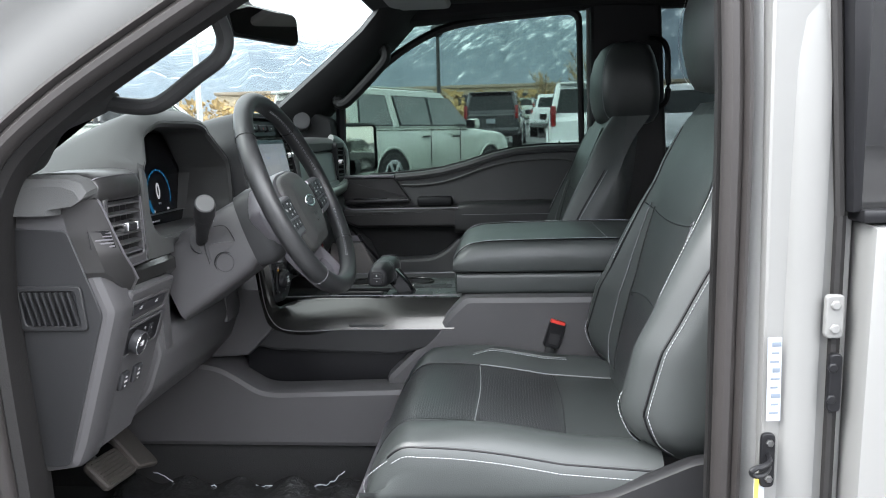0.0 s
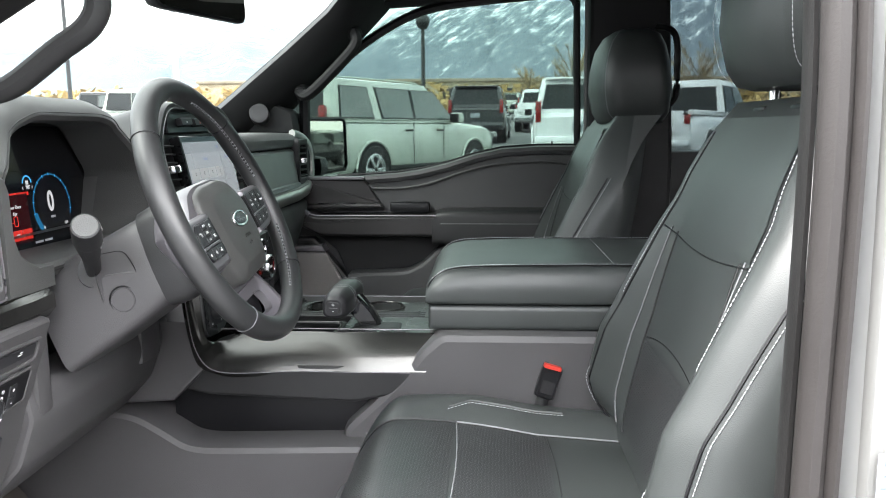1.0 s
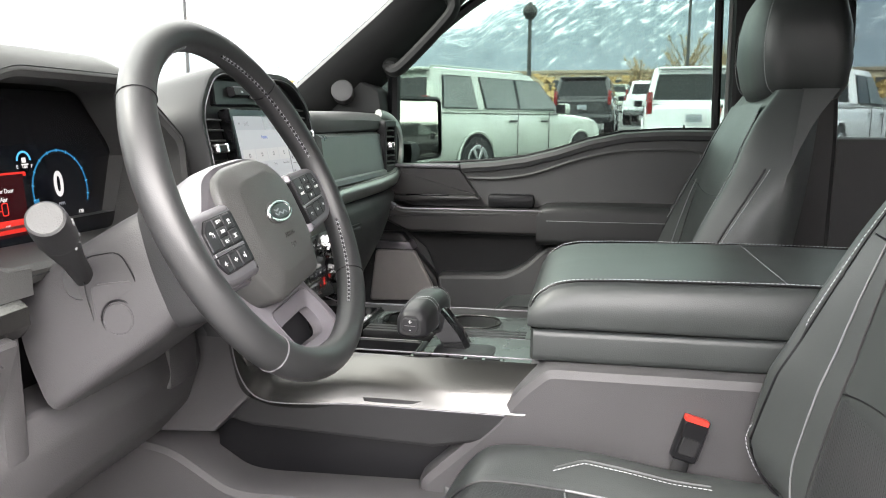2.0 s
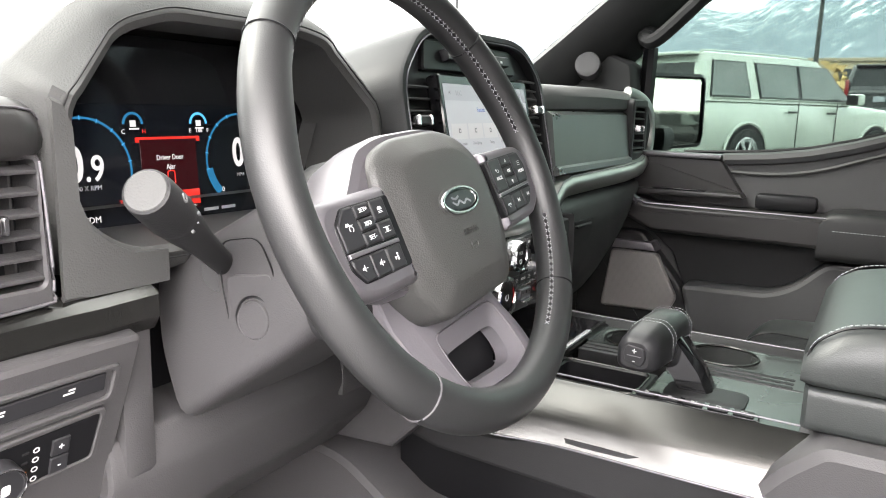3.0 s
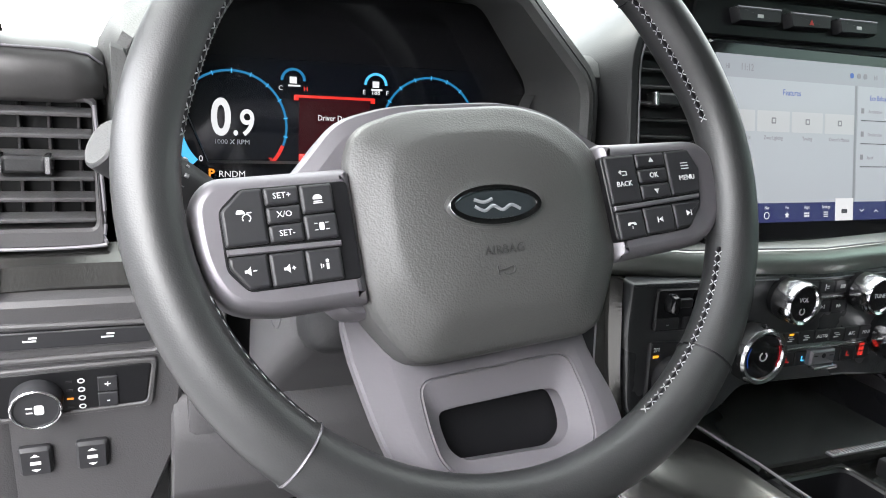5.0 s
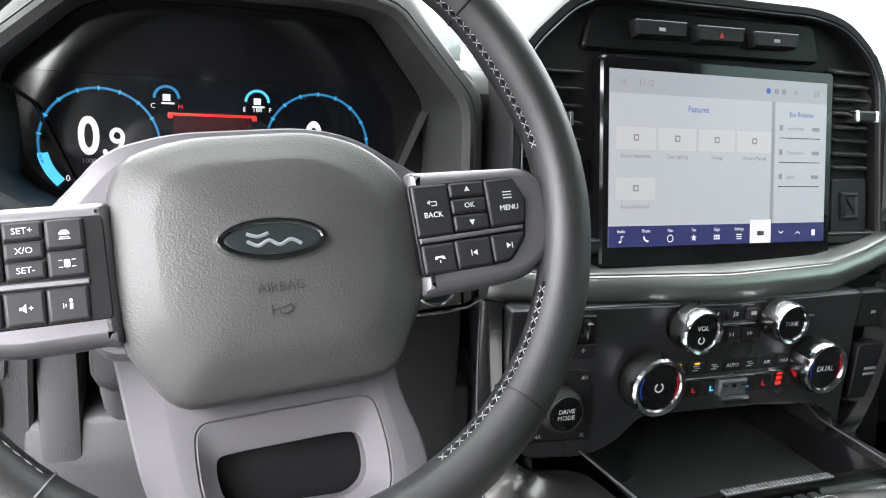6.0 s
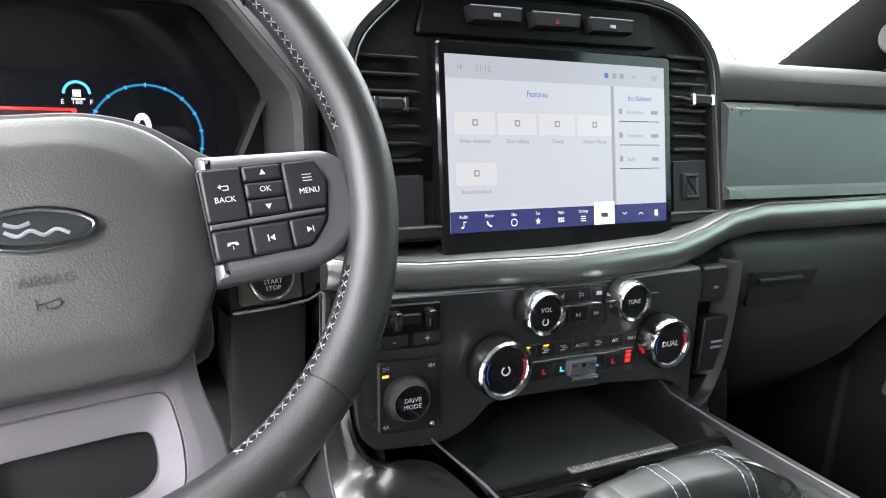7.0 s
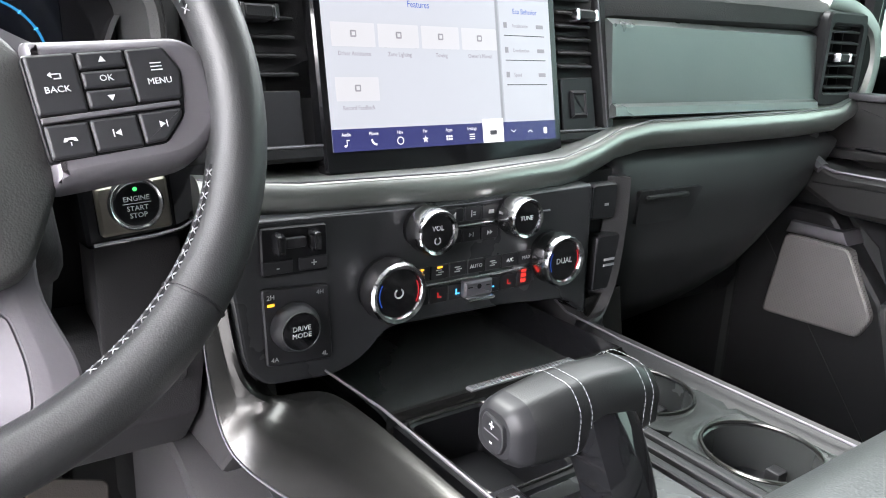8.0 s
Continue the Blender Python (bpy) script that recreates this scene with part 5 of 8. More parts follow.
# start button beside the column
sb = thing("start_button", (-0.565, 1.462, 1.243), "round engine start button with a green light", "start button")
SBM = basis((-0.584, 1.4668, 1.2385), (0, 1, 0.06), (-0.12, 0, 1))
part("plate", slab(rpoly([(-0.0245, -0.0215), (0.0245, -0.0205), (0.0245, 0.0165), (-0.0245, 0.0135)], 0.003, 3), SBM, [(0, -0.03), (0, 0.000), (0.002, 0.002)]), BRONZE, sb, "satin bronze metal plate")
part("holder", join(loft([[SBM @ Vector(q) for q in ((0.028, y0, -0.004), (0.030, y0, -0.010), (0.056, y1, -0.006), (0.056, y1, 0.002))] for y0, y1 in ((-0.021, -0.010), (0.018, 0.022))]), slab(rpoly([(-0.034, -0.030), (0.040, -0.026), (0.036, 0.020), (-0.034, 0.018)], 0.004, 3), SBM, [(0, -0.05), (0, -0.010), (0.003, -0.006)])), GLOSS, sb, "gloss black holder")
part("holder_edge", tube([SBM @ Vector(q) for q in ((-0.030, -0.0265, -0.003), (0.012, -0.0255, -0.001), (0.030, -0.0235, 0.0), (0.044, -0.016, 0.004), (0.058, -0.010, 0.008))], 0.0014, 6), CHROME, sb)
part("ring", disc(SBM, 0.0190, [(1, 0.003), (1, 0.008), (0.92, 0.010), (0.84, 0.009)], 36), CHROME, sb)
part("cap", disc(SBM, 0.0155, [(1, 0.007), (1, 0.0095), (0.96, 0.0102)], 36), GLOSS, sb)
for s, v, z in (("ENGINE", 0.0038, 0.0050), ("START", -0.0030, 0.0050), ("STOP", -0.0080, 0.0050)):
    letters(s, z, SBM @ Matrix.Translation((0, v, 0.0105)), WHITE, sb)
part("line", plate(rect(0, 0.0006, 0.019, 0.0005), SBM, 0.010, 0.0106, 0.0001), WHITE, sb)
part("green_light", disc(SBM @ Matrix.Translation((0, 0.0105, 0)), 0.0016, [(1, 0.010), (0.9, 0.0107)], 12), GREEN, sb)

# ---- steering wheel ----
TILTW = radians(24)
WV, WN = Vector((-math.sin(TILTW), 0, math.cos(TILTW))), Vector((math.cos(TILTW), 0, math.sin(TILTW)))
WB = basis((-0.4205, 1.3135, 1.329), (0, 1, 0), WV)
WM = WB @ Matrix.Rotation(radians(5.5), 4, "Z")
sw = thing("steering_wheel", WM, "black leather steering wheel with satin spokes and white stitching", "steering wheel")
RO, RI = 0.1668, 0.0150
RC = Vector((0.0018, 0.0040, 0.0045))  # the rim's middle, a little beside the hub's


def rim_section(a, grow=0.0):
    """One section of the rim: flatter inside, thicker where the thumbs rest and at the bottom."""
    deg = math.degrees(a) % 360
    thumb = math.exp(-((deg - 24) / 12) ** 2) + math.exp(-((deg - 156) / 12) ** 2)
    low = math.exp(-((deg - 230) / 26) ** 2) + math.exp(-((deg - 310) / 26) ** 2) * 0.6
    d = Vector((math.cos(a), math.sin(a), 0))
    w, h = RI * (1 + 0.07 * thumb + 0.10 * low) + grow, RI * (1.0 + 0.06 * thumb + 0.06 * low) + grow
    c = RC + d * (RO - 0.0015 * thumb + 0.001 * low)
    return [c + d * (w * math.cos(b) * (0.96 if math.cos(b) < 0 else 1.0)) + Vector((0, 0, h * math.sin(b))) for b in (2 * math.pi * j / 24 for j in range(24))]


def zigzag(path):
    """Cross stitches over a seam on the rim."""
    bms = []
    for c, d in walk_along(path, 0.0060):
        r = Vector((c.x - RC.x, c.y - RC.y, 0)).normalized()
        across = (r * 0.55 + Vector((0, 0, 0.85))).normalized()
        out = (Vector((0, 0, 0.5)) - r * 0.86).normalized() * 0.0007
        for s in (-1, 1):
            bms.append(stitches([c + out, c + out + across * (0.0026 * s) + d * 0.0026], 0.01, 0.0048, 0.00048))
    return join(*bms)


rr = [rim_section(2 * math.pi * i / 112) for i in range(112)]
rim_bm = loft(rr + [rr[0]], True, False, False)
bmesh.ops.remove_doubles(rim_bm, verts=rim_bm.verts[:], dist=1e-6)
part("rim", rim_bm, RIM, sw, "smooth black leather rim", local=True, smooth=80)
for a in (40, 138, 225.3, 314.7):
    part("rim_joint", tube(rim_section(radians(a), 0.0003), 0.0007, 5, True), SATIN if a == 225.3 else BLACK, sw, local=True)
for a0, a1, zig in ((8, 70, True), (96, 168, True), (197, 224, False), (296, 338, True)):
    inner = []
    for i in range(41):
        s = rim_section(radians(a0 + (a1 - a0) * i / 40))
        inner.append(s[11] * 0.6 + s[10] * 0.4)
    part("stitching", zigzag(inner) if zig else stitches([p + Vector((0, 0, 0.0008)) for p in inner], 0.0058, 0.0042, 0.0005), WTHREAD, sw, "pale stitching", local=True)
    part("seam", tube(inner, 0.0012, 5), BLACK, sw, local=True)

hubp = rpoly([(-0.0745, 0.012), (-0.0760, -0.036), (-0.0725, -0.058), (-0.0530, -0.0885), (0.0560, -0.0885), (0.0690, -0.066), (0.0790, -0.047), (0.0805, 0.002), (0.0745, 0.018), (0.0565, 0.0350), (0.030, 0.0445), (-0.036, 0.0450), (-0.0665, 0.0360)], [0.01, 0.02, 0.02, 0.012, 0.012, 0.02, 0.02, 0.01, 0.012, 0.02, 0.02, 0.02, 0.016], 4)
HUBC = Vector((0.001, -0.016))
hub_rings = [[Vector((x, y, z)) for x, y in inset(hubp, d)] for d, z in ((0.003, -0.040), (0, -0.028), (0, -0.004), (0.0012, 0.0002), (0.0035, 0.0026))]
for k, z in ((0.93, 0.0046), (0.80, 0.0092), (0.755, 0.0106), (0.73, 0.0111), (0.60, 0.0126), (0.45, 0.0138), (0.28, 0.0146), (0.1, 0.0150)):
    hub_rings.append([Vector((HUBC.x + (x - HUBC.x) * k, HUBC.y + (y - HUBC.y) * k, z)) for x, y in inset(hubp, 0.0035)])
part("airbag_cover", loft(hub_rings), HUB, sw, "grained airbag cover", local=True, smooth=40)
EM = Matrix.Translation((-0.0004, -0.0138, 0.0144)) @ Matrix.Rotation(radians(-3), 4, "Z")
part("emblem_recess", slab(oval(0, 0, 0.0282, 0.0124, 40), EM, [(0, -0.002), (0, 0.0006), (0.0012, 0.0008)]), HUB, sw, local=True)
em = part("emblem", slab(oval(0, 0, 0.0268, 0.0110, 48), EM, [(0, -0.001), (0, 0.0018), (0.0007, 0.0027), (0.0020, 0.0029), (0.0034, 0.0024), (0.0038, 0.0014)]), KNOBM, sw, "chrome-rimmed dark oval emblem", local=True)
part("emblem_field", slab(oval(0, 0, 0.0229, 0.0072, 40), EM, [(0, 0.0010), (0, 0.0018), (0.001, 0.0020)]), material("emblem_dark", (0.016, 0.020, 0.022), 0.3, spec=0.3), em, local=True)
swash = join(*[tube(smooth_path([EM @ Vector((x0 + 0.0052 * i, y0 + dy * (-1) ** i, 0.0022)) for i in range(n)], 5), 0.0009, 6, False, 0.4) for x0, y0, dy, n in ((-0.0125, 0.0022, 0.0008, 3), (-0.0125, -0.0018, 0.0012, 6))])
part("emblem_mark", swash, material("emblem_grey", (0.16, 0.17, 0.18), 0.5, spec=0.3), em, "plain grey swash", local=True)
letters("AIRBAG", 0.0066, Matrix.Translation((0.0005, -0.0372, 0.0146)) @ Matrix.Rotation(radians(-1), 4, "Z"), material("pressed_mark", (0.020, 0.020, 0.020), 0.5), sw, local=True, depth=0.0005)
HS = 0.0142
part("horn_symbol", join(tube([Vector((-0.0052, -0.0452, HS)), Vector((-0.0052, -0.0500, HS))], 0.0005, 5), tube(smooth_path([Vector((x, y, HS)) for x, y in ((-0.0052, -0.0478), (-0.001, -0.0472), (0.0035, -0.0462), (0.0045, -0.0462), (0.0042, -0.0490), (0.0015, -0.0502), (-0.001, -0.0500), (-0.0020, -0.0485))], 3), 0.0004, 5)), material("pressed_symbol", (0.020, 0.020, 0.020), 0.5), sw, local=True)

# side spokes with their keys
lspoke = rpoly([(-0.0715, 0.0150), (-0.0715, -0.0535), (-0.0780, -0.0525), (-0.1185, -0.0525), (-0.1395, -0.0465), (-0.1490, -0.026), (-0.1500, 0.004), (-0.1400, 0.0155), (-0.0850, 0.0150)], [0.004, 0.004, 0.01, 0.012, 0.012, 0.012, 0.010, 0.010, 0.02], 4)
rspoke = rpoly([(0.0765, 0.0165), (0.0830, 0.0160), (0.1480, 0.0140), (0.1590, 0.004), (0.1590, -0.032), (0.1400, -0.0495), (0.0830, -0.0518), (0.0755, -0.0520)], [0.004, 0.01, 0.012, 0.012, 0.014, 0.012, 0.01, 0.004], 4)
for p in (lspoke, rspoke):
    part("spoke", slab(p, Matrix.Translation((0, 0, 0.002)), [(0.004, -0.026), (0, -0.018), (0, -0.001), (0.0014, 0.0026), (0.0042, 0.0052), (0.0062, 0.0056)]), SATIN, sw, "satin grey side spoke", local=True, smooth=50)
part("hub_shroud", slab(rpoly([(-0.104, 0.012), (-0.085, -0.06), (0.075, -0.06), (0.098, 0.013), (0.078, 0.026), (0.055, 0.043), (0.028, 0.050), (-0.040, 0.051), (-0.072, 0.044), (-0.089, 0.026)], 0.014, 4), IDENT, [(0.016, -0.062), (0.004, -0.050), (0, -0.030), (0.0005, -0.012), (0.003, -0.006), (0.010, -0.0042)]), SATIN, sw, "satin collar behind the airbag cover", local=True, smooth=50)
KZ = Matrix.Translation((0, 0, 0.0022))
CAR_SYM = [rpoly([(-0.004, -0.001), (0.004, -0.001), (0.004, 0.0008), (0.002, 0.003), (-0.002, 0.003), (-0.004, 0.0008)], 0.0006, 2), rect(0, -0.0027, 0.007, 0.0008), rect(0, -0.0042, 0.0085, 0.0008)]
LANE_SYM = [rpoly(rect(0, 0, 0.0045, 0.0065), 0.0012, 2), rect(-0.0048, 0.0028, 0.003, 0.0007), rect(0.0048, 0.0028, 0.003, 0.0007), rect(-0.0048, -0.0028, 0.003, 0.0007), rect(0.0048, -0.0028, 0.003, 0.0007)]
CRUISE_SYM = [rpoly([(-0.006, 0.0015), (0.001, 0.0015), (0.001, 0.0030), (-0.001, 0.005), (-0.0045, 0.005), (-0.006, 0.003)], 0.0006, 2), rect(0.0045, 0.0022, 0.004, 0.0008)] + [[(0.002 + 0.0038 * math.cos(radians(a)), -0.0022 + 0.0038 * math.sin(radians(a))), (0.002 + 0.0029 * math.cos(radians(a)), -0.0022 + 0.0029 * math.sin(radians(a))), (0.002 + 0.0029 * math.cos(radians(a + 34)), -0.0022 + 0.0029 * math.sin(radians(a + 34))), (0.002 + 0.0038 * math.cos(radians(a + 34)), -0.0022 + 0.0038 * math.sin(radians(a + 34)))] for a in (-60, -20, 20, 60, 100, 140, 180)]
VOL_SYM = [[(-0.0040, -0.0012), (-0.0018, -0.0012), (0.0010, -0.0038), (0.0010, 0.0038), (-0.0018, 0.0012), (-0.0040, 0.0012)], rect(0.0042, 0, 0.0032, 0.0008)]
VOICE_SYM = [oval(0.0018, 0.0030, 0.0014, 0.0016, 10), [(0.0005, -0.004), (0.0028, -0.004), (0.0032, 0.0008), (0.0008, 0.0012)], rect(-0.0020, -0.0008, 0.0008, 0.0026), rect(-0.0038, -0.0008, 0.0008, 0.0040)]
CALL_SYM = [rpoly([(-0.0055, -0.001), (-0.0030, -0.001), (-0.0015, 0.0005), (0.0015, 0.0005), (0.0030, -0.001), (0.0055, -0.001), (0.0042, 0.0022), (-0.0042, 0.0022)], 0.0006, 2), rect(0, -0.0030, 0.0008, 0.0028)]


def keypad(bed_poly, strip, keys):
    """The keys of one spoke in their black bed."""
    bed = part("key_bed", slab(rpoly(bed_poly, 0.003, 3), KZ, [(0, -0.002), (0, 0.0052), (0.0006, 0.0058)]), BLACK, sw, "black keypad", local=True)
    for poly, sym, text, size, down in keys:
        b = part("key", slab(rpoly(poly, 0.0012, 2), KZ, [(0, 0.004), (0, 0.0070), (0.0006, 0.0077), (0.0014, 0.0079)]), KEYP, bed, local=True)
        cx, cy = sum(p[0] for p in poly) / len(poly), sum(p[1] for p in poly) / len(poly)
        if sym:
            part("symbol", join(*[plate([(0.56 * u, 0.56 * w) for u, w in p], KZ @ Matrix.Translation((cx, cy + (0.0016 if text else 0), 0.0079)), 0, 0.0003, 0.0001) for p in sym]), WHITE, b, local=True)
        if text:
            letters(text, size, KZ @ Matrix.Translation((cx, cy - down, 0.0081)), WHITE, b, local=True)
    part("key_strip", slab(strip, KZ, [(0, 0.005), (0, 0.0074), (0.0005, 0.0080)]), SATIN, bed, "bright strip", local=True)


def quad(x0, x1, y0, y1):
    return [(x0, y0), (x1, y0), (x1, y1), (x0, y1)]


keypad([(-0.0745, 0.0078), (-0.1262, 0.0084), (-0.1368, -0.0010), (-0.1368, -0.0290), (-0.1282, -0.0400), (-0.0745, -0.0408)],
       [(-0.1355, -0.0225), (-0.0825, -0.0238), (-0.0825, -0.0212), (-0.1355, -0.0195)],
       [([(-0.1162, -0.0186), (-0.1162, 0.0072), (-0.1256, 0.0072), (-0.1357, -0.0018), (-0.1357, -0.0186)], CRUISE_SYM, None, 0, 0),
        (quad(-0.1154, -0.0994, -0.0013, 0.0070), (), "SET+", 0.0040, 0), (quad(-0.1154, -0.0994, -0.0100, -0.0021), (), "X/O", 0.0040, 0), (quad(-0.1154, -0.0994, -0.0190, -0.0108), (), "SET-", 0.0040, 0),
        (quad(-0.0986, -0.0830, -0.0068, 0.0068), CAR_SYM, None, 0, 0), (quad(-0.0986, -0.0830, -0.0196, -0.0076), LANE_SYM, None, 0, 0),
        ([(-0.1180, -0.0388), (-0.1180, -0.0234), (-0.1352, -0.0232), (-0.1352, -0.0284), (-0.1280, -0.0388)], VOL_SYM, None, 0, 0),
        (quad(-0.1172, -0.1012, -0.0393, -0.0238), VOL_SYM + [rect(0.0042, 0, 0.0008, 0.0032)], None, 0, 0),
        (quad(-0.1004, -0.0836, -0.0397, -0.0242), VOICE_SYM, None, 0, 0)])
keypad([(0.0742, 0.0080), (0.0752, -0.0418), (0.1275, -0.0398), (0.1392, -0.0270), (0.1432, -0.0050), (0.1370, 0.0082)],
       [(0.0762, -0.0243), (0.1375, -0.0222), (0.1375, -0.0200), (0.0762, -0.0216)],
       [(quad(0.0756, 0.0962, -0.0206, 0.0070), [[(-0.005, 0.0045), (-0.002, 0.0070), (-0.002, 0.0020)], rect(0.0012, 0.0050, 0.0065, 0.0009), rect(0.0045, 0.0030, 0.0009, 0.0045), rect(0.0020, 0.0012, 0.0055, 0.0009)], "BACK", 0.0042, 0.0028),
        (quad(0.0972, 0.1176, -0.0012, 0.0068), [[(-0.003, -0.002), (0.003, -0.002), (0, 0.0030)]], None, 0, 0), (quad(0.0972, 0.1176, -0.0102, -0.0022), (), "OK", 0.0042, 0), (quad(0.0972, 0.1176, -0.0196, -0.0112), [[(-0.003, 0.002), (0, -0.0030), (0.003, 0.002)]], None, 0, 0),
        ([(0.1186, -0.0192), (0.1186, 0.0068), (0.1360, 0.0072), (0.1420, -0.0050), (0.1392, -0.0186)], [rect(0, 0.006 - 0.0030 * j, 0.0095, 0.0009) for j in range(3)], "MENU", 0.0042, 0.0040),
        (quad(0.0764, 0.0945, -0.0408, -0.0252), CALL_SYM, None, 0, 0), (quad(0.0954, 0.1160, -0.0398, -0.0246), [rect(-0.0030, 0, 0.0009, 0.006), [(0.0030, -0.0028), (0.0030, 0.0028), (-0.0018, 0)]], None, 0, 0),
        ([(0.1170, -0.0390), (0.1268, -0.0384), (0.1370, -0.0275), (0.1375, -0.0238), (0.1170, -0.0242)], [rect(0.0030, 0, 0.0009, 0.006), [(-0.0030, -0.0028), (0.0018, 0), (-0.0030, 0.0028)]], None, 0, 0)])

# lower spoke with its slot; it rises towards the rim
souter = rpoly([(-0.080, -0.050), (-0.0765, -0.088), (-0.0725, -0.120), (-0.0650, -0.147), (-0.046, -0.164), (0.050, -0.166), (0.066, -0.152), (0.0690, -0.130), (0.0600, -0.088), (0.072, -0.052)], [0.01, 0.02, 0.02, 0.012, 0.012, 0.012, 0.014, 0.02, 0.02, 0.01], 4)
screase = rpoly([(-0.060, -0.055), (-0.0585, -0.092), (-0.0555, -0.124), (-0.0490, -0.143), (-0.036, -0.157), (0.040, -0.160), (0.0530, -0.150), (0.0560, -0.130), (0.0510, -0.090), (0.056, -0.056)], [0.01, 0.02, 0.02, 0.012, 0.012, 0.012, 0.014, 0.02, 0.02, 0.01], 4)
srecess = rpoly([(-0.030, -0.0965), (-0.0455, -0.0970), (-0.0470, -0.118), (-0.0450, -0.138), (-0.0360, -0.1475), (0.034, -0.1530), (0.0450, -0.1450), (0.0480, -0.124), (0.0455, -0.0975), (0.030, -0.0968)], [0.01, 0.008, 0.01, 0.01, 0.008, 0.010, 0.01, 0.01, 0.008, 0.01], 4)
sslot = rpoly([(-0.026, -0.1135), (-0.0375, -0.1140), (-0.0385, -0.122), (-0.0370, -0.134), (-0.0300, -0.1405), (0.024, -0.1450), (0.0340, -0.1390), (0.0365, -0.127), (0.0350, -0.1155), (0.024, -0.1140)], [0.01, 0.005, 0.006, 0.008, 0.006, 0.008, 0.008, 0.006, 0.005, 0.01], 4)


def rise(x, y):
    return -0.0215 + 0.30 * max(-0.012, -0.092 - y)


part("lower_spoke", loft([[Vector((x, y, z + rise(x, y))) for x, y in p] for p, z in ((inset(souter, 0.004), -0.020), (souter, -0.012), (souter, -0.0045), (inset(souter, 0.0014), -0.0030), (screase, 0.0006), (inset(screase, 0.0012), 0.0008), (inset(srecess, -0.0010), 0.0004), (inset(srecess, -0.0003), -0.0008), (inset(srecess, 0.0006), 0.0002), (inset(sslot, -0.0022), -0.0050), (sslot, -0.0065), (sslot, -0.018), (inset(souter, 0.004), -0.020))], True, False, False), SPOKEM, sw, "satin grey lower spoke with a slot", local=True, smooth=24)

part("slot_back", slab(inset(sslot, -0.009), Matrix.Translation((0, 0, -0.033)), [(0, -0.002), (0, 0.0)]), BLACK, sw, "dark back of the slot", local=True)

# column, stalk
col = thing("steering_column", (-0.55, 1.306, 1.25), "grey plastic steering column shroud", "steering column")


def col_ring(n, hw, top, bot, r=0.02):
    return [WB @ Vector((x, y, n)) for x, y in rpoly([(-hw, bot), (hw, bot), (hw * 0.96, (top + bot) / 2), (hw * 0.75, top), (-hw * 0.75, top), (-hw * 0.96, (top + bot) / 2)], r, 4)]


part("shroud", loft([col_ring(-0.235, 0.094, 0.022, -0.105), col_ring(-0.17, 0.092, 0.030, -0.092), col_ring(-0.10, 0.088, 0.036, -0.078), col_ring(-0.065, 0.084, 0.038, -0.066), col_ring(-0.058, 0.078, 0.034, -0.060)]), HARD, col, smooth=50)
part("collar", loft([col_ring(-0.082, 0.087, 0.042, -0.080), col_ring(-0.060, 0.088, 0.045, -0.082), col_ring(-0.040, 0.084, 0.042, -0.078), col_ring(-0.030, 0.074, 0.034, -0.068)]), DARK, col, "dark collar behind the wheel", smooth=50)
BM = basis((-0.520, 1.2285, 1.2325), (1, 0.09, 0.3), (-0.3, 0, 1))
part("key_plate", slab(rpoly([(-0.026, -0.016), (0.020, -0.024), (0.024, 0.030), (-0.018, 0.036)], 0.006, 3), BM, [(0, -0.008), (0, 0.0), (0.001, 0.001)]), HARD, col)
part("round_plug", disc(BM, 0.0155, [(1, -0.004), (1, 0.002), (0.93, 0.004), (0.90, 0.0035), (0.86, 0.004)], 32), HARD, col, "round plug")
part("plug_groove", tube([BM @ Vector((0.0172 * math.cos(2 * math.pi * i / 32), 0.0172 * math.sin(2 * math.pi * i / 32), 0.0012)) for i in range(32)], 0.0011, 6, True), BLACK, col)
part("plate_groove", tube([BM @ Vector((x, y, 0.0002)) for x, y in rpoly([(-0.026, -0.018), (0.022, -0.026), (0.026, 0.030), (0.020, 0.058), (-0.016, 0.062), (-0.024, 0.034)], 0.010, 4)], 0.0007, 5, True), BLACK, col)
stk = thing("turn_signal_stalk", (-0.55, 1.24, 1.27), "dark plastic turn signal stalk with white markings", "stalk")
SA, SB = Vector((-0.560, 1.236, 1.268)), Vector((-0.506, 1.128, 1.336))
sd = (SB - SA).normalized()
part("arm", tube([SA - sd * 0.02, SA, SA + (SB - SA) * 0.35, SA + (SB - SA) * 0.62, SA + (SB - SA) * 0.70], 0.0105, 16, False, 1.0, (0, 0, 1), [0.85, 0.85, 0.98, 1.35, 1.42]), DARK, stk)
part("tip", tube([SA + (SB - SA) * 0.70, SA + (SB - SA) * 0.74, SA + (SB - SA) * 0.96, SB, SB + sd * 0.001], 0.0152, 24, False, 1.0, (0, 0, 1), [0.98, 1.04, 1.0, 0.95, 0.80]), DARK, stk, "turning grey end")
facing = Vector((0.75, -0.05, 0.45))
facing = (facing - sd * facing.dot(sd)).normalized()
around = sd.cross(facing).normalized()
for i in range(5):
    a = radians(-50 + 25 * i)
    u = facing * math.cos(a) + around * math.sin(a)
    q = basis(SA + (SB - SA) * 0.675 + u * 0.0152, sd, sd.cross(u) * -1)
    part("marking", plate(rect(0, 0, 0.0018 if i % 2 else 0.0026, 0.0007 if i % 2 else 0.0022), q, -0.0015, 0.0005, 0.0001), PRINTM, stk)
q = basis(SA + (SB - SA) * 0.86 + facing * 0.0158, sd, sd.cross(facing) * -1)
part("marking", ring_plate(oval(0, 0, 0.0034, 0.0030, 16), oval(0, 0, 0.0024, 0.0020, 16), q, -0.0012, 0.0005, 0.0001), PRINTM, stk)
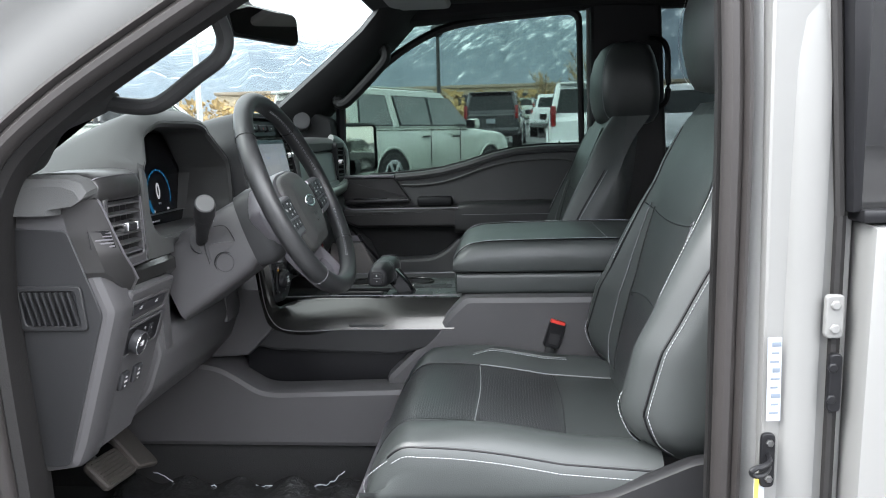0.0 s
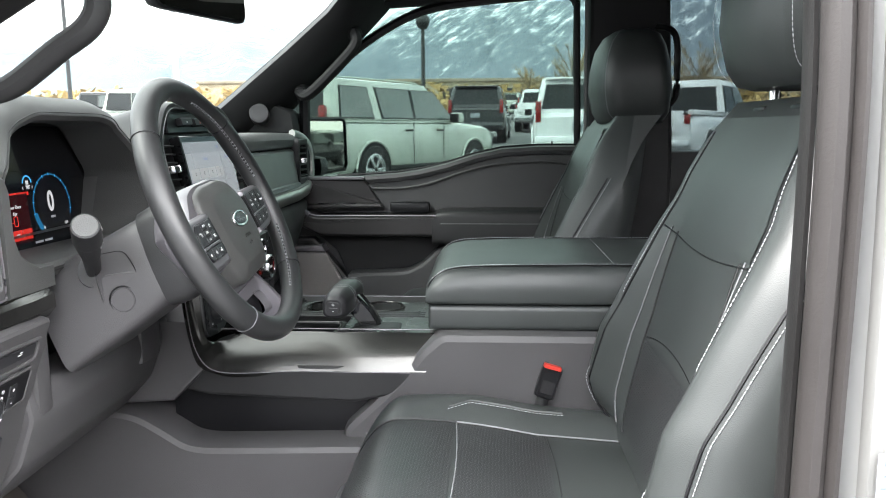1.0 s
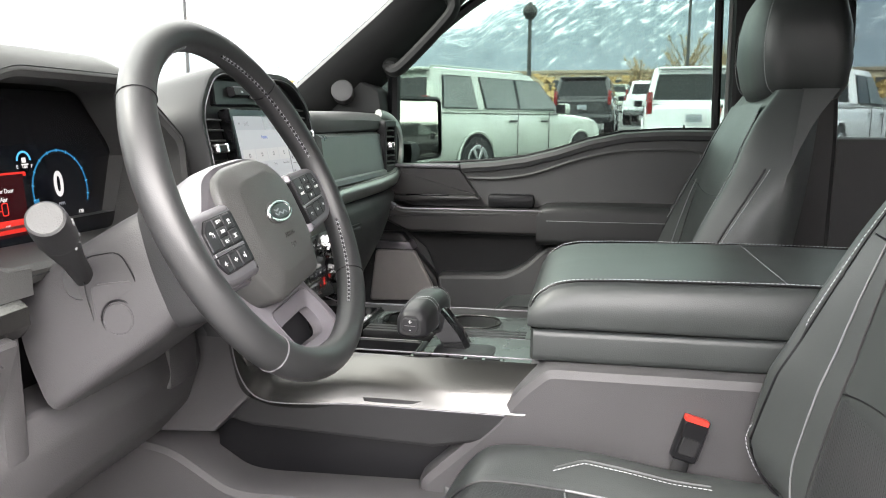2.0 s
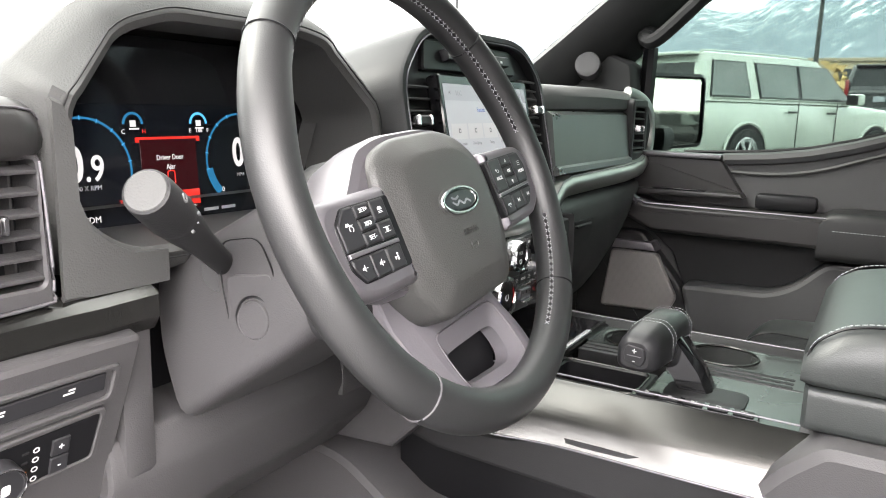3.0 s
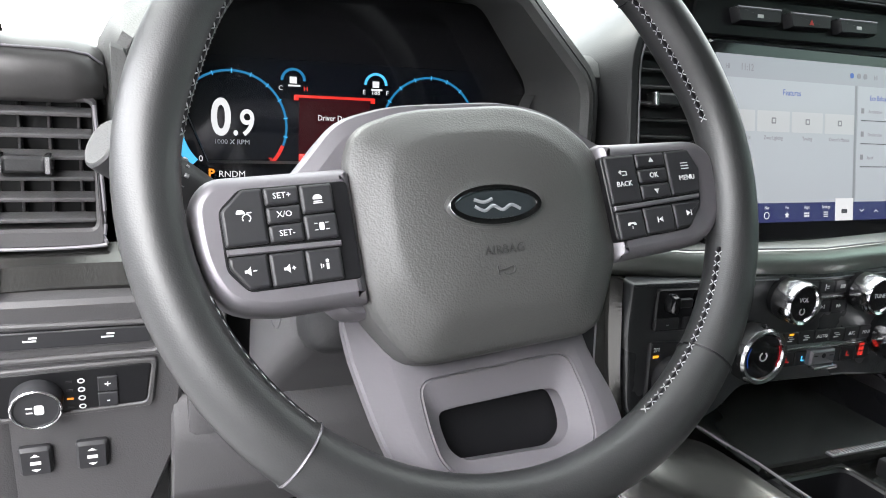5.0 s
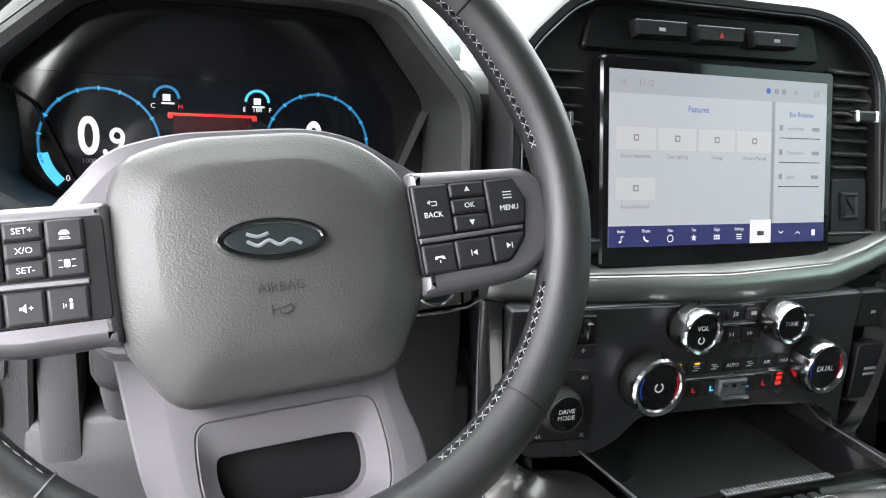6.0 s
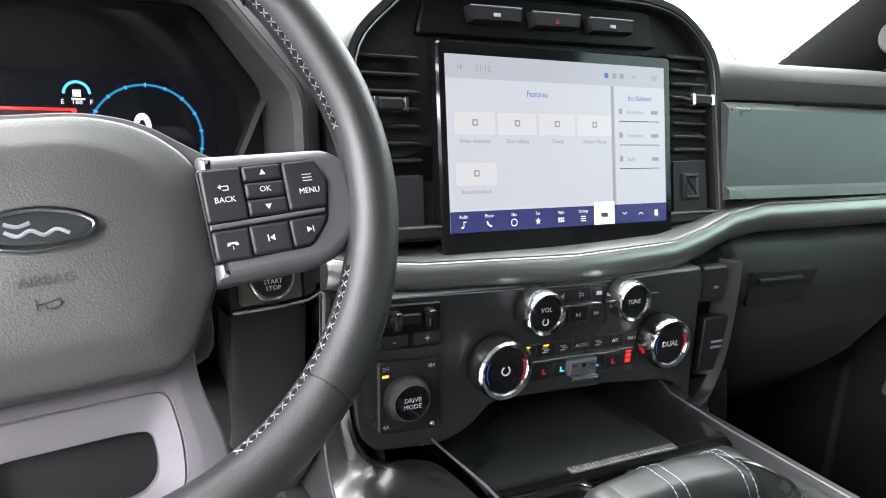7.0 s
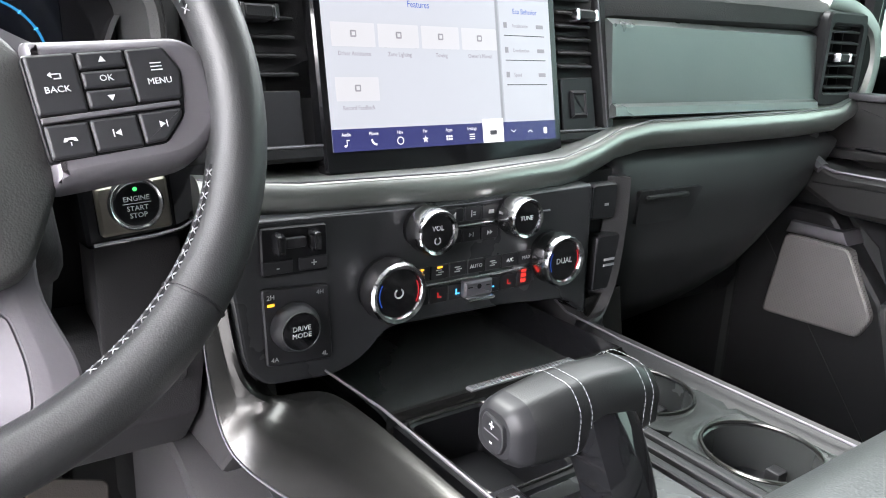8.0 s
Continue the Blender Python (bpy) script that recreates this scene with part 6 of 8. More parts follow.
part("end_face", disc(basis(SB + sd * 0.0008, sd.cross(Vector((0, 0, 1))), (sd.cross(Vector((0, 0, 1)))).cross(sd) * -1), 0.0130, [(1, 0.0), (0.96, 0.0006)], 24), PAD, stk, "grey end face")
part("boot", tube([SA - sd * 0.026, SA - sd * 0.004], 0.018, 16, False, 1.2), DARK, stk)

# ---- centre console ----
con = thing("center_console", (-0.3, YC, 0.7), "dark centre console with metal trim, cup holders and storage", "center console")


RAIL_A = [(-0.30, -0.141, 1.095), (-0.40, -0.141, 1.095), (-0.46, -0.142, 1.095), (-0.505, -0.146, 1.093), (-0.528, -0.158, 1.088), (-0.537, -0.182, 1.087), (-0.540, -0.200, 1.100), (-0.541, -0.210, 1.135), (-0.543, -0.216, 1.190), (-0.546, -0.218, 1.228)]
RAIL_M = [(-0.30, -0.150, 1.090), (-0.40, -0.150, 1.090), (-0.46, -0.152, 1.090), (-0.500, -0.160, 1.088), (-0.522, -0.174, 1.084), (-0.533, -0.192, 1.087), (-0.540, -0.206, 1.104), (-0.544, -0.213, 1.138), (-0.548, -0.2185, 1.190), (-0.551, -0.220, 1.228)]
RAIL_B = [(-0.30, -0.174, 1.066), (-0.40, -0.174, 1.066), (-0.46, -0.180, 1.066), (-0.500, -0.190, 1.066), (-0.524, -0.199, 1.070), (-0.540, -0.206, 1.083), (-0.549, -0.212, 1.106), (-0.554, -0.217, 1.142), (-0.559, -0.221, 1.190), (-0.562, -0.222, 1.228)]
RAIL_C = [(-0.30, -0.187, 1.040), (-0.40, -0.187, 1.040), (-0.46, -0.196, 1.040), (-0.500, -0.208, 1.043), (-0.524, -0.216, 1.050), (-0.540, -0.221, 1.066), (-0.551, -0.224, 1.094), (-0.557, -0.226, 1.136), (-0.562, -0.227, 1.190), (-0.565, -0.227, 1.228)]


def sweep_ring(i, s):
    """One section of the trim that runs along the deck and turns up beside the panel."""
    a, m, b, c = [Vector((r[i][0], YC - s * r[i][1], r[i][2])) for r in (RAIL_A, RAIL_M, RAIL_B, RAIL_C)]
    if s > 0:  # the passenger's flank falls steeply from its edge
        for v in (m, b, c):
            v.y = a.y + (v.y - a.y) * 0.2
    back = Vector((-0.012 if i > 4 else 0.0, s * -0.012, -0.012 if i < 6 else 0.0))
    low = b + (c - b) * 0.2 + Vector((0, s * 0.0015, -0.001))
    return [a + back * 0.8, a, a + (m - a) * 0.6 + Vector((0, 0, 0.0012)), m, m + (b - m) * 0.5 + Vector((0, s * 0.002, 0.001)), b, low, c, c + back, a + back * 1.5]


for s in (-1, 1):
    rings = []
    for x in (-0.126, -0.20):
        r = [p.copy() for p in sweep_ring(0, s)]
        for p in r:
            p.x = x - ((1.094 - p.z) if x > -0.15 else 0.0)
        rings.append(r)
    rings += [sweep_ring(i, s) for i in range(len(RAIL_A))]
    fine = []
    for k in range(len(rings[0])):
        fine.append(smooth_path([r[k] for r in rings], 4))
    # The passenger's metal trim gets a dark colour in place of a dim reflection.
    part("side_trim", loft([[col[i] for col in fine] for i in range(len(fine[0]))]), DTRIM if s < 0 else DARK, con, "polished dark metal side trim" if s < 0 else "metal side trim coloured dark for its dim reflection", smooth=32)
    if s < 0:
        part("trim_line", tube(smooth_path([(x, YC - s * (y - 0.001), z - 0.001) for x, y, z in [(-0.205, -0.187, 1.040)] + RAIL_C], 4), 0.0009, 6), SATIN, con, "thin bright edge")
    part("rail", tube([(x, YC + s * (0.129 + 0.010 * max(0, (-0.46 - x) / 0.12)), 1.0965 + (0.012 if x < -0.56 else 0)) for x in (-0.575, -0.54, -0.46, -0.30, -0.135)], 0.0012, 8), SATIN, con, "bright rail")
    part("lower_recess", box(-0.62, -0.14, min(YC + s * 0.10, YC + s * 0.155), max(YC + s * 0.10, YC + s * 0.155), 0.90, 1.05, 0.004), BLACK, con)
    q = [(-0.88, 0.80), (-0.22, 0.80), (-0.20, 0.928), (-0.54, 0.918), (-0.575, 0.922), (-0.61, 0.945), (-0.655, 0.972), (-0.70, 0.980), (-0.78, 0.975), (-0.88, 0.93)]
    part("kick_panel", profile(q, min(YC + s * 0.10, YC + s * 0.222), max(YC + s * 0.10, YC + s * 0.222), 0.012, 0.02, 4), HARD, con, "grey kick panel")
    part("upper_flank", profile([(-0.66, 1.05), (-0.14, 1.05), (-0.17, 1.01), (-0.30, 0.985), (-0.55, 0.995), (-0.66, 1.02)], min(YC + s * 0.12, YC + s * 0.185), max(YC + s * 0.12, YC + s * 0.185), 0.006), DARK, con)
    part("front_flank", profile([(-0.90, 1.22), (-0.575, 1.22), (-0.56, 1.10), (-0.54, 1.05), (-0.60, 0.99), (-0.90, 0.97)], min(YC + s * 0.17, YC + s * 0.205), max(YC + s * 0.17, YC + s * 0.205), 0.006), HARD, con)
part("body", profile([(-0.155, 1.106), (0.42, 1.106), (0.42, 0.66), (-0.32, 0.66), (-0.32, 0.94), (-0.225, 1.03), (-0.19, 1.075)], YC - 0.186, YC + 0.186, 0.014, 0.012, 3), HARD, con, "grey console body under the armrest")
part("tunnel_carpet", box(-1.1, -0.16, YC - 0.205, YC + 0.205, 0.68, 0.81, 0.02), CARPET, con, "dark tunnel carpet")
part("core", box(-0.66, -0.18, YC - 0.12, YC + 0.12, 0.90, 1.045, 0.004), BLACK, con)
DECKM = material("deck_satin", (0.060, 0.064, 0.063), 0.24, metal=0.5, var=0.1)
# tray and deck
part("tray", loft([[Vector((x, y, z)) for y, z in ((YC - 0.128, 1.090), (YC - 0.112, 1.062), (YC + 0.112, 1.062), (YC + 0.128, 1.090))] for x in (-0.66, -0.60, -0.474, -0.462)] + [[Vector((-0.450, y, 1.086)) for y in (YC - 0.128, YC - 0.112, YC + 0.112, YC + 0.128)]], False), GLOSS, con, "glossy black tray")
part("tray_mat", box(-0.655, -0.474, YC - 0.108, YC + 0.108, 1.062, 1.0655, 0.0012, 0.012), DECKM, con, "satin tray mat")
part("tray_lip", profile([(-0.466, 1.072), (-0.4525, 1.072), (-0.4525, 1.088), (-0.4535, 1.0935), (-0.460, 1.092)], YC - 0.124, YC + 0.124, 0.002), DTRIM, con, "metal cross bar")
part("tread_plate", box(-0.4605, -0.4525, YC - 0.052, YC + 0.062, 1.0925, 1.0948, 0.0008), SATIN, con, "ribbed metal tread")
part("tread_rib", join(*[box(-0.460, -0.453, YC - 0.050 + 0.004 * i, YC - 0.0485 + 0.004 * i, 1.0948, 1.0956, 0.0002) for i in range(28)]), CHROME, con)


def round_cell(cx, cy, w, d, r, z):
    """A deck cell with a round hole: square outside, circle inside."""
    n = 40
    o, c = [], []
    for i in range(n):
        a = 2 * math.pi * (i + 0.5) / n
        k = max(abs(math.cos(a)) / (w / 2), abs(math.sin(a)) / (d / 2))
        o.append((cx + math.cos(a) / k, cy + math.sin(a) / k))
        c.append((cx + r * math.cos(a), cy + r * math.sin(a)))
    return loft([[Vector((x, y, z - 0.006)) for x, y in o], [Vector((x, y, z)) for x, y in o], [Vector((x, y, z)) for x, y in inset(c, -0.003)], [Vector((x, y, z - 0.002)) for x, y in c], [Vector((x, y, z - 0.055)) for x, y in inset(c, 0.004)]], True, False, True)


DECK = 1.086
part("cup_holder", round_cell(-0.395, YC + 0.082, 0.115, 0.084, 0.040, DECK), DECKM, con, "round cup holder")
part("cup_holder", round_cell(-0.285, YC + 0.082, 0.105, 0.084, 0.040, DECK), DECKM, con, "round cup holder")
for x in (-0.395, -0.285):
    part("cup_rim", tube([(x + 0.0425 * math.cos(2 * math.pi * i / 40), YC + 0.082 + 0.0405 * math.sin(2 * math.pi * i / 40), DECK + 0.0005) for i in range(40)], 0.0016, 6, True), DTRIM, con)
    part("cup_tab", box(x - 0.006, x + 0.006, YC + 0.101, YC + 0.114, 1.036, 1.063, 0.002), DARK, con)
part("bin_frame", ring_plate(rpoly(rect(-0.395, YC - 0.080, 0.120, 0.086), 0.004, 4), rpoly(rect(-0.395, YC - 0.080, 0.100, 0.070), 0.010, 4), Matrix.Translation((0, 0, DECK)), -0.02, 0.0, 0.002), BLACK, con)
part("bin_wall", slab(rpoly(rect(-0.395, YC - 0.080, 0.100, 0.070), 0.010, 4), Matrix.Translation((0, 0, DECK)), [(0, -0.004), (0.002, -0.040)], False, True), BLACK, con, "open storage bin")
part("bin_edge", tube([(x, y, DECK + 0.0005) for x, y in rpoly(rect(-0.395, YC - 0.080, 0.106, 0.076), 0.012, 4)], 0.0014, 6, True), DTRIM, con)
for y in (0.006, 0.020, 0.034):
    part("deck_rib", box(-0.45, -0.195, YC + y - 0.005, YC + y + 0.005, 1.070, DECK + 0.001, 0.0025), DARK, con)
part("deck", join(box(-0.335, -0.165, YC - 0.124, YC + 0.0, 1.066, DECK, 0.003), box(-0.235, -0.165, YC, YC + 0.126, 1.066, DECK, 0.003), box(-0.46, -0.165, YC - 0.034, YC + 0.038, 1.050, 1.069, 0.002)), DECKM, con, "satin dark deck")
part("selector_plate", box(-0.345, -0.215, YC - 0.122, YC - 0.100, DECK, DECK + 0.003, 0.001), GLOSS, con)
for i, s in enumerate("PRNDM"):
    x = -0.330 + 0.025 * i
    part("selector_window", box(x - 0.010, x + 0.010, YC - 0.118, YC - 0.104, DECK + 0.003, DECK + 0.0045, 0.0006), KEYP, con)
    letters(s, 0.009, basis((x, YC - 0.111, DECK + 0.0048), (1, 0, 0), (0, 1, 0)), GREYM, con)

# gear selector
sh = thing("gear_shifter", (-0.285, 1.66, DECK), "black leather gear shifter with pale double stitching", "gear shifter")
part("boot", slab(rpoly(rect(-0.275, 1.655, 0.085, 0.055), 0.015, 4), Matrix.Translation((0, 0, DECK)), [(0, -0.002), (0, 0.002), (0.006, 0.004), (0.012, 0.004)]), DARK, sh)
stem = [(-0.283, 1.668, 1.08), (-0.298, 1.672, 1.105), (-0.320, 1.680, 1.127), (-0.330, 1.684, 1.138)]
part("stem", loft([[Vector(c) + Vector((dx * w, dy * w, dz * w)) for dx, dy, dz in ((-0.013, -0.020, -0.005), (0.013, -0.020, 0.006), (0.017, -0.010, 0.007), (0.017, 0.014, 0.007), (0.011, 0.022, 0.005), (-0.011, 0.022, -0.005), (-0.017, 0.012, -0.007), (-0.017, -0.010, -0.007))] for c, w in zip(stem, (0.92, 0.95, 1.02, 0.98))]), GLOSS, sh, "gloss black stem", smooth=50)
HA, HB = Vector((-0.343, 1.617, 1.132)), Vector((-0.330, 1.722, 1.141))


def grip_ring(t, w, h, top=0.0):
    c = HA + (HB - HA) * t
    return [c + Vector((x * w * 0.90, 0, z * h * 0.88 + top)) for x, z in rpoly([(-1, -0.75), (-0.55, -1), (0.55, -1), (1, -0.75), (1, 0.45), (0.55, 1), (-0.55, 1), (-1, 0.45)], 0.28, 4)]


part("grip", loft([grip_ring(0.03, 0.022, 0.021), grip_ring(0.08, 0.0255, 0.0245), grip_ring(0.30, 0.0275, 0.027, 0.001), grip_ring(0.55, 0.028, 0.0275, 0.002), grip_ring(0.85, 0.0275, 0.026, 0.001), grip_ring(0.96, 0.025, 0.023, -0.001), grip_ring(1.0, 0.018, 0.016, -0.003)]), material("grip_leather", (0.009, 0.0095, 0.010), 0.42, bump=0.16, scale=1100, pattern="grain", var=0.12, spec=0.5, wear=0.02), sh, "leather grip", smooth=60)
part("end_cap", loft([grip_ring(-0.06, 0.0165, 0.016), grip_ring(-0.035, 0.021, 0.020), grip_ring(0.0, 0.0235, 0.0225), grip_ring(0.06, 0.0250, 0.0240)]), KEYP, sh, "black end cap", smooth=45)
fm = basis(HA + (HB - HA) * -0.066, (1, -0.1, 0), (0, 0, 1)) @ Matrix.Scale(0.88, 4)
part("shift_key", slab(rpoly([(-0.012, -0.008), (0.009, -0.013), (0.014, -0.004), (0.012, 0.010), (-0.010, 0.013), (-0.014, 0.004)], 0.003, 3), fm, [(0, -0.003), (0, 0.001), (0.001, 0.0018)]), KEYP, sh)
letters("+", 0.012, fm @ Matrix.Translation((0, 0.0058, 0.002)), WHITE, sh)
letters("-", 0.012, fm @ Matrix.Translation((0, -0.0058, 0.002)), WHITE, sh)
part("key_line", plate(rect(0, 0, 0.018, 0.0010), fm, 0.001, 0.0022, 0.0002), SATIN, sh)
for t in (0.34, 0.42, 0.82, 0.88):
    g = grip_ring(t, 0.0280, 0.0276, 0.0015)
    part("stitching", stitches(g + [g[0]], 0.0038, 0.0028, 0.00026), THREAD, sh, "pale stitching")

# armrest
ar = thing("armrest", (0.05, YC, 1.11), "padded black leather centre armrest with white stitching", "armrest")
AY0, AY1 = 1.560, 1.900


def arm_ring(x, z0, z1, d=0.0):
    return [Vector((x, y, z)) for y, z in rpoly([(AY0 + d, z0), (AY1 - d, z0), (AY1 - d + 0.002, (z0 + z1) / 2), (AY1 - d - 0.014, z1), (AY0 + d + 0.014, z1), (AY0 + d - 0.002, (z0 + z1) / 2)], [0.006, 0.006, 0.02, 0.016, 0.016, 0.02], 4)]


part("pad", loft([arm_ring(-0.176, 1.153, 1.164, 0.012), arm_ring(-0.180, 1.152, 1.178, 0.004), arm_ring(-0.168, 1.151, 1.194), arm_ring(-0.148, 1.151, 1.206), arm_ring(-0.120, 1.151, 1.212), arm_ring(0.0, 1.151, 1.216), arm_ring(0.16, 1.151, 1.217), arm_ring(0.30, 1.151, 1.214), arm_ring(0.35, 1.151, 1.20)]), LEATHER, ar, "padded lid", smooth=55)
part("base", loft([[Vector((x, y, z)) for y, z in rpoly(rect((AY0 + AY1) / 2, (1.106 + z1) / 2, AY1 - AY0 - d, z1 - 1.106), 0.01, 3)] for x, z1, d in ((-0.176, 1.149, 0.02), (-0.172, 1.149, 0.010), (-0.15, 1.149, 0.008), (0.35, 1.149, 0.008))]), LEATHER, ar, "stitched leather skirt")
for s, y in ((1, AY0 + 0.0135), (-1, AY1 - 0.0135)):
    seam = smooth_path([(-0.178, y - 0.004 * s, 1.160), (-0.174, y, 1.184), (-0.160, y, 1.199), (-0.140, y, 1.2085), (-0.10, y, 1.2130), (0.0, y, 1.2150), (0.15, y, 1.2160), (0.30, y, 1.2145)], 6)
    part("stitching", stitches([p + Vector((0, 0.002 * s, 0.0012)) for p in seam], 0.0056, 0.0042, 0.0006), THREAD, ar, "white stitching")
    part("piping", tube([p + Vector((0, -0.0015 * s, -0.0004)) for p in seam], 0.0012, 5), BLACK, ar)
part("rear_seam", stitches([(0.128, y, 1.2168) for y in (AY0 + 0.02, AY1 - 0.02)], 0.0056, 0.0042, 0.0006), THREAD, ar)

# ---- seats ----
PIPE = material("silver_piping", (0.11, 0.113, 0.117), 0.45, var=0.08)
def seat(name, ox, oy, oz, label):
    """A bucket seat; lengths from its own middle."""
    st = thing(name, (ox, oy, oz + 0.66), label, "car seat", "front seats")
    P = lambda x, y, z: Vector((ox + x, oy + y, oz + z))
    W = 0.250

    def top(s):
        """Height of the cushion's middle; s 0 front to 1 back."""
        return 1.003 - 0.030 * s + 0.010 * math.sin(math.pi * min(1.0, s * 1.5)) - 0.075 * max(0.0, 1 - s / 0.17) ** 2.2

    SECTION = ((0.0, 0.0), (0.15, 0.0), (0.30, -0.0005), (0.45, -0.002), (0.53, -0.004), (0.57, -0.0045), (0.61, 0.002), (0.66, 0.0095), (0.72, 0.0155), (0.79, 0.0185), (0.86, 0.0165), (0.91, 0.0100), (0.95, 0.0005), (0.98, -0.0125), (0.997, -0.027), (1.004, -0.041))

    def cush(s, w):
        """A place on the leather; w -1 to 1 across."""
        a = min(abs(w), 1.004)
        for (a0, d0), (a1, d1) in zip(SECTION, SECTION[1:]):
            if a <= a1:
                d = d0 + (d1 - d0) * (a - a0) / (a1 - a0)
                break
        fat = 0.25 + 0.75 * max(0.0, min(1.0, (s - 0.10) / 0.32))
        x = -0.283 + 0.418 * s + 0.030 * max(0.0, a - 0.45) ** 2 * (1 - min(1, s * 2.5))
        return P(x, math.copysign(a, w) * (W - 0.014 * max(0.0, 1 - s * 5)), top(s) + (d * fat if d > 0 else d * (0.8 if s < 0.03 else 1.0)))

    def on_cush(s, w, d=0.0012):
        n = (cush(s + 0.01, w) - cush(s - 0.01, w)).cross(cush(s, w + 0.01) - cush(s, w - 0.01)).normalized()
        return cush(s, w) + (n if n.z > -0.2 else -n) * d

    half = [a for a, d in SECTION[1:]]
    half = sorted(half + [(p + q) / 2 for p, q in zip(half[4:], half[5:])])
    ws = [-q for q in reversed(half)] + [0.0] + half
    rings = [[P(-0.262, w * W * 0.92, 0.905) for w in ws] + [P(-0.26, W * 0.9, 0.90), P(-0.26, W * 0.8, 0.895), P(-0.26, -W * 0.8, 0.895), P(-0.26, -W * 0.9, 0.90)],
             [P(-0.276, w * W * 0.95, 0.918) for w in ws] + [P(-0.272, W * 0.94, 0.91), P(-0.27, W * 0.85, 0.895), P(-0.27, -W * 0.85, 0.895), P(-0.272, -W * 0.94, 0.91)]]
    for s in (0.0, 0.012, 0.03, 0.05, 0.075, 0.10, 0.13, 0.16, 0.20, 0.25, 0.31, 0.38, 0.46, 0.54, 0.62, 0.70, 0.78, 0.86, 0.94, 1.0):
        x = -0.283 + 0.418 * s
        rings.append([cush(s, w) for w in ws] + [P(x, W * 1.002, 0.938), P(x, W * 0.97, 0.915), P(x, -W * 0.97, 0.915), P(x, -W * 1.002, 0.938)])
    part("cushion", loft(rings), LEATHER, st, "smooth leather seat cushion", smooth=75)
    part("insert_panel", grid(lambda u, v: on_cush(0.388 + 0.306 * u, -0.545 + 1.09 * v, 0.0014), 12, 16), PERF, st, "perforated leather insert", smooth=75)
    part("front_insert", grid(lambda u, v: on_cush(0.03 + 0.343 * u, -0.545 + 1.09 * v, 0.0012), 16, 16), PERF, st, smooth=75)
    part("rear_insert", grid(lambda u, v: on_cush(0.708 + 0.272 * u, -0.545 + 1.09 * v, 0.0012), 6, 16), LEATHER, st, smooth=75)
    for s0 in (0.380, 0.702):
        part("cross_seam", tube([on_cush(s0 + 0.012 * math.sin(math.pi * i / 20), -0.55 + 1.1 * i / 20, 0.0008) for i in range(21)], 0.0013, 5), PIPE if s0 < 0.5 else DARK, st)
    for w0 in (-0.575, 0.575):
        part("long_seam", tube([on_cush(0.02 + 0.36 * i / 20, w0, 0.0004) for i in range(21)], 0.0016, 5), BLACK, st)
        part("long_piping", tube([on_cush(0.38 + 0.58 * i / 30, w0, 0.0008) for i in range(31)], 0.0015, 5), PIPE, st, "silver piping")
    for s in (-1, 1):
        part("stitching", stitches([on_cush(0.10 + 0.84 * i / 50, s * 0.985, 0.0010) for i in range(51)], 0.0056, 0.0042, 0.0006), THREAD, st, "white stitching")
        part("side_piping", tube([on_cush(0.08 + 0.88 * i / 50, s * 0.962, 0.0003) for i in range(51)], 0.0016, 5), BLACK, st)
    ridge_line = [on_cush(0.37 - 0.02 * math.cos(math.pi * i / 40) + 0.38 * i / 40, 0.66 + 0.06 * min(1, i / 8), 0.0010) for i in range(41)]
    part("ridge_stitching", stitches(ridge_line, 0.0056, 0.0042, 0.0006), THREAD, st, "white stitching on the bolster")
    part("ridge_piping", tube([p + Vector((0, 0.007, 0.0006)) for p in ridge_line], 0.0020, 6), LEATHER, st)
    part("front_stitching", stitches(smooth_path([P(-0.268, -W * 0.985, 0.915), P(-0.276, -W * 0.975, 0.940), P(-0.270, -W * 0.985, 0.960), P(-0.240, -W * 0.999, 0.985)], 6), 0.0056, 0.0042, 0.0006), THREAD, st)
    part("side_shield", slab(rpoly([(ox - 0.245, oz + 0.79), (ox + 0.20, oz + 0.79), (ox + 0.24, oz + 1.00), (ox + 0.17, oz + 0.995), (ox + 0.06, oz + 0.945), (ox - 0.10, oz + 0.922), (ox - 0.235, oz + 0.918)], 0.014, 4), SIDE, [(0.004, -oy + W - 0.012), (0, -oy + W - 0.006), (0, -oy + W + 0.010), (0.004, -oy + W + 0.016)]), DARK, st, "dark plastic side shield")
    part("inner_shield", box(ox - 0.20, ox + 0.20, oy + W - 0.03, oy + W, oz + 0.80, oz + 0.91, 0.01), DARK, st)
    part("bright_strip", box(ox - 0.225, ox - 0.12, oy - W - 0.0185, oy - W - 0.013, oz + 0.905, oz + 0.916, 0.002), CHROME, st, "bright metal strip")
    part("track", join(box(ox - 0.24, ox + 0.22, oy - 0.20, oy - 0.16, oz + 0.66 - oz, oz + 0.80, 0.006), box(ox - 0.24, ox + 0.22, oy + 0.16, oy + 0.20, 0.66, oz + 0.80, 0.006)), STEEL, st, "steel seat track")
    part("pull_bar", tube(smooth_path([P(-0.23, -0.20, 0.875), P(-0.30, -0.19, 0.866), P(-0.305, -0.10, 0.866), P(-0.305, 0.10, 0.866), P(-0.30, 0.19, 0.866), P(-0.23, 0.20, 0.875)], 5), 0.008, 8), SATIN, st)

    # backrest: h 0 at the bottom to 1 at the shoulders
    def back(h, w, d=0.0):
        a = abs(w)
        wid = 0.255 * (1 - 0.16 * max(0.0, 1 - h / 0.11) ** 2) - 0.010 * h - 0.085 * max(0.0, h - 0.62) ** 1.4 * 2.4
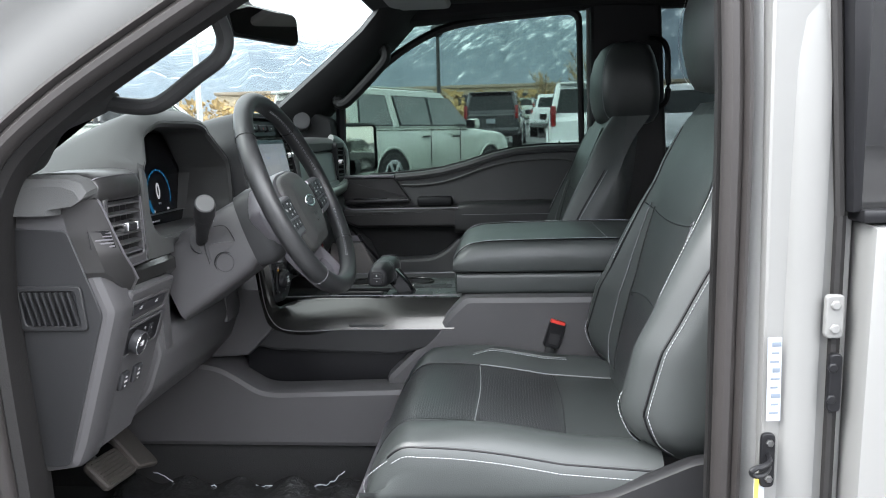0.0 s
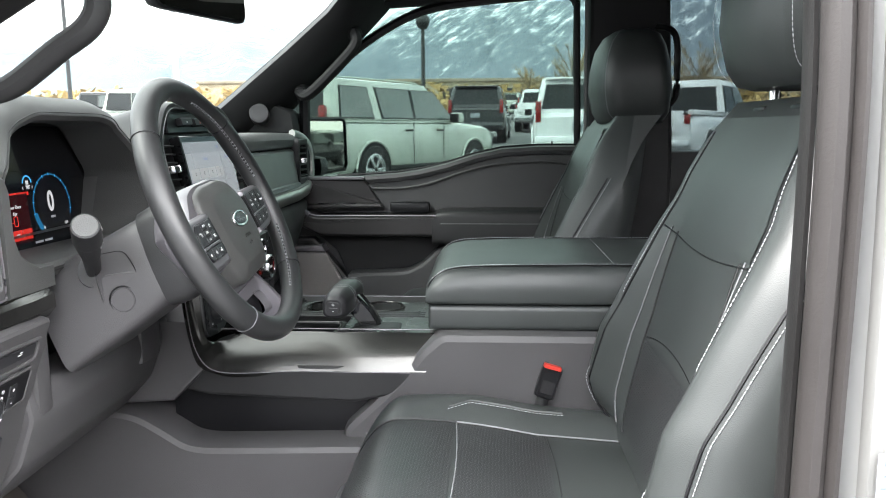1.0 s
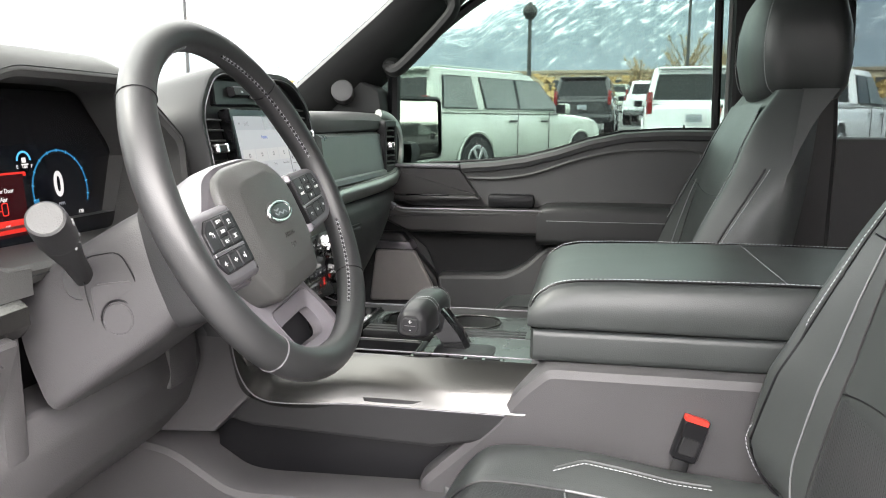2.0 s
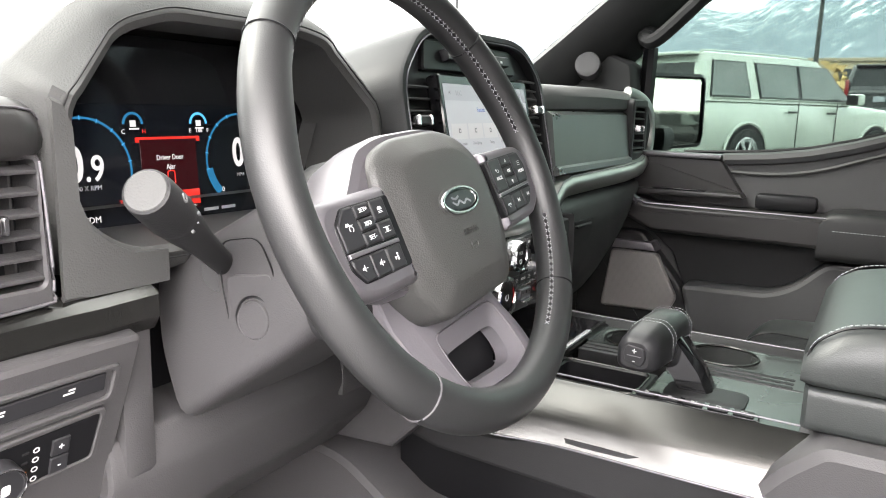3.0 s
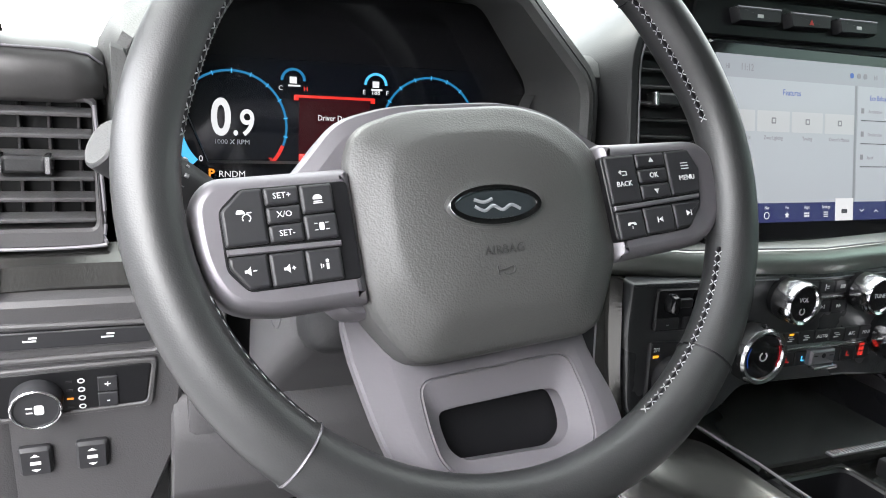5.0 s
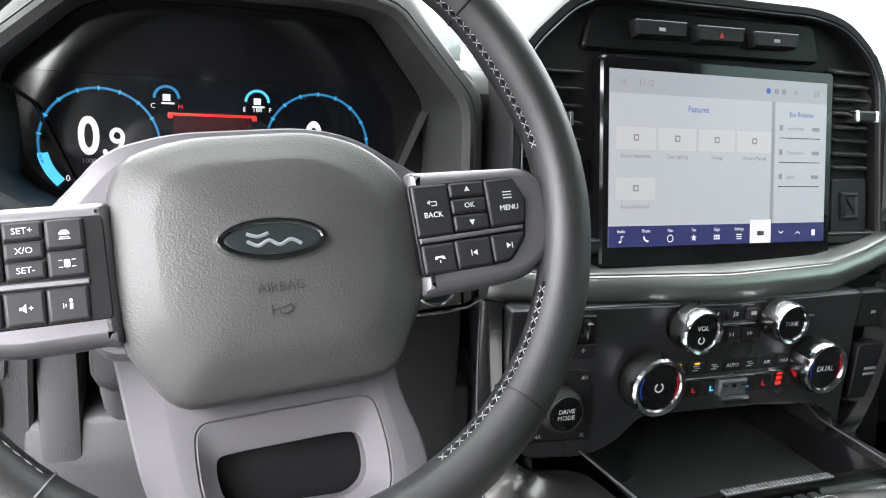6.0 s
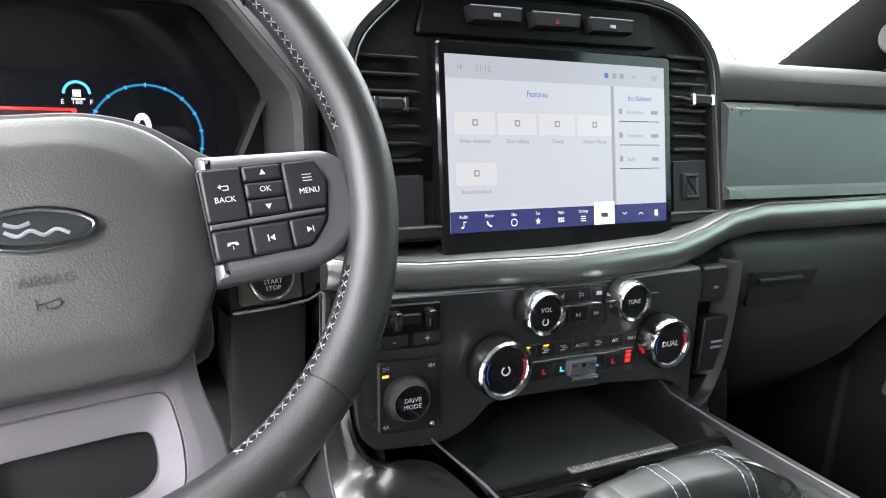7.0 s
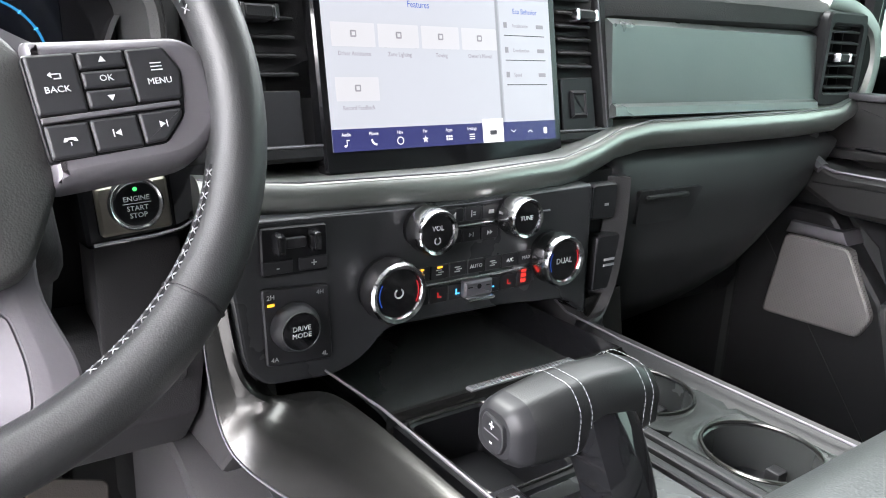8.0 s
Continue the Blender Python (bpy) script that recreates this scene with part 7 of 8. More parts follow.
        bol = 0.056 * max(0.0, min(1.0, (a - 0.48) / 0.34)) ** 1.3 * max(0.08, 1 - max(0.0, h - 0.32) / 0.45) * max(0.0, min(1.0, (h - 0.03) / 0.12)) ** 0.55
        x = 0.118 + 0.118 * h + 0.020 * math.sin(math.pi * h) * -1 + 0.018 * max(0, h - 0.8) * 5 * 0.6
        edge = (0.046 + 0.035 * h) * (max(0.0, a - 0.80) / 0.20) ** 2.2
        return P(x - bol + edge + d + (0.016 if ox >= 0 else 0.008) * min(1.0, h * 2.5), w * wid, 0.975 + 0.495 * h)

    wb = [-1.004 + 2.008 * i / 84 for i in range(85)]
    hs = [0.0, 0.015, 0.03, 0.08] + [0.12 + 0.04 * i for i in range(20)] + [0.92, 0.955, 0.98, 1.0]
    rings = []
    for h in hs:
        r = [back(h, w) for w in wb]
        th = 0.115 - 0.035 * h
        q = 0.02 * max(0.0, h - 0.9) * 10
        b0, b1 = back(h, 1.0), back(h, -1.0)
        zz = b0.z
        xr = P(0.130 + 0.118 * h, 0, 0).x
        rings.append([p + Vector((q * 0.6, 0, 0)) for p in r] + [Vector((xr + th * 0.55, b0.y, zz)), Vector((xr + th, b0.y - 0.03, zz)), Vector((xr + th, b1.y + 0.03, zz)), Vector((xr + th * 0.55, b1.y, zz))])
    part("backrest", loft(rings), LEATHER, st, "leather backrest with side bolsters", smooth=75)
    part("lower_back_insert", grid(lambda u, v: back(0.05 + 0.27 * u, -0.50 + 1.0 * v) + Vector((-0.0016, 0, 0.0004)), 8, 14), PERF, st, "perforated leather insert", smooth=75)
    part("upper_back_insert", grid(lambda u, v: back(0.335 + 0.30 * u, -0.50 + 1.0 * v) + Vector((-0.0014, 0, 0.0004)), 8, 14), LEATHER, st, "smooth leather middle panel", smooth=75)
    part("shoulder_panel", grid(lambda u, v: back(0.655 + 0.30 * u, -0.70 + 1.4 * v) + Vector((-0.0016, 0, 0.0004)), 8, 16), LEATHER, st, "smooth leather shoulder panel", smooth=75)
    def on_back(h, w, d):
        """A place d above the leather of the backrest."""
        n = (back(h + 0.01, w) - back(h - 0.01, w)).cross(back(h, w + 0.01) - back(h, w - 0.01)).normalized()
        return back(h, w) + n * (d if n.dot(Vector((-1, 2.0 * w, 0))) > 0 else -d)

    for h0, ww in ((0.328, 0.51), (0.645, 0.71)):
        part("back_cross_seam", tube([on_back(h0 + (0.03 * (1 - (2 * i / 20 - 1) ** 2) * (-1 if h0 > 0.5 else 1)), -ww + 2 * ww * i / 20, 0.0012) for i in range(21)], 0.0011, 5), BLACK, st)
    for s in (-1, 1):
        inner = lambda d, e=0.0: [on_back(0.04 + 0.60 * i / 40, s * (0.52 + e), d) for i in range(41)]
        outer = lambda d, e=0.0: [on_back(0.02 + 0.90 * i / 40, s * (0.83 - 0.09 * i / 40 + e), d) for i in range(41)]
        rim = lambda d, e=0.0: [on_back(0.02 + 0.72 * i / 40, s * (0.965 + e), d) for i in range(41)]
        part("back_long_seam", tube(inner(0.0008), 0.0012, 5), DARK, st)
        part("silver_piping", tube([on_back(0.05 + 0.60 * i / 40, s * 0.615, 0.0010) for i in range(41)], 0.0012, 5), PIPE, st, "silver piping")
        part("back_piping", tube(outer(0.0006, -0.016), 0.0018, 5), BLACK, st)
        part("back_stitching", stitches(outer(0.0014), 0.0056, 0.0042, 0.0007), THREAD, st, "white stitching")
        part("back_piping", tube(rim(0.0006, -0.012), 0.0018, 5), BLACK, st)
        part("back_stitching", stitches(rim(0.0014), 0.0056, 0.0042, 0.0007), THREAD, st)
    # head restraint
    hx, hz = (0.028, -0.026) if ox < 0 else (0.014, 0.004)

    def head_ring(z, hw, f, b):
        return [P(x + hx, y, z + hz) for x, y in rpoly([(f + 0.010, -hw), (f - 0.008, -hw * 0.55), (f - 0.012, 0.0), (f - 0.008, hw * 0.55), (f + 0.010, hw), (b, hw * 0.95), (b + 0.012, 0), (b, -hw * 0.95)], 0.05, 5)]
    part("head_restraint", loft([head_ring(1.478, 0.090, 0.245, 0.335), head_ring(1.484, 0.112, 0.230, 0.348), head_ring(1.505, 0.128, 0.220, 0.358), head_ring(1.555, 0.138, 0.210, 0.360), head_ring(1.605, 0.138, 0.212, 0.356), head_ring(1.648, 0.130, 0.222, 0.346), head_ring(1.674, 0.115, 0.238, 0.334), head_ring(1.686, 0.088, 0.258, 0.312), head_ring(1.690, 0.05, 0.272, 0.300)]), LEATHER, st, "padded leather head restraint", smooth=75)
    for s in (-1, 1):
        part("post", tube([P(0.285, s * 0.06, 1.42), P(0.285, s * 0.06, 1.50)], 0.007, 10), CHROME, st)
        hp = smooth_path([P(0.246, s * 0.104, 1.484), P(0.2225, s * 0.1195, 1.505), P(0.2125, s * 0.128, 1.555), P(0.2145, s * 0.128, 1.605), P(0.225, s * 0.120, 1.648), P(0.242, s * 0.104, 1.675)], 5)
        part("head_stitching", stitches([p + Vector((-0.001, s * 0.0035, 0)) for p in (q + Vector((hx, 0, hz)) for q in hp)], 0.0056, 0.0042, 0.0006), THREAD, st, "white stitching")
    for y in (oy - 0.06, oy + 0.06):
        part("guide", box(ox + 0.265, ox + 0.305, y - 0.02, y + 0.02, oz + 1.452, oz + 1.462, 0.003), BLACK, st)
    return st


seat("driver_seat", 0.0, 1.295, 0.0, "black leather driver's seat with perforated inserts and white stitching")
seat("passenger_seat", -0.065, 2.155, -0.008, "black leather passenger seat with white stitching beside the console")

# seat belt buckle
bk = thing("seat_belt_buckle", (0.02, 1.548, 0.98), "black seat belt buckle with a red release button", "seat belt buckle")
BKM = basis((0.020, 1.535, 1.028), (0.93, 0.12, -0.30), (-0.32, 0.0, 0.95))
part("body", slab(rpoly(rect(0, 0, 0.031, 0.050), 0.004, 3), BKM, [(0.002, -0.008), (0, -0.005), (0, 0.005), (0.002, 0.008)]), BLACK, bk)
part("release_button", slab(rpoly(rect(0, 0.0265, 0.029, 0.008), 0.002, 3), BKM, [(0.001, -0.0065), (0, -0.005), (0, 0.005), (0.001, 0.0065)]), RED, bk, "red release button")
part("press_field", slab(rpoly(rect(0, -0.006, 0.022, 0.022), 0.003, 3), BKM, [(0, 0.0075), (0.001, 0.0088)]), DARK, bk)
part("strap", tube([BKM @ Vector((0, -0.024, 0)), BKM @ Vector((0.004, -0.075, -0.004))], 0.010, 8, False, 0.4, (0, 1, 0)), DARK, bk)

# pedals and mats
for nm, cx, cy, w, h, lab in (("brake_pedal", -0.800, 1.325, 0.105, 0.062, "ribbed black brake pedal"), ("accelerator_pedal", -0.815, 1.425, 0.085, 0.110, "broad brown-grey accelerator pedal")):
    pd = thing(nm, (cx, cy, 0.80), lab, "pedal")
    PD = basis((cx, cy, 0.836), (0, 0.94, -0.34 if w < 0.1 else -0.1), (-0.72, 0, 0.70))
    part("pad", slab(rpoly(rect(0, 0, w, h), 0.012, 4), PD, [(0.003, -0.008), (0, -0.004), (0, 0.003), (0.003, 0.006)]), PEDAL, pd)
    for i in range(7 if w > 0.1 else 0):
        part("rib", slab(rpoly(rect(0, -h * 0.38 + h * 0.76 * i / 6, w * 0.82, 0.0035), 0.001, 2), PD, [(0, 0.005), (0.001, 0.0085)]), PEDAL, pd)
    part("arm", tube([PD @ Vector((0, 0, -0.006)), PD @ Vector((0.0, 0.10, -0.03)), PD @ Vector((0, 0.30, -0.02))], 0.010, 8), STEEL, pd)
mat = thing("floor_mat", (-0.55, 1.29, 0.66), "black floor mat under a crinkled clear plastic sheet", "floor mat")
part("rubber", box(-0.86, -0.26, 1.07, 1.505, 0.701, 0.712, 0.005, 0.03), RUBBER, mat)
part("plastic_film", grid(lambda u, v: Vector((-0.88 + 0.56 * u, 1.06 + 0.44 * v, 0.720 + 0.005 * noise.noise((u * 7, v * 5, 0.3)) - 0.007 * abs(noise.noise((u * 10 + v * 6, v * 9 - u * 5, 2.0))) + (0.022 * max(0.0, v - 0.86) / 0.14 * (0.6 + 0.4 * math.sin(u * 31))))), 90, 60), FILM, mat, "crinkled clear plastic", smooth=30)
# A pale crinkled tube paints the glints along the sheet's edge.
film_line = smooth_path([(x, 1.493, z) for x, z in ((-0.806, 0.754), (-0.775, 0.736), (-0.735, 0.722), (-0.632, 0.722), (-0.536, 0.722), (-0.452, 0.725), (-0.405, 0.754))], 14)
part("film_edge_glint", tube([p + Vector((0, 0.006 * noise.noise(p * 60), 0.006 * noise.noise(p * 85 + Vector((3, 1, 0))))) for p in film_line], 0.0016, 5, False, 1.0, (0, 0, 1), [0.5 + 0.9 * abs(noise.noise(p * 110)) for p in film_line]), material("film_glint_pale", (0.35, 0.36, 0.38), 0.2, spec=0.8), mat, "glints along the clear sheet's edge, painted as a pale crumpled line")

# ---- passenger door ----
pd = thing("passenger_door", (-0.2, 2.45, 0.9), "closed dark grey passenger door with armrest and metal trim", "car door")
sill_line = [(-0.66, 1.302), (-0.50, 1.304), (-0.417, 1.308), (-0.33, 1.314), (-0.26, 1.324), (-0.186, 1.342), (-0.11, 1.366), (-0.035, 1.382), (0.06, 1.388), (0.198, 1.388)]
part("panel", profile([(p[0], p[1]) for p in sill_line] + [(0.198, 0.66), (-0.74, 0.66), (-0.74, 1.15)], 2.440, 2.500, 0.008), DOORV, pd, "grained door panel", smooth=30)
part("sill_roll", tube([(x, 2.442, z - 0.010) for x, z in sill_line[2:]], 0.013, 8, False, 1.0), DOORV, pd, "soft rolled sill")
part("panel_crease", tube(smooth_path([(-0.40, 2.4385, 1.274), (-0.32, 2.4385, 1.274), (-0.24, 2.4385, 1.287), (-0.14, 2.4385, 1.320), (-0.05, 2.4385, 1.340), (0.06, 2.4385, 1.346), (0.125, 2.4385, 1.342), (0.142, 2.4385, 1.325), (0.145, 2.4385, 1.23)], 5), 0.004, 6), PAD, pd)
part("upper_trim", slab(rpoly([(-0.600, 1.228), (-0.372, 1.232), (-0.418, 1.298), (-0.600, 1.300)], 0.006, 3), SIDE, [(0, -2.446), (0, -2.427), (0.003, -2.424)]), DMETAL, pd, "brushed dark metal door trim")
part("trim_sill", box(-0.60, -0.418, 2.418, 2.46, 1.298, 1.308, 0.003), SATIN, pd)
part("shelf", profile([(-0.600, 1.232), (-0.372, 1.234), (-0.366, 1.226), (-0.600, 1.218)], 2.395, 2.446, 0.003), DMETAL, pd, "metal switch shelf")
part("switch_plate", box(-0.545, -0.44, 2.40, 2.43, 1.2335, 1.2365, 0.001), GLOSS, pd)
part("handle_trim", profile([(-0.575, 1.218), (-0.540, 1.206), (-0.212, 1.206), (-0.212, 1.148), (-0.53, 1.150), (-0.60, 1.185)], 2.352, 2.445, 0.008, 0.01, 3), DMETAL, pd, "satin metal armrest front")
part("trim_line", tube([(-0.578, 2.352, 1.216), (-0.54, 2.349, 1.207), (-0.214, 2.349, 1.207)], 0.0022, 6), SATIN, pd, "bright edge")
part("front_post", tube(smooth_path([(-0.605, 2.41, 1.285), (-0.598, 2.38, 1.255), (-0.585, 2.362, 1.225), (-0.56, 2.354, 1.208)], 4), 0.009, 8), SATIN, pd)
part("armrest", loft([[Vector((x, y, z)) for y, z in rpoly([(2.345, 1.128), (2.45, 1.128), (2.45, zt + 0.002), (2.352, zt)], 0.016, 4)] for x, zt in ((-0.225, 1.205), (-0.208, 1.216), (-0.17, 1.219), (0.0, 1.220), (0.19, 1.220))]), DLEATHER, pd, "padded leather armrest", smooth=50)
part("stitching", stitches([(x, 2.3445, 1.186) for x in (-0.20, 0.0, 0.19)], 0.0056, 0.0042, 0.0006), THREAD, pd)
part("pull_cup", box(-0.345, -0.235, 2.405, 2.436, 1.206, 1.238, 0.008), BLACK, pd)
part("lower_band", profile([(-0.56, 1.15), (0.19, 1.135), (0.19, 1.08), (-0.46, 1.00), (-0.50, 1.10)], 2.425, 2.446, 0.004), DARK, pd)
part("map_pocket", profile([(-0.468, 1.045), (-0.30, 1.050), (-0.255, 1.072), (-0.205, 1.122), (0.19, 1.128), (0.19, 0.78), (-0.39, 0.78)], 2.372, 2.446, 0.010, 0.02, 3), DOORV, pd, "door pocket")
part("lower_front", profile([(-0.70, 1.14), (-0.56, 1.14), (-0.47, 1.03), (-0.44, 0.94), (-0.42, 0.78), (-0.70, 0.78)], 2.405, 2.446, 0.008, 0.01, 3), DARK, pd)
part("speaker_grille", profile([(-0.622, 1.098), (-0.524, 1.098), (-0.476, 1.008), (-0.492, 0.974), (-0.640, 0.968)], 2.396, 2.444, 0.005, 0.01, 3), MESHG, pd, "perforated metal speaker grille")
part("grille_cap", profile([(-0.614, 1.119), (-0.536, 1.119), (-0.526, 1.101), (-0.620, 1.101)], 2.393, 2.444, 0.003), SATIN, pd, "satin cap strip")
part("window_edge", tube([(x, 2.466, z + 0.004) for x, z in sill_line[1:]], 0.004, 6), BLACK, pd)
part("pane", profile([(x, z - 0.02) for x, z in sill_line] + [(0.186, 1.80), (-0.40, 1.80), (-0.62, 1.53)], 2.472, 2.476, 0.0005), GLASS, pd, "green-tinted window glass")
part("frame", join(tube([(0.170, 2.458, 1.375), (0.160, 2.455, 1.770)], 0.010, 8), tube(smooth_path([(0.160, 2.455, 1.765), (0.145, 2.455, 1.785), (0.10, 2.453, 1.790), (-0.10, 2.45, 1.775), (-0.25, 2.448, 1.752), (-0.38, 2.447, 1.69), (-0.50, 2.448, 1.60), (-0.60, 2.45, 1.515)], 5), 0.012, 8), tube([(-0.585, 2.452, 1.52), (-0.59, 2.452, 1.30)], 0.016, 8)), BLACK, pd, "black window frame")
part("lock_pin", tube([(0.10, 2.452, 1.38), (0.10, 2.452, 1.402)], 0.0025, 6), BLACK, pd)

# ---- the car park outside ----
SLOPE, Z0 = 0.044, -0.23  # the ground climbs gently away from the truck


def gz(y):
    return Z0 + SLOPE * (y - 0.4)


ASPHALT = material("asphalt", (0.11, 0.11, 0.112), 0.9, bump=0.5, scale=60, var=0.3, broad=0.4)
SUVP = material("pale_silver_paint", (0.40, 0.435, 0.39), 0.28, coat=0.7, var=0.04, broad=1.0)
WPAINT = material("bright_white_paint", (0.72, 0.73, 0.74), 0.25, coat=0.7, var=0.03, broad=1.0)
BPAINT = material("black_paint", (0.014, 0.015, 0.018), 0.2, coat=0.8, var=0.1, broad=1.0)
TYRE = material("tyre_rubber", (0.018, 0.018, 0.019), 0.8, bump=0.3, scale=40, var=0.2)
ALLOY = material("alloy", (0.45, 0.46, 0.47), 0.3, metal=0.9, var=0.08)
CARGLASS = material("car_glass", (0.012, 0.014, 0.015), 0.08, spec=0.35, var=0.1)
PALEGLASS = material("pale_car_glass", (0.085, 0.10, 0.095), 0.06, spec=0.7, var=0.15, broad=2.0)
LAMPRED = material("tail_lamp", (0.20, 0.012, 0.012), 0.2, var=0.1)
TAN = material("tan_wall", (0.42, 0.35, 0.25), 0.9, var=0.08, broad=0.05)
POLE = material("dark_pole", (0.03, 0.03, 0.032), 0.5, var=0.1)
GPOLE = material("pale_pole", (0.55, 0.56, 0.57), 0.5, var=0.05)
BARK = material("bark", (0.20, 0.155, 0.11), 0.9, bump=0.5, scale=30, var=0.25)
TWIG = material("winter_twigs", (0.34, 0.25, 0.14), 0.9, var=0.3, broad=1.0)

solid("ground", grid(lambda u, v: Vector((-3000 + 6000 * u, -60 + 3060 * v, gz(-60 + 3060 * v))), 8, 16), ASPHALT, "grey asphalt car park", "ground", "structure")

# Unseen wall added to cut low sky light from the driver's side.
solid("wall_sky_block", box(-45, 45, -7.6, -7.0, -0.7, 3.7, 0.05), material("grey_plaster", (0.16, 0.16, 0.165), 0.9, var=0.1, broad=0.3), "plain grey unseen wall added on the driver's side to block low sky", "wall")


def vehicle(name, label, x, y, yaw, paint, kind="suv", glass=None, ln=5.3, wd=2.02, ht=1.92):
    """A parked vehicle, its front along its own +x, wheels on the ground."""
    glass = glass or CARGLASS
    m = pose(x, y, gz(y), 0, 0, yaw)
    c = thing(name, m, label, "car" if kind == "suv" else "pickup truck", "parked vehicles")
    h, w = ln / 2, wd / 2
    rear_top = 1.19 if kind == "suv" else 1.17

    def section(bx, wf, top, low, mid=0.0):
        """A cross-section: rocker, door, shoulder, top."""
        q = [(-0.90, low), (-0.97, low + 0.10), (-1.0, 0.72), (-0.995, 0.90), (-0.985, min(1.0, top - 0.12)), (-0.955, top - 0.05), (-0.90, top - 0.012), (-0.5, top + mid)]
        return [Vector((bx, w * wf * u, z)) for u, z in q + [(-u, z) for u, z in reversed(q)]]
    part("body", loft([section(-h, 0.90, rear_top - 0.12, 0.46), section(-h + 0.03, 0.955, rear_top - 0.05, 0.42), section(-h + 0.15, 0.985, rear_top, 0.38), section(-h + 0.8, 1.0, rear_top, 0.34), section(h - 2.2, 1.0, 1.19, 0.34), section(h - 1.36, 1.0, 1.185, 0.34), section(h - 1.1, 0.995, 1.17, 0.34, 0.02), section(h - 0.5, 0.98, 1.13, 0.34, 0.025), section(h - 0.22, 0.955, 1.08, 0.34, 0.02), section(h - 0.08, 0.92, 0.99, 0.36, 0.01), section(h, 0.86, 0.90, 0.42)]), paint, c, local=True, smooth=45)
    f0, r0 = h - (1.55 if kind == "suv" else 1.32), (-h + 0.10 if kind == "suv" else -0.62)
    f1, r1 = h - (2.35 if kind == "suv" else 2.05), (-h + 0.30 if kind == "suv" else -0.42)
    rings = []
    for t, z in ((0, 1.17), (0.06, 1.22), (0.5, 1.22 + (ht - 1.22) * 0.5), (0.86, ht - 0.08), (0.96, ht - 0.025), (1.0, ht)):
        ww = w - 0.05 - 0.17 * t - (0.10 if t > 0.97 else 0.0)
        a, b = r0 + (r1 - r0) * t + (0.12 if t > 0.97 else 0), f0 + (f1 - f0) * t - (0.15 if t > 0.97 else 0)
        rings.append([Vector((px, py, z)) for px, py in rpoly([(a, -ww), (b - 0.10, -ww), (b, -ww * 0.6), (b, ww * 0.6), (b - 0.10, ww), (a, ww)], 0.10, 3)])
    part("cabin", loft(rings), paint, c, local=True, smooth=50)

    def pane_side(name2, a0, a1, s, mat=None, rake0=0.0, rake1=0.0):
        q = []
        for a, t, rk in ((a0, 0.10, 0), (a1, 0.10, 0), (a1, 0.80, rake1), (a0, 0.80, rake0)):
            z = 1.22 + (ht - 1.22) * (t - 0.06) / 0.94
            ww = w - 0.05 - 0.17 * t + 0.006
            q.append((a + rk, s * ww, z))
        e = Vector((0, s * 0.015, 0.004))
        mid = sum((Vector(p) for p in q), Vector()) / 4
        pane2 = part(name2, loft([[Vector(p) for p in q], [Vector(p) + e for p in q]]), mat or glass, c, local=True)
        part("window_surround", loft([[mid + (Vector(p) - mid) * k + e * f for p in q] for k, f in ((1.07, 0.0), (1.07, 0.6), (1.03, 0.75))]), BLACK, pane2, local=True)
    for s in (-1, 1):
        if kind == "suv":
            pane_side("side_window", r0 + 0.26, r0 + 1.08, s, None, 0.12, -0.04)
            pane_side("side_window", r0 + 1.34, r0 + 2.22, s, None, -0.05, 0.0)
            pane_side("side_window", r0 + 2.30, f0 - 0.18, s, PALEGLASS, 0.0, -0.52)
            zl, zh = 1.235, 1.22 + (ht - 1.22) * 0.79
            part("door_pillar", loft([[Vector((a, s * (w - 0.05 - 0.17 * (z - 1.22) / (ht - 1.22) - 0.005 + e), z)) for a, z in ((r0 + 2.18, zl), (r0 + 2.34, zl), (r0 + 2.34, zh), (r0 + 2.18, zh))] for e in (0, 0.014)]), BLACK, c, local=True)
        else:
            pane_side("side_window", r0 + 0.18, r0 + 0.92, s, None, 0.08, 0.0)
            pane_side("side_window", r0 + 1.0, f0 - 0.18, s, PALEGLASS, 0.0, -0.52)
        for a in ((r0 + 2.02, r0 + 3.0) if kind == "suv" else (r0 + 0.8, r0 + 1.75)):
            part("door_handle", box(a - 0.11, a + 0.11, s * (w + 0.012) - 0.02, s * (w + 0.012) + 0.02, 1.03, 1.06, 0.01), DARK, c, local=True)
            part("door_gap", box(a + 0.132, a + 0.138, s * w - 0.012, s * w + 0.001, 0.45, 1.2, 0.001), DARK, c, local=True)
        mir = part("door_mirror", box(f0 - 0.40, f0 - 0.22, s * (w + 0.14) - 0.11, s * (w + 0.14) + 0.11, 1.17, 1.36, 0.05), paint, c, local=True)
        part("mirror_glass", box(f0 - 0.412, f0 - 0.40, s * (w + 0.14) - 0.09, s * (w + 0.14) + 0.09, 1.19, 1.34, 0.004), BLACK, mir, local=True)
        for a in (-h + 1.12, h - 0.98):
            wm = basis((a, s * (w - 0.02), 0.40), (1, 0, 0), (0, 0, 1)) if s < 0 else basis((a, s * (w - 0.02), 0.40), (-1, 0, 0), (0, 0, 1))
            part("arch_lip", tube([wm @ Vector((0.475 * math.cos(q), 0.475 * math.sin(q), 0.022)) for q in (radians(-28 + 236 * n / 28) for n in range(29))], 0.028, 6), paint, c, local=True)
            part("wheel_arch", disc(wm, 0.46, [(1, -0.3), (1, 0.022), (0.97, 0.028)], 32), BLACK, c, local=True)
            wh = part("wheel", disc(wm, 0.40, [(0.9, -0.22), (1, -0.18), (1, 0.02), (0.94, 0.045), (0.70, 0.045), (0.68, 0.02)], 36), TYRE, c, local=True)
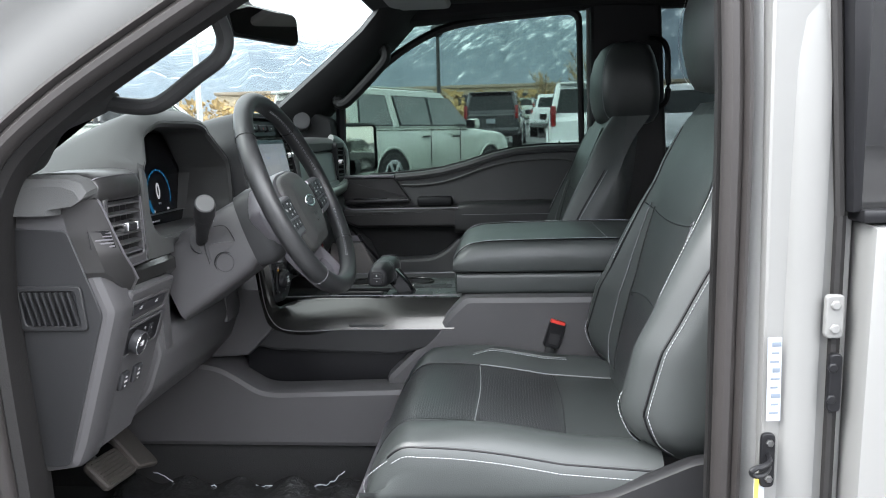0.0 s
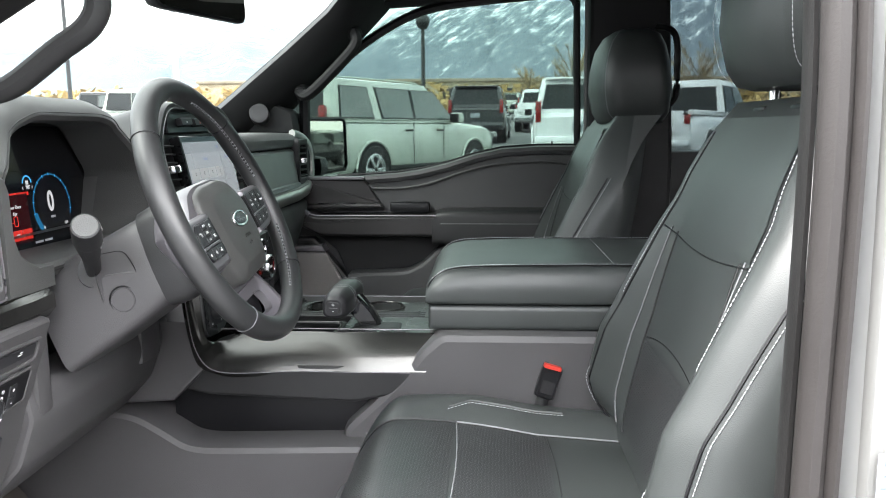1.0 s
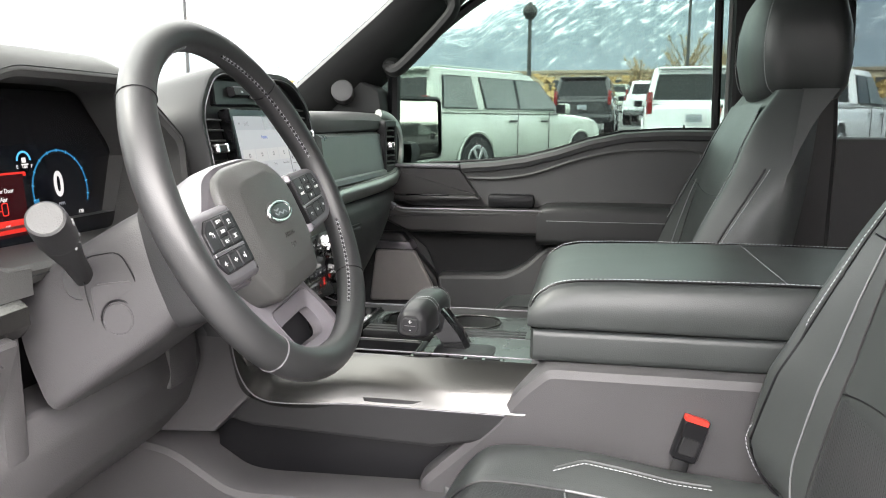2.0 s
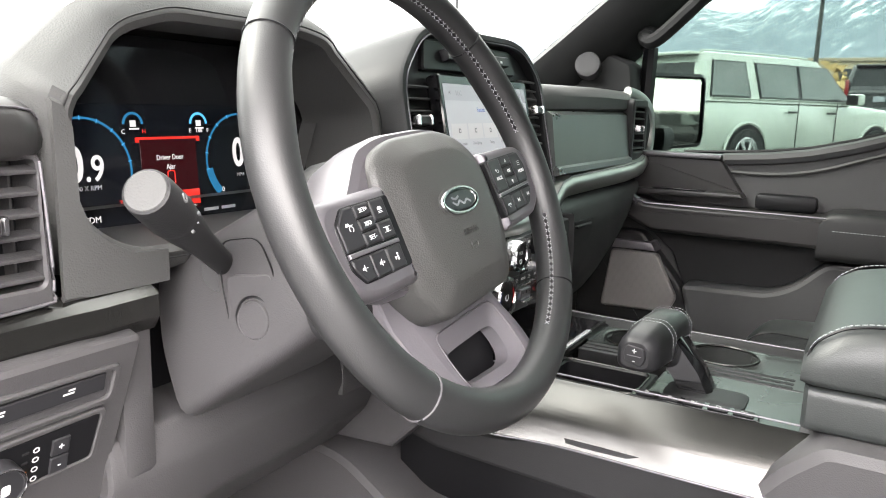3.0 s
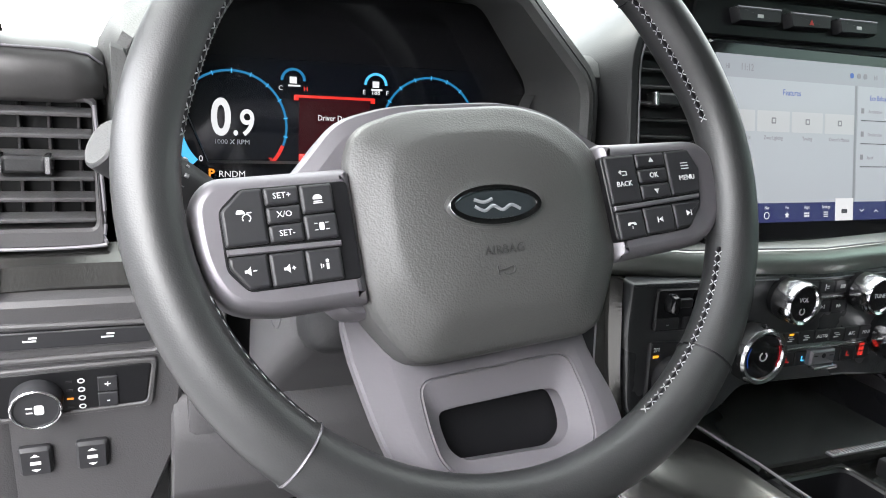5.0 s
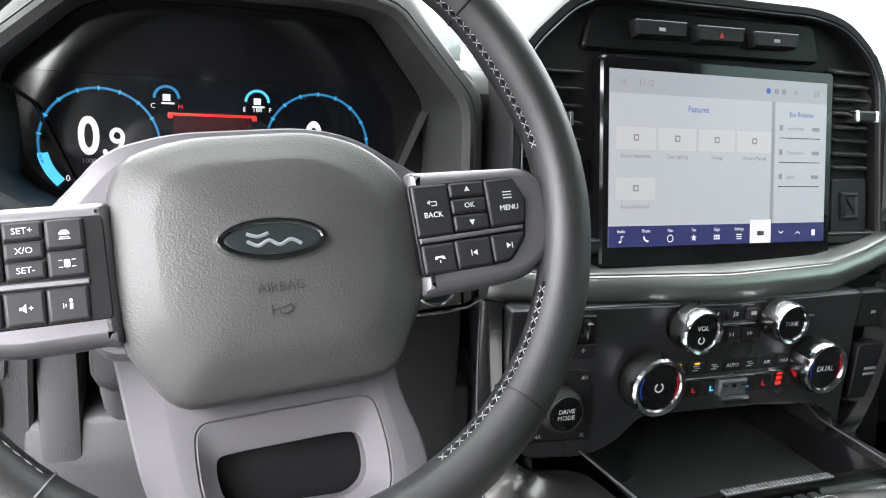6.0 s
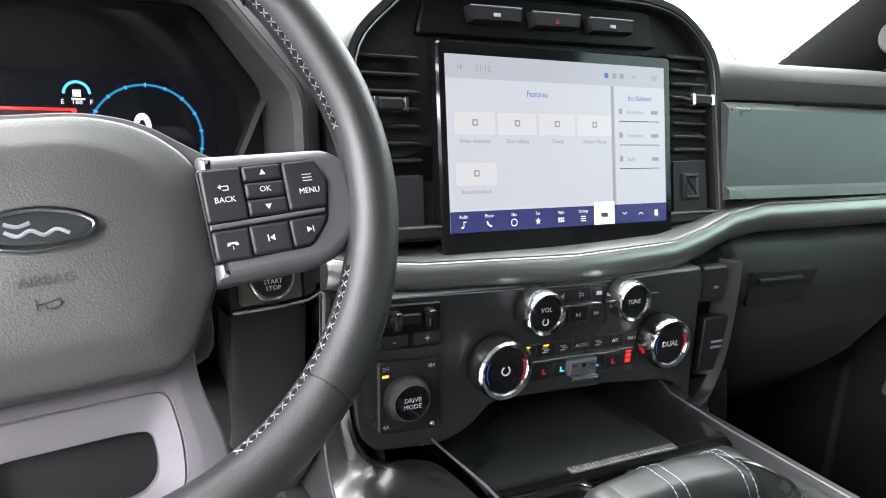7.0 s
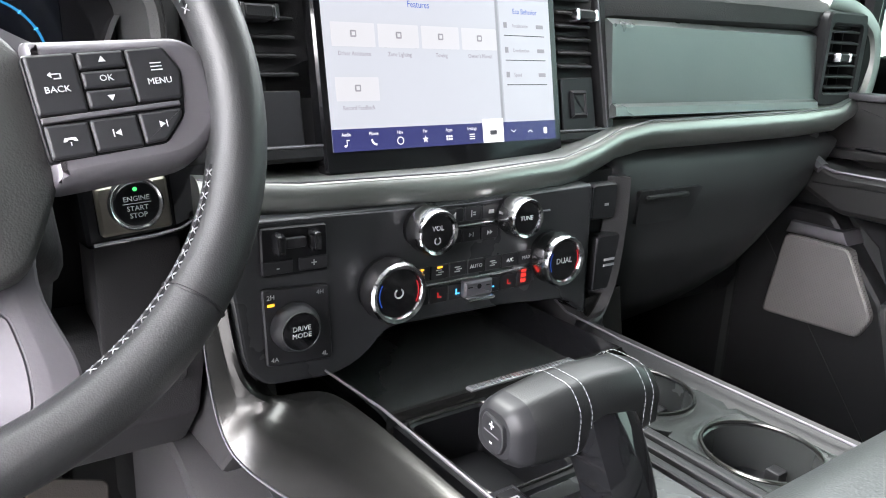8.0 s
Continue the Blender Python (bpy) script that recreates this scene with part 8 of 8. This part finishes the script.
            part("rim", disc(wm, 0.27, [(1, 0.0), (1, 0.044), (0.93, 0.048), (0.88, 0.03), (0.3, 0.02)], 30), ALLOY, wh, local=True)
            for i in range(6):
                part("spoke", slab(rpoly([(0.03, -0.025), (0.25, -0.04), (0.25, 0.04), (0.03, 0.025)], 0.01, 2), wm @ Matrix.Rotation(i * math.pi / 3, 4, "Z"), [(0, 0.03), (0, 0.05), (0.008, 0.056)]), ALLOY, wh, local=True)
        part("tail_lamp", box(-h - 0.012, -h + 0.06, s * (w - 0.13) - 0.06, s * (w - 0.13) + 0.06, 0.96, 1.42 if kind == "suv" else 1.14, 0.02), LAMPRED, c, local=True)
        part("headlamp", box(h - 0.16, h + 0.004, s * (w - 0.26) - 0.18, s * (w - 0.26) + 0.18, 0.84, 0.98, 0.03), PALEGLASS, c, local=True)
        part("rocker", box(-h + 1.5, h - 1.4, s * w - 0.05, s * w + 0.02, 0.32, 0.46, 0.03), BLACK, c, local=True)
    zz0, zz1 = 1.26, ht - 0.16
    part("rear_window", loft([[Vector((xx + d, yy, z)) for xx, yy, z in ((r0 + 0.035, -w + 0.20, zz0), (r0 + 0.035, w - 0.20, zz0), (r0 + (r1 - r0) * 0.80 - 0.005, w - 0.30, zz1), (r0 + (r1 - r0) * 0.80 - 0.005, -w + 0.30, zz1))] for d in (-0.022, 0.0)]), CARGLASS, c, local=True)
    part("windshield", loft([[Vector((xx + d, yy, z)) for xx, yy, z in ((f0 - 0.05, -w + 0.20, zz0), (f0 - 0.05, w - 0.20, zz0), (f0 + (f1 - f0) * 0.86, w - 0.30, zz1 + 0.05), (f0 + (f1 - f0) * 0.86, -w + 0.30, zz1 + 0.05))] for d in (0.03, 0.0)]), glass, c, local=True)
    part("rear_bumper", box(-h - 0.10, -h + 0.12, -w + 0.06, w - 0.06, 0.42, 0.66, 0.05), paint if kind == "suv" else ALLOY, c, local=True)
    part("front_bumper", box(h - 0.12, h + 0.06, -w + 0.05, w - 0.05, 0.36, 0.62, 0.05), BLACK, c, local=True)
    part("grille", box(h - 0.10, h + 0.015, -0.62, 0.62, 0.66, 0.98, 0.03), BLACK, c, local=True)
    part("number_plate", box(-h - 0.115, -h - 0.09, -0.16, 0.16, 0.80 if kind == "suv" else 0.5, 0.96 if kind == "suv" else 0.62, 0.004), PAPER, c, local=True)
    part("belt_line", join(*[box(r0 + 0.3, f0 - 0.05, s * (w - 0.045) - 0.012, s * (w - 0.045) + 0.012, 1.212, 1.226, 0.003) for s in (-1, 1)]), paint if kind == "suv" else BLACK, c, local=True)
    if kind == "suv":
        for s in (-1, 1):
            part("roof_rail", tube(smooth_path([(r1 + 0.1, s * (w - 0.30), ht - 0.02), (r1 + 0.2, s * (w - 0.30), ht + 0.02), (f1 - 0.4, s * (w - 0.30), ht + 0.02), (f1 - 0.25, s * (w - 0.30), ht - 0.02)], 4), 0.014, 6), BLACK if paint is not SUVP else paint, c, local=True)
        part("spoiler", box(r1 - 0.18, r1 + 0.3, -w + 0.28, w - 0.28, ht - 0.06, ht - 0.01, 0.02), paint, c, local=True)
    else:
        part("bed_floor", box(-h + 0.10, -0.66, -w + 0.12, w - 0.12, 1.12, 1.19, 0.01), BLACK, c, local=True)
        for s in (-1, 1):
            part("bed_rail", box(-h + 0.02, -0.6, s * (w - 0.07) - 0.06, s * (w - 0.07) + 0.06, 1.14, 1.24, 0.02), paint, c, local=True)
        part("tailgate", box(-h - 0.01, -h + 0.06, -w + 0.22, w - 0.22, 0.72, 1.22, 0.02), paint, c, local=True)
    return c


vehicle("parked_suv", "pale silver-green SUV parked across the lane", -2.03, 14.4, 61, SUVP, "suv", PALEGLASS, 5.35, 2.05, 1.86)
vehicle("parked_suv", "black SUV seen from behind", -0.25, 29.0, 86, BPAINT, "suv", CARGLASS, 5.2, 2.03, 1.90)
vehicle("parked_suv", "white SUV with dark rear glass and red lamps", 2.15, 19.7, 86, WPAINT, "suv", CARGLASS, 5.3, 2.05, 1.95)
vehicle("parked_pickup", "white pickup truck seen from behind", 2.55, 37.0, 82, WPAINT, "pickup", CARGLASS, 5.8, 2.05, 1.93)
vehicle("parked_pickup", "white crew-cab pickup parked in the next row", 4.6, 18.2, 58, WPAINT, "pickup", CARGLASS, 5.8, 2.03, 1.95)
vehicle("parked_pickup", "dark pickup truck in the far row", 12.5, 27.0, 50, BPAINT, "pickup", CARGLASS, 5.8, 2.03, 1.95)
vehicle("parked_suv", "silver SUV far down the row", 1.7, 54.0, 80, SUVP, "suv", CARGLASS, 4.8, 1.9, 1.75)
vehicle("parked_pickup", "grey pickup ahead beyond the windshield", -12.5, 26.0, 15, SUVP, "pickup", CARGLASS, 5.8, 2.03, 1.93)
vehicle("parked_suv", "white SUV parked ahead of the hood", -13.5, 16.0, 5, WPAINT, "suv", CARGLASS, 5.2, 2.03, 1.88)
vehicle("parked_pickup", "dark pickup ahead of the truck", -19.0, 36.0, 20, BPAINT, "pickup", CARGLASS, 5.8, 2.03, 1.93)
vehicle("parked_suv", "silver SUV parked in the row behind the truck", 40.0, 13.5, 95, SUVP, "suv", CARGLASS, 5.0, 1.98, 1.85)
vehicle("parked_pickup", "white pickup parked in the row behind the truck", 44.5, 14.5, 95, WPAINT, "pickup", CARGLASS, 5.8, 2.03, 1.93)
vehicle("parked_suv", "black SUV parked in the row behind the truck", 36.0, 11.4, 95, BPAINT, "suv", CARGLASS, 5.0, 1.98, 1.85)
vehicle("parked_suv", "white SUV waiting behind the lane", 11.0, 13.5, 200, WPAINT, "suv", CARGLASS, 5.2, 2.03, 1.88)


def street_lamp(x, y, h, mat, head=True, label="dark street lamp with a domed head"):
    z = gz(y)
    p = thing("street_lamp", (x, y, z), label, "street lamp", "street lamps")
    part("pole", tube([(x, y, z), (x, y, z + 0.5), (x, y, z + h)], 0.11 if head else 0.085, 10, False, 1.0, (0, 1, 0), [1.3, 1.0, 0.7]), mat, p)
    part("base", tube([(x, y, z), (x, y, z + 0.6)], 0.25, 12, False, 1.0, (0, 1, 0)), mat, p)
    if head:
        part("lantern", disc(Matrix.Translation((x, y, z + h)), 0.34, [(0.5, -0.25), (0.9, -0.05), (1.0, 0.05), (0.9, 0.25), (0.5, 0.40), (0.15, 0.5)], 16), mat, p)


street_lamp(-3.05, 36.5, 5.0, POLE)
street_lamp(4.2, 38.0, 6.4, POLE, False, "slim dark lamp post in the car park")
street_lamp(-8.2, 20.0, 7.5, GPOLE, False, "tall pale lamp post ahead")
street_lamp(-15.6, 28.0, 7.0, POLE, False, "slim dark post beyond the windshield")
street_lamp(-34.0, 21.0, 9.0, GPOLE, False, "tall pale post far ahead of the truck")

hall = thing("warehouse", (2, 120, gz(120)), "long tan commercial building behind the car park", "building")
zb = gz(120)
part("wall", box(-46, 80, 120, 150, zb, zb + 3.8, 0.05), TAN, hall)
part("parapet", box(-46.3, 80.3, 119.6, 150.3, zb + 3.8, zb + 4.3, 0.05), material("roof_edge", (0.30, 0.25, 0.19), 0.8), hall)
for i in range(24):
    x = -42 + 5.0 * i
    part("shop_window", box(x, x + 3.2, 119.93, 120.05, zb + 0.6, zb + 2.8, 0.02), CARGLASS, hall)
    part("pilaster", box(x + 3.9, x + 4.3, 119.8, 120.1, zb, zb + 3.8, 0.03), TAN, hall)
fwd = thing("warehouse", (-90, 30, gz(30)), "low white building far ahead of the truck", "building")
zf = gz(20)
part("wall", box(-110, -85, 2, 70, zf, zf + 5.0, 0.05), WPAINT, fwd)
part("roof_edge", box(-110.3, -84.7, 1.7, 70.3, zf + 5.0, zf + 5.6, 0.05), GPOLE, fwd)
for i in range(12):
    part("shop_window", box(-85.05, -84.93, 5 + 5.2 * i, 8.6 + 5.2 * i, zf + 0.8, zf + 3.4, 0.02), PALEGLASS, fwd)


def tree(x, y, h, seed, label="bare winter tree with thin tan twigs"):
    """A bare tree: tapered trunk, limbs, and a crown of many twigs."""
    rnd = random.Random(seed)
    z = gz(y)
    t = thing("tree", (x, y, z), label, "tree", "trees")
    trunk = [Vector((x + 0.1 * rnd.uniform(-1, 1) * i, y, z + h * 0.13 * i)) for i in range(6)]
    part("trunk", tube(trunk, 0.16, 8, False, 1.0, (0, 1, 0), [1.2, 1.0, 0.85, 0.65, 0.45, 0.25]), BARK, t)
    limbs, twigs = [], bmesh.new()
    for i in range(22):
        a, k = rnd.uniform(0, 6.28), rnd.uniform(0.25, 0.66)
        s = Vector((x, y, z + h * k))
        d = Vector((math.cos(a) * 0.85, math.sin(a) * 0.85, rnd.uniform(0.5, 1.1))).normalized()
        ln = h * rnd.uniform(0.28, 0.48)
        pts = [s, s + d * ln * 0.5 + Vector((0, 0, 0.05 * h)), s + d * ln + Vector((0, 0, 0.12 * h))]
        limbs.append(tube(pts, 0.032, 5, False, 1.0, (0.3, 1, 0), [1.0, 0.6, 0.2]))
        for j in range(46):
            q = pts[1].lerp(pts[2], rnd.uniform(-0.5, 1.05))
            e = (d + Vector((rnd.uniform(-1, 1), rnd.uniform(-1, 1), rnd.uniform(-0.3, 1.0)))).normalized()
            tl = h * rnd.uniform(0.06, 0.16)
            sd2 = e.cross(Vector((rnd.uniform(-1, 1), rnd.uniform(-1, 1), 0.4))).normalized() * 0.014
            w2 = e.cross(sd2).normalized() * 0.014
            b = [twigs.verts.new(q + v) for v in (sd2, -sd2 * 0.5 + w2, -sd2 * 0.5 - w2)]
            tip = twigs.verts.new(q + e * tl)
            for n1 in range(3):
                twigs.faces.new((b[n1], b[(n1 + 1) % 3], tip))
    part("limbs", join(*limbs), BARK, t)
    part("crown", twigs, TWIG, t, "fine bare twigs")


for i, (x, y, h) in enumerate(((6.0, 54.0, 4.6), (8.8, 58.0, 4.4), (3.4, 62.0, 3.6), (14, 52, 4.6), (19, 47, 4.4))):
    tree(x, y, h, 10 + i)
shrubs = bmesh.new()
srnd = random.Random(5)
for i in range(2600):
    x, y = srnd.uniform(-60, 40), srnd.uniform(70, 112)
    c = Vector((x, y, gz(y) + srnd.uniform(0.1, 2.6)))
    s = srnd.uniform(0.25, 0.7)
    v = [shrubs.verts.new(c + Vector((srnd.uniform(-s, s), srnd.uniform(-s, s), srnd.uniform(-s, s)))) for _ in range(4)]
    for q in ((0, 1, 2), (0, 1, 3), (0, 2, 3), (1, 2, 3)):
        shrubs.faces.new([v[k] for k in q])
solid("scrub", shrubs, material("tan_scrub", (0.40, 0.27, 0.11), 0.9, var=0.4, broad=0.2), "dry tan and orange scrub along the car park", "shrubs", "stuff")

# mountains
def ridge(a):
    """The height of the skyline, in degrees, over the bearing in degrees from straight across."""
    pts = [(-75, 1.0), (-52, 1.8), (-44, 3.6), (-36, 5.2), (-28, 6.2), (-22, 6.6), (-18, 7.8), (-14, 7.0), (-9.5, 6.2), (-6, 8.2), (0, 11.0), (8, 13.5), (16, 14.5), (26, 14.0), (40, 12.5), (60, 9.0)]
    for (a0, h0), (a1, h1) in zip(pts, pts[1:]):
        if a0 <= a <= a1:
            t = (a - a0) / (a1 - a0)
            return h0 + (h1 - h0) * t * t * (3 - 2 * t)
    return 2.0


def slope_point(u, v):
    a = -75 + 135 * u
    base, top = 900.0, 2300.0
    d = base + (top - base) * v
    hgt = top * math.tan(radians(ridge(a) - 2.0)) * (v ** 1.15)
    ca, sa = math.sin(radians(a)), math.cos(radians(a))
    p = Vector((ca * d, sa * d, 0))
    n1 = noise.fractal((p.x / 330, p.y / 330, 1.7), 0.9, 2.1, 6)
    n2 = 1 - abs(noise.noise((a * 0.33, v * 1.3, 4.0))) * 2
    n3 = 1 - abs(noise.noise((a * 0.9 + v * 0.8, v * 2.6, 9.0))) * 2
    return Vector((p.x, p.y, gz(d) - 6 + hgt * (1 + 0.05 * n2 * v) + (10 * n1 + 22 * n2 + 12 * n3) * math.sin(math.pi * min(1, v * 0.9 + 0.05)) * 0.9))


mt = bpy.data.materials.new("snowy_rock")
mt.use_nodes = True
mn, ml, mb = mt.node_tree.nodes, mt.node_tree.links, mt.node_tree.nodes["Principled BSDF"]
mc = mn.new("ShaderNodeTexCoord")
mp = mn.new("ShaderNodeMapping")
mp.vector_type = "TEXTURE"
mp.inputs["Scale"].default_value = (40, 100000, 12)
mp.inputs["Rotation"].default_value = (0, radians(-42), 0)
ml.new(mc.outputs["Object"], mp.inputs["Vector"])
mno = mn.new("ShaderNodeTexNoise")
mno.inputs["Scale"].default_value, mno.inputs["Detail"].default_value, mno.inputs["Roughness"].default_value = 1.0, 12, 0.74
ml.new(mp.outputs["Vector"], mno.inputs["Vector"])
mz = mn.new("ShaderNodeSeparateXYZ")
ml.new(mc.outputs["Object"], mz.inputs[0])
mh = mn.new("ShaderNodeMapRange")
mh.inputs["From Min"].default_value, mh.inputs["From Max"].default_value, mh.inputs["To Min"].default_value, mh.inputs["To Max"].default_value = 60, 420, -0.14, 0.05
ml.new(mz.outputs["Z"], mh.inputs["Value"])
ma = mn.new("ShaderNodeMath")
ma.operation = "ADD"
ml.new(mno.outputs["Fac"], ma.inputs[0])
ml.new(mh.outputs["Result"], ma.inputs[1])
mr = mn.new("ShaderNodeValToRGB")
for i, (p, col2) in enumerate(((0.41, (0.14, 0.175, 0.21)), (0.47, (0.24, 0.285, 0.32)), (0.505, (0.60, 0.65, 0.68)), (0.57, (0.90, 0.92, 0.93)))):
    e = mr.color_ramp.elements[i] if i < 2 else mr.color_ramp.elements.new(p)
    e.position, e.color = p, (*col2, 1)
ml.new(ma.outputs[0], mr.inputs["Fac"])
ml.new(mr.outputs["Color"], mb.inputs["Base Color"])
mb.inputs["Roughness"].default_value = 0.95
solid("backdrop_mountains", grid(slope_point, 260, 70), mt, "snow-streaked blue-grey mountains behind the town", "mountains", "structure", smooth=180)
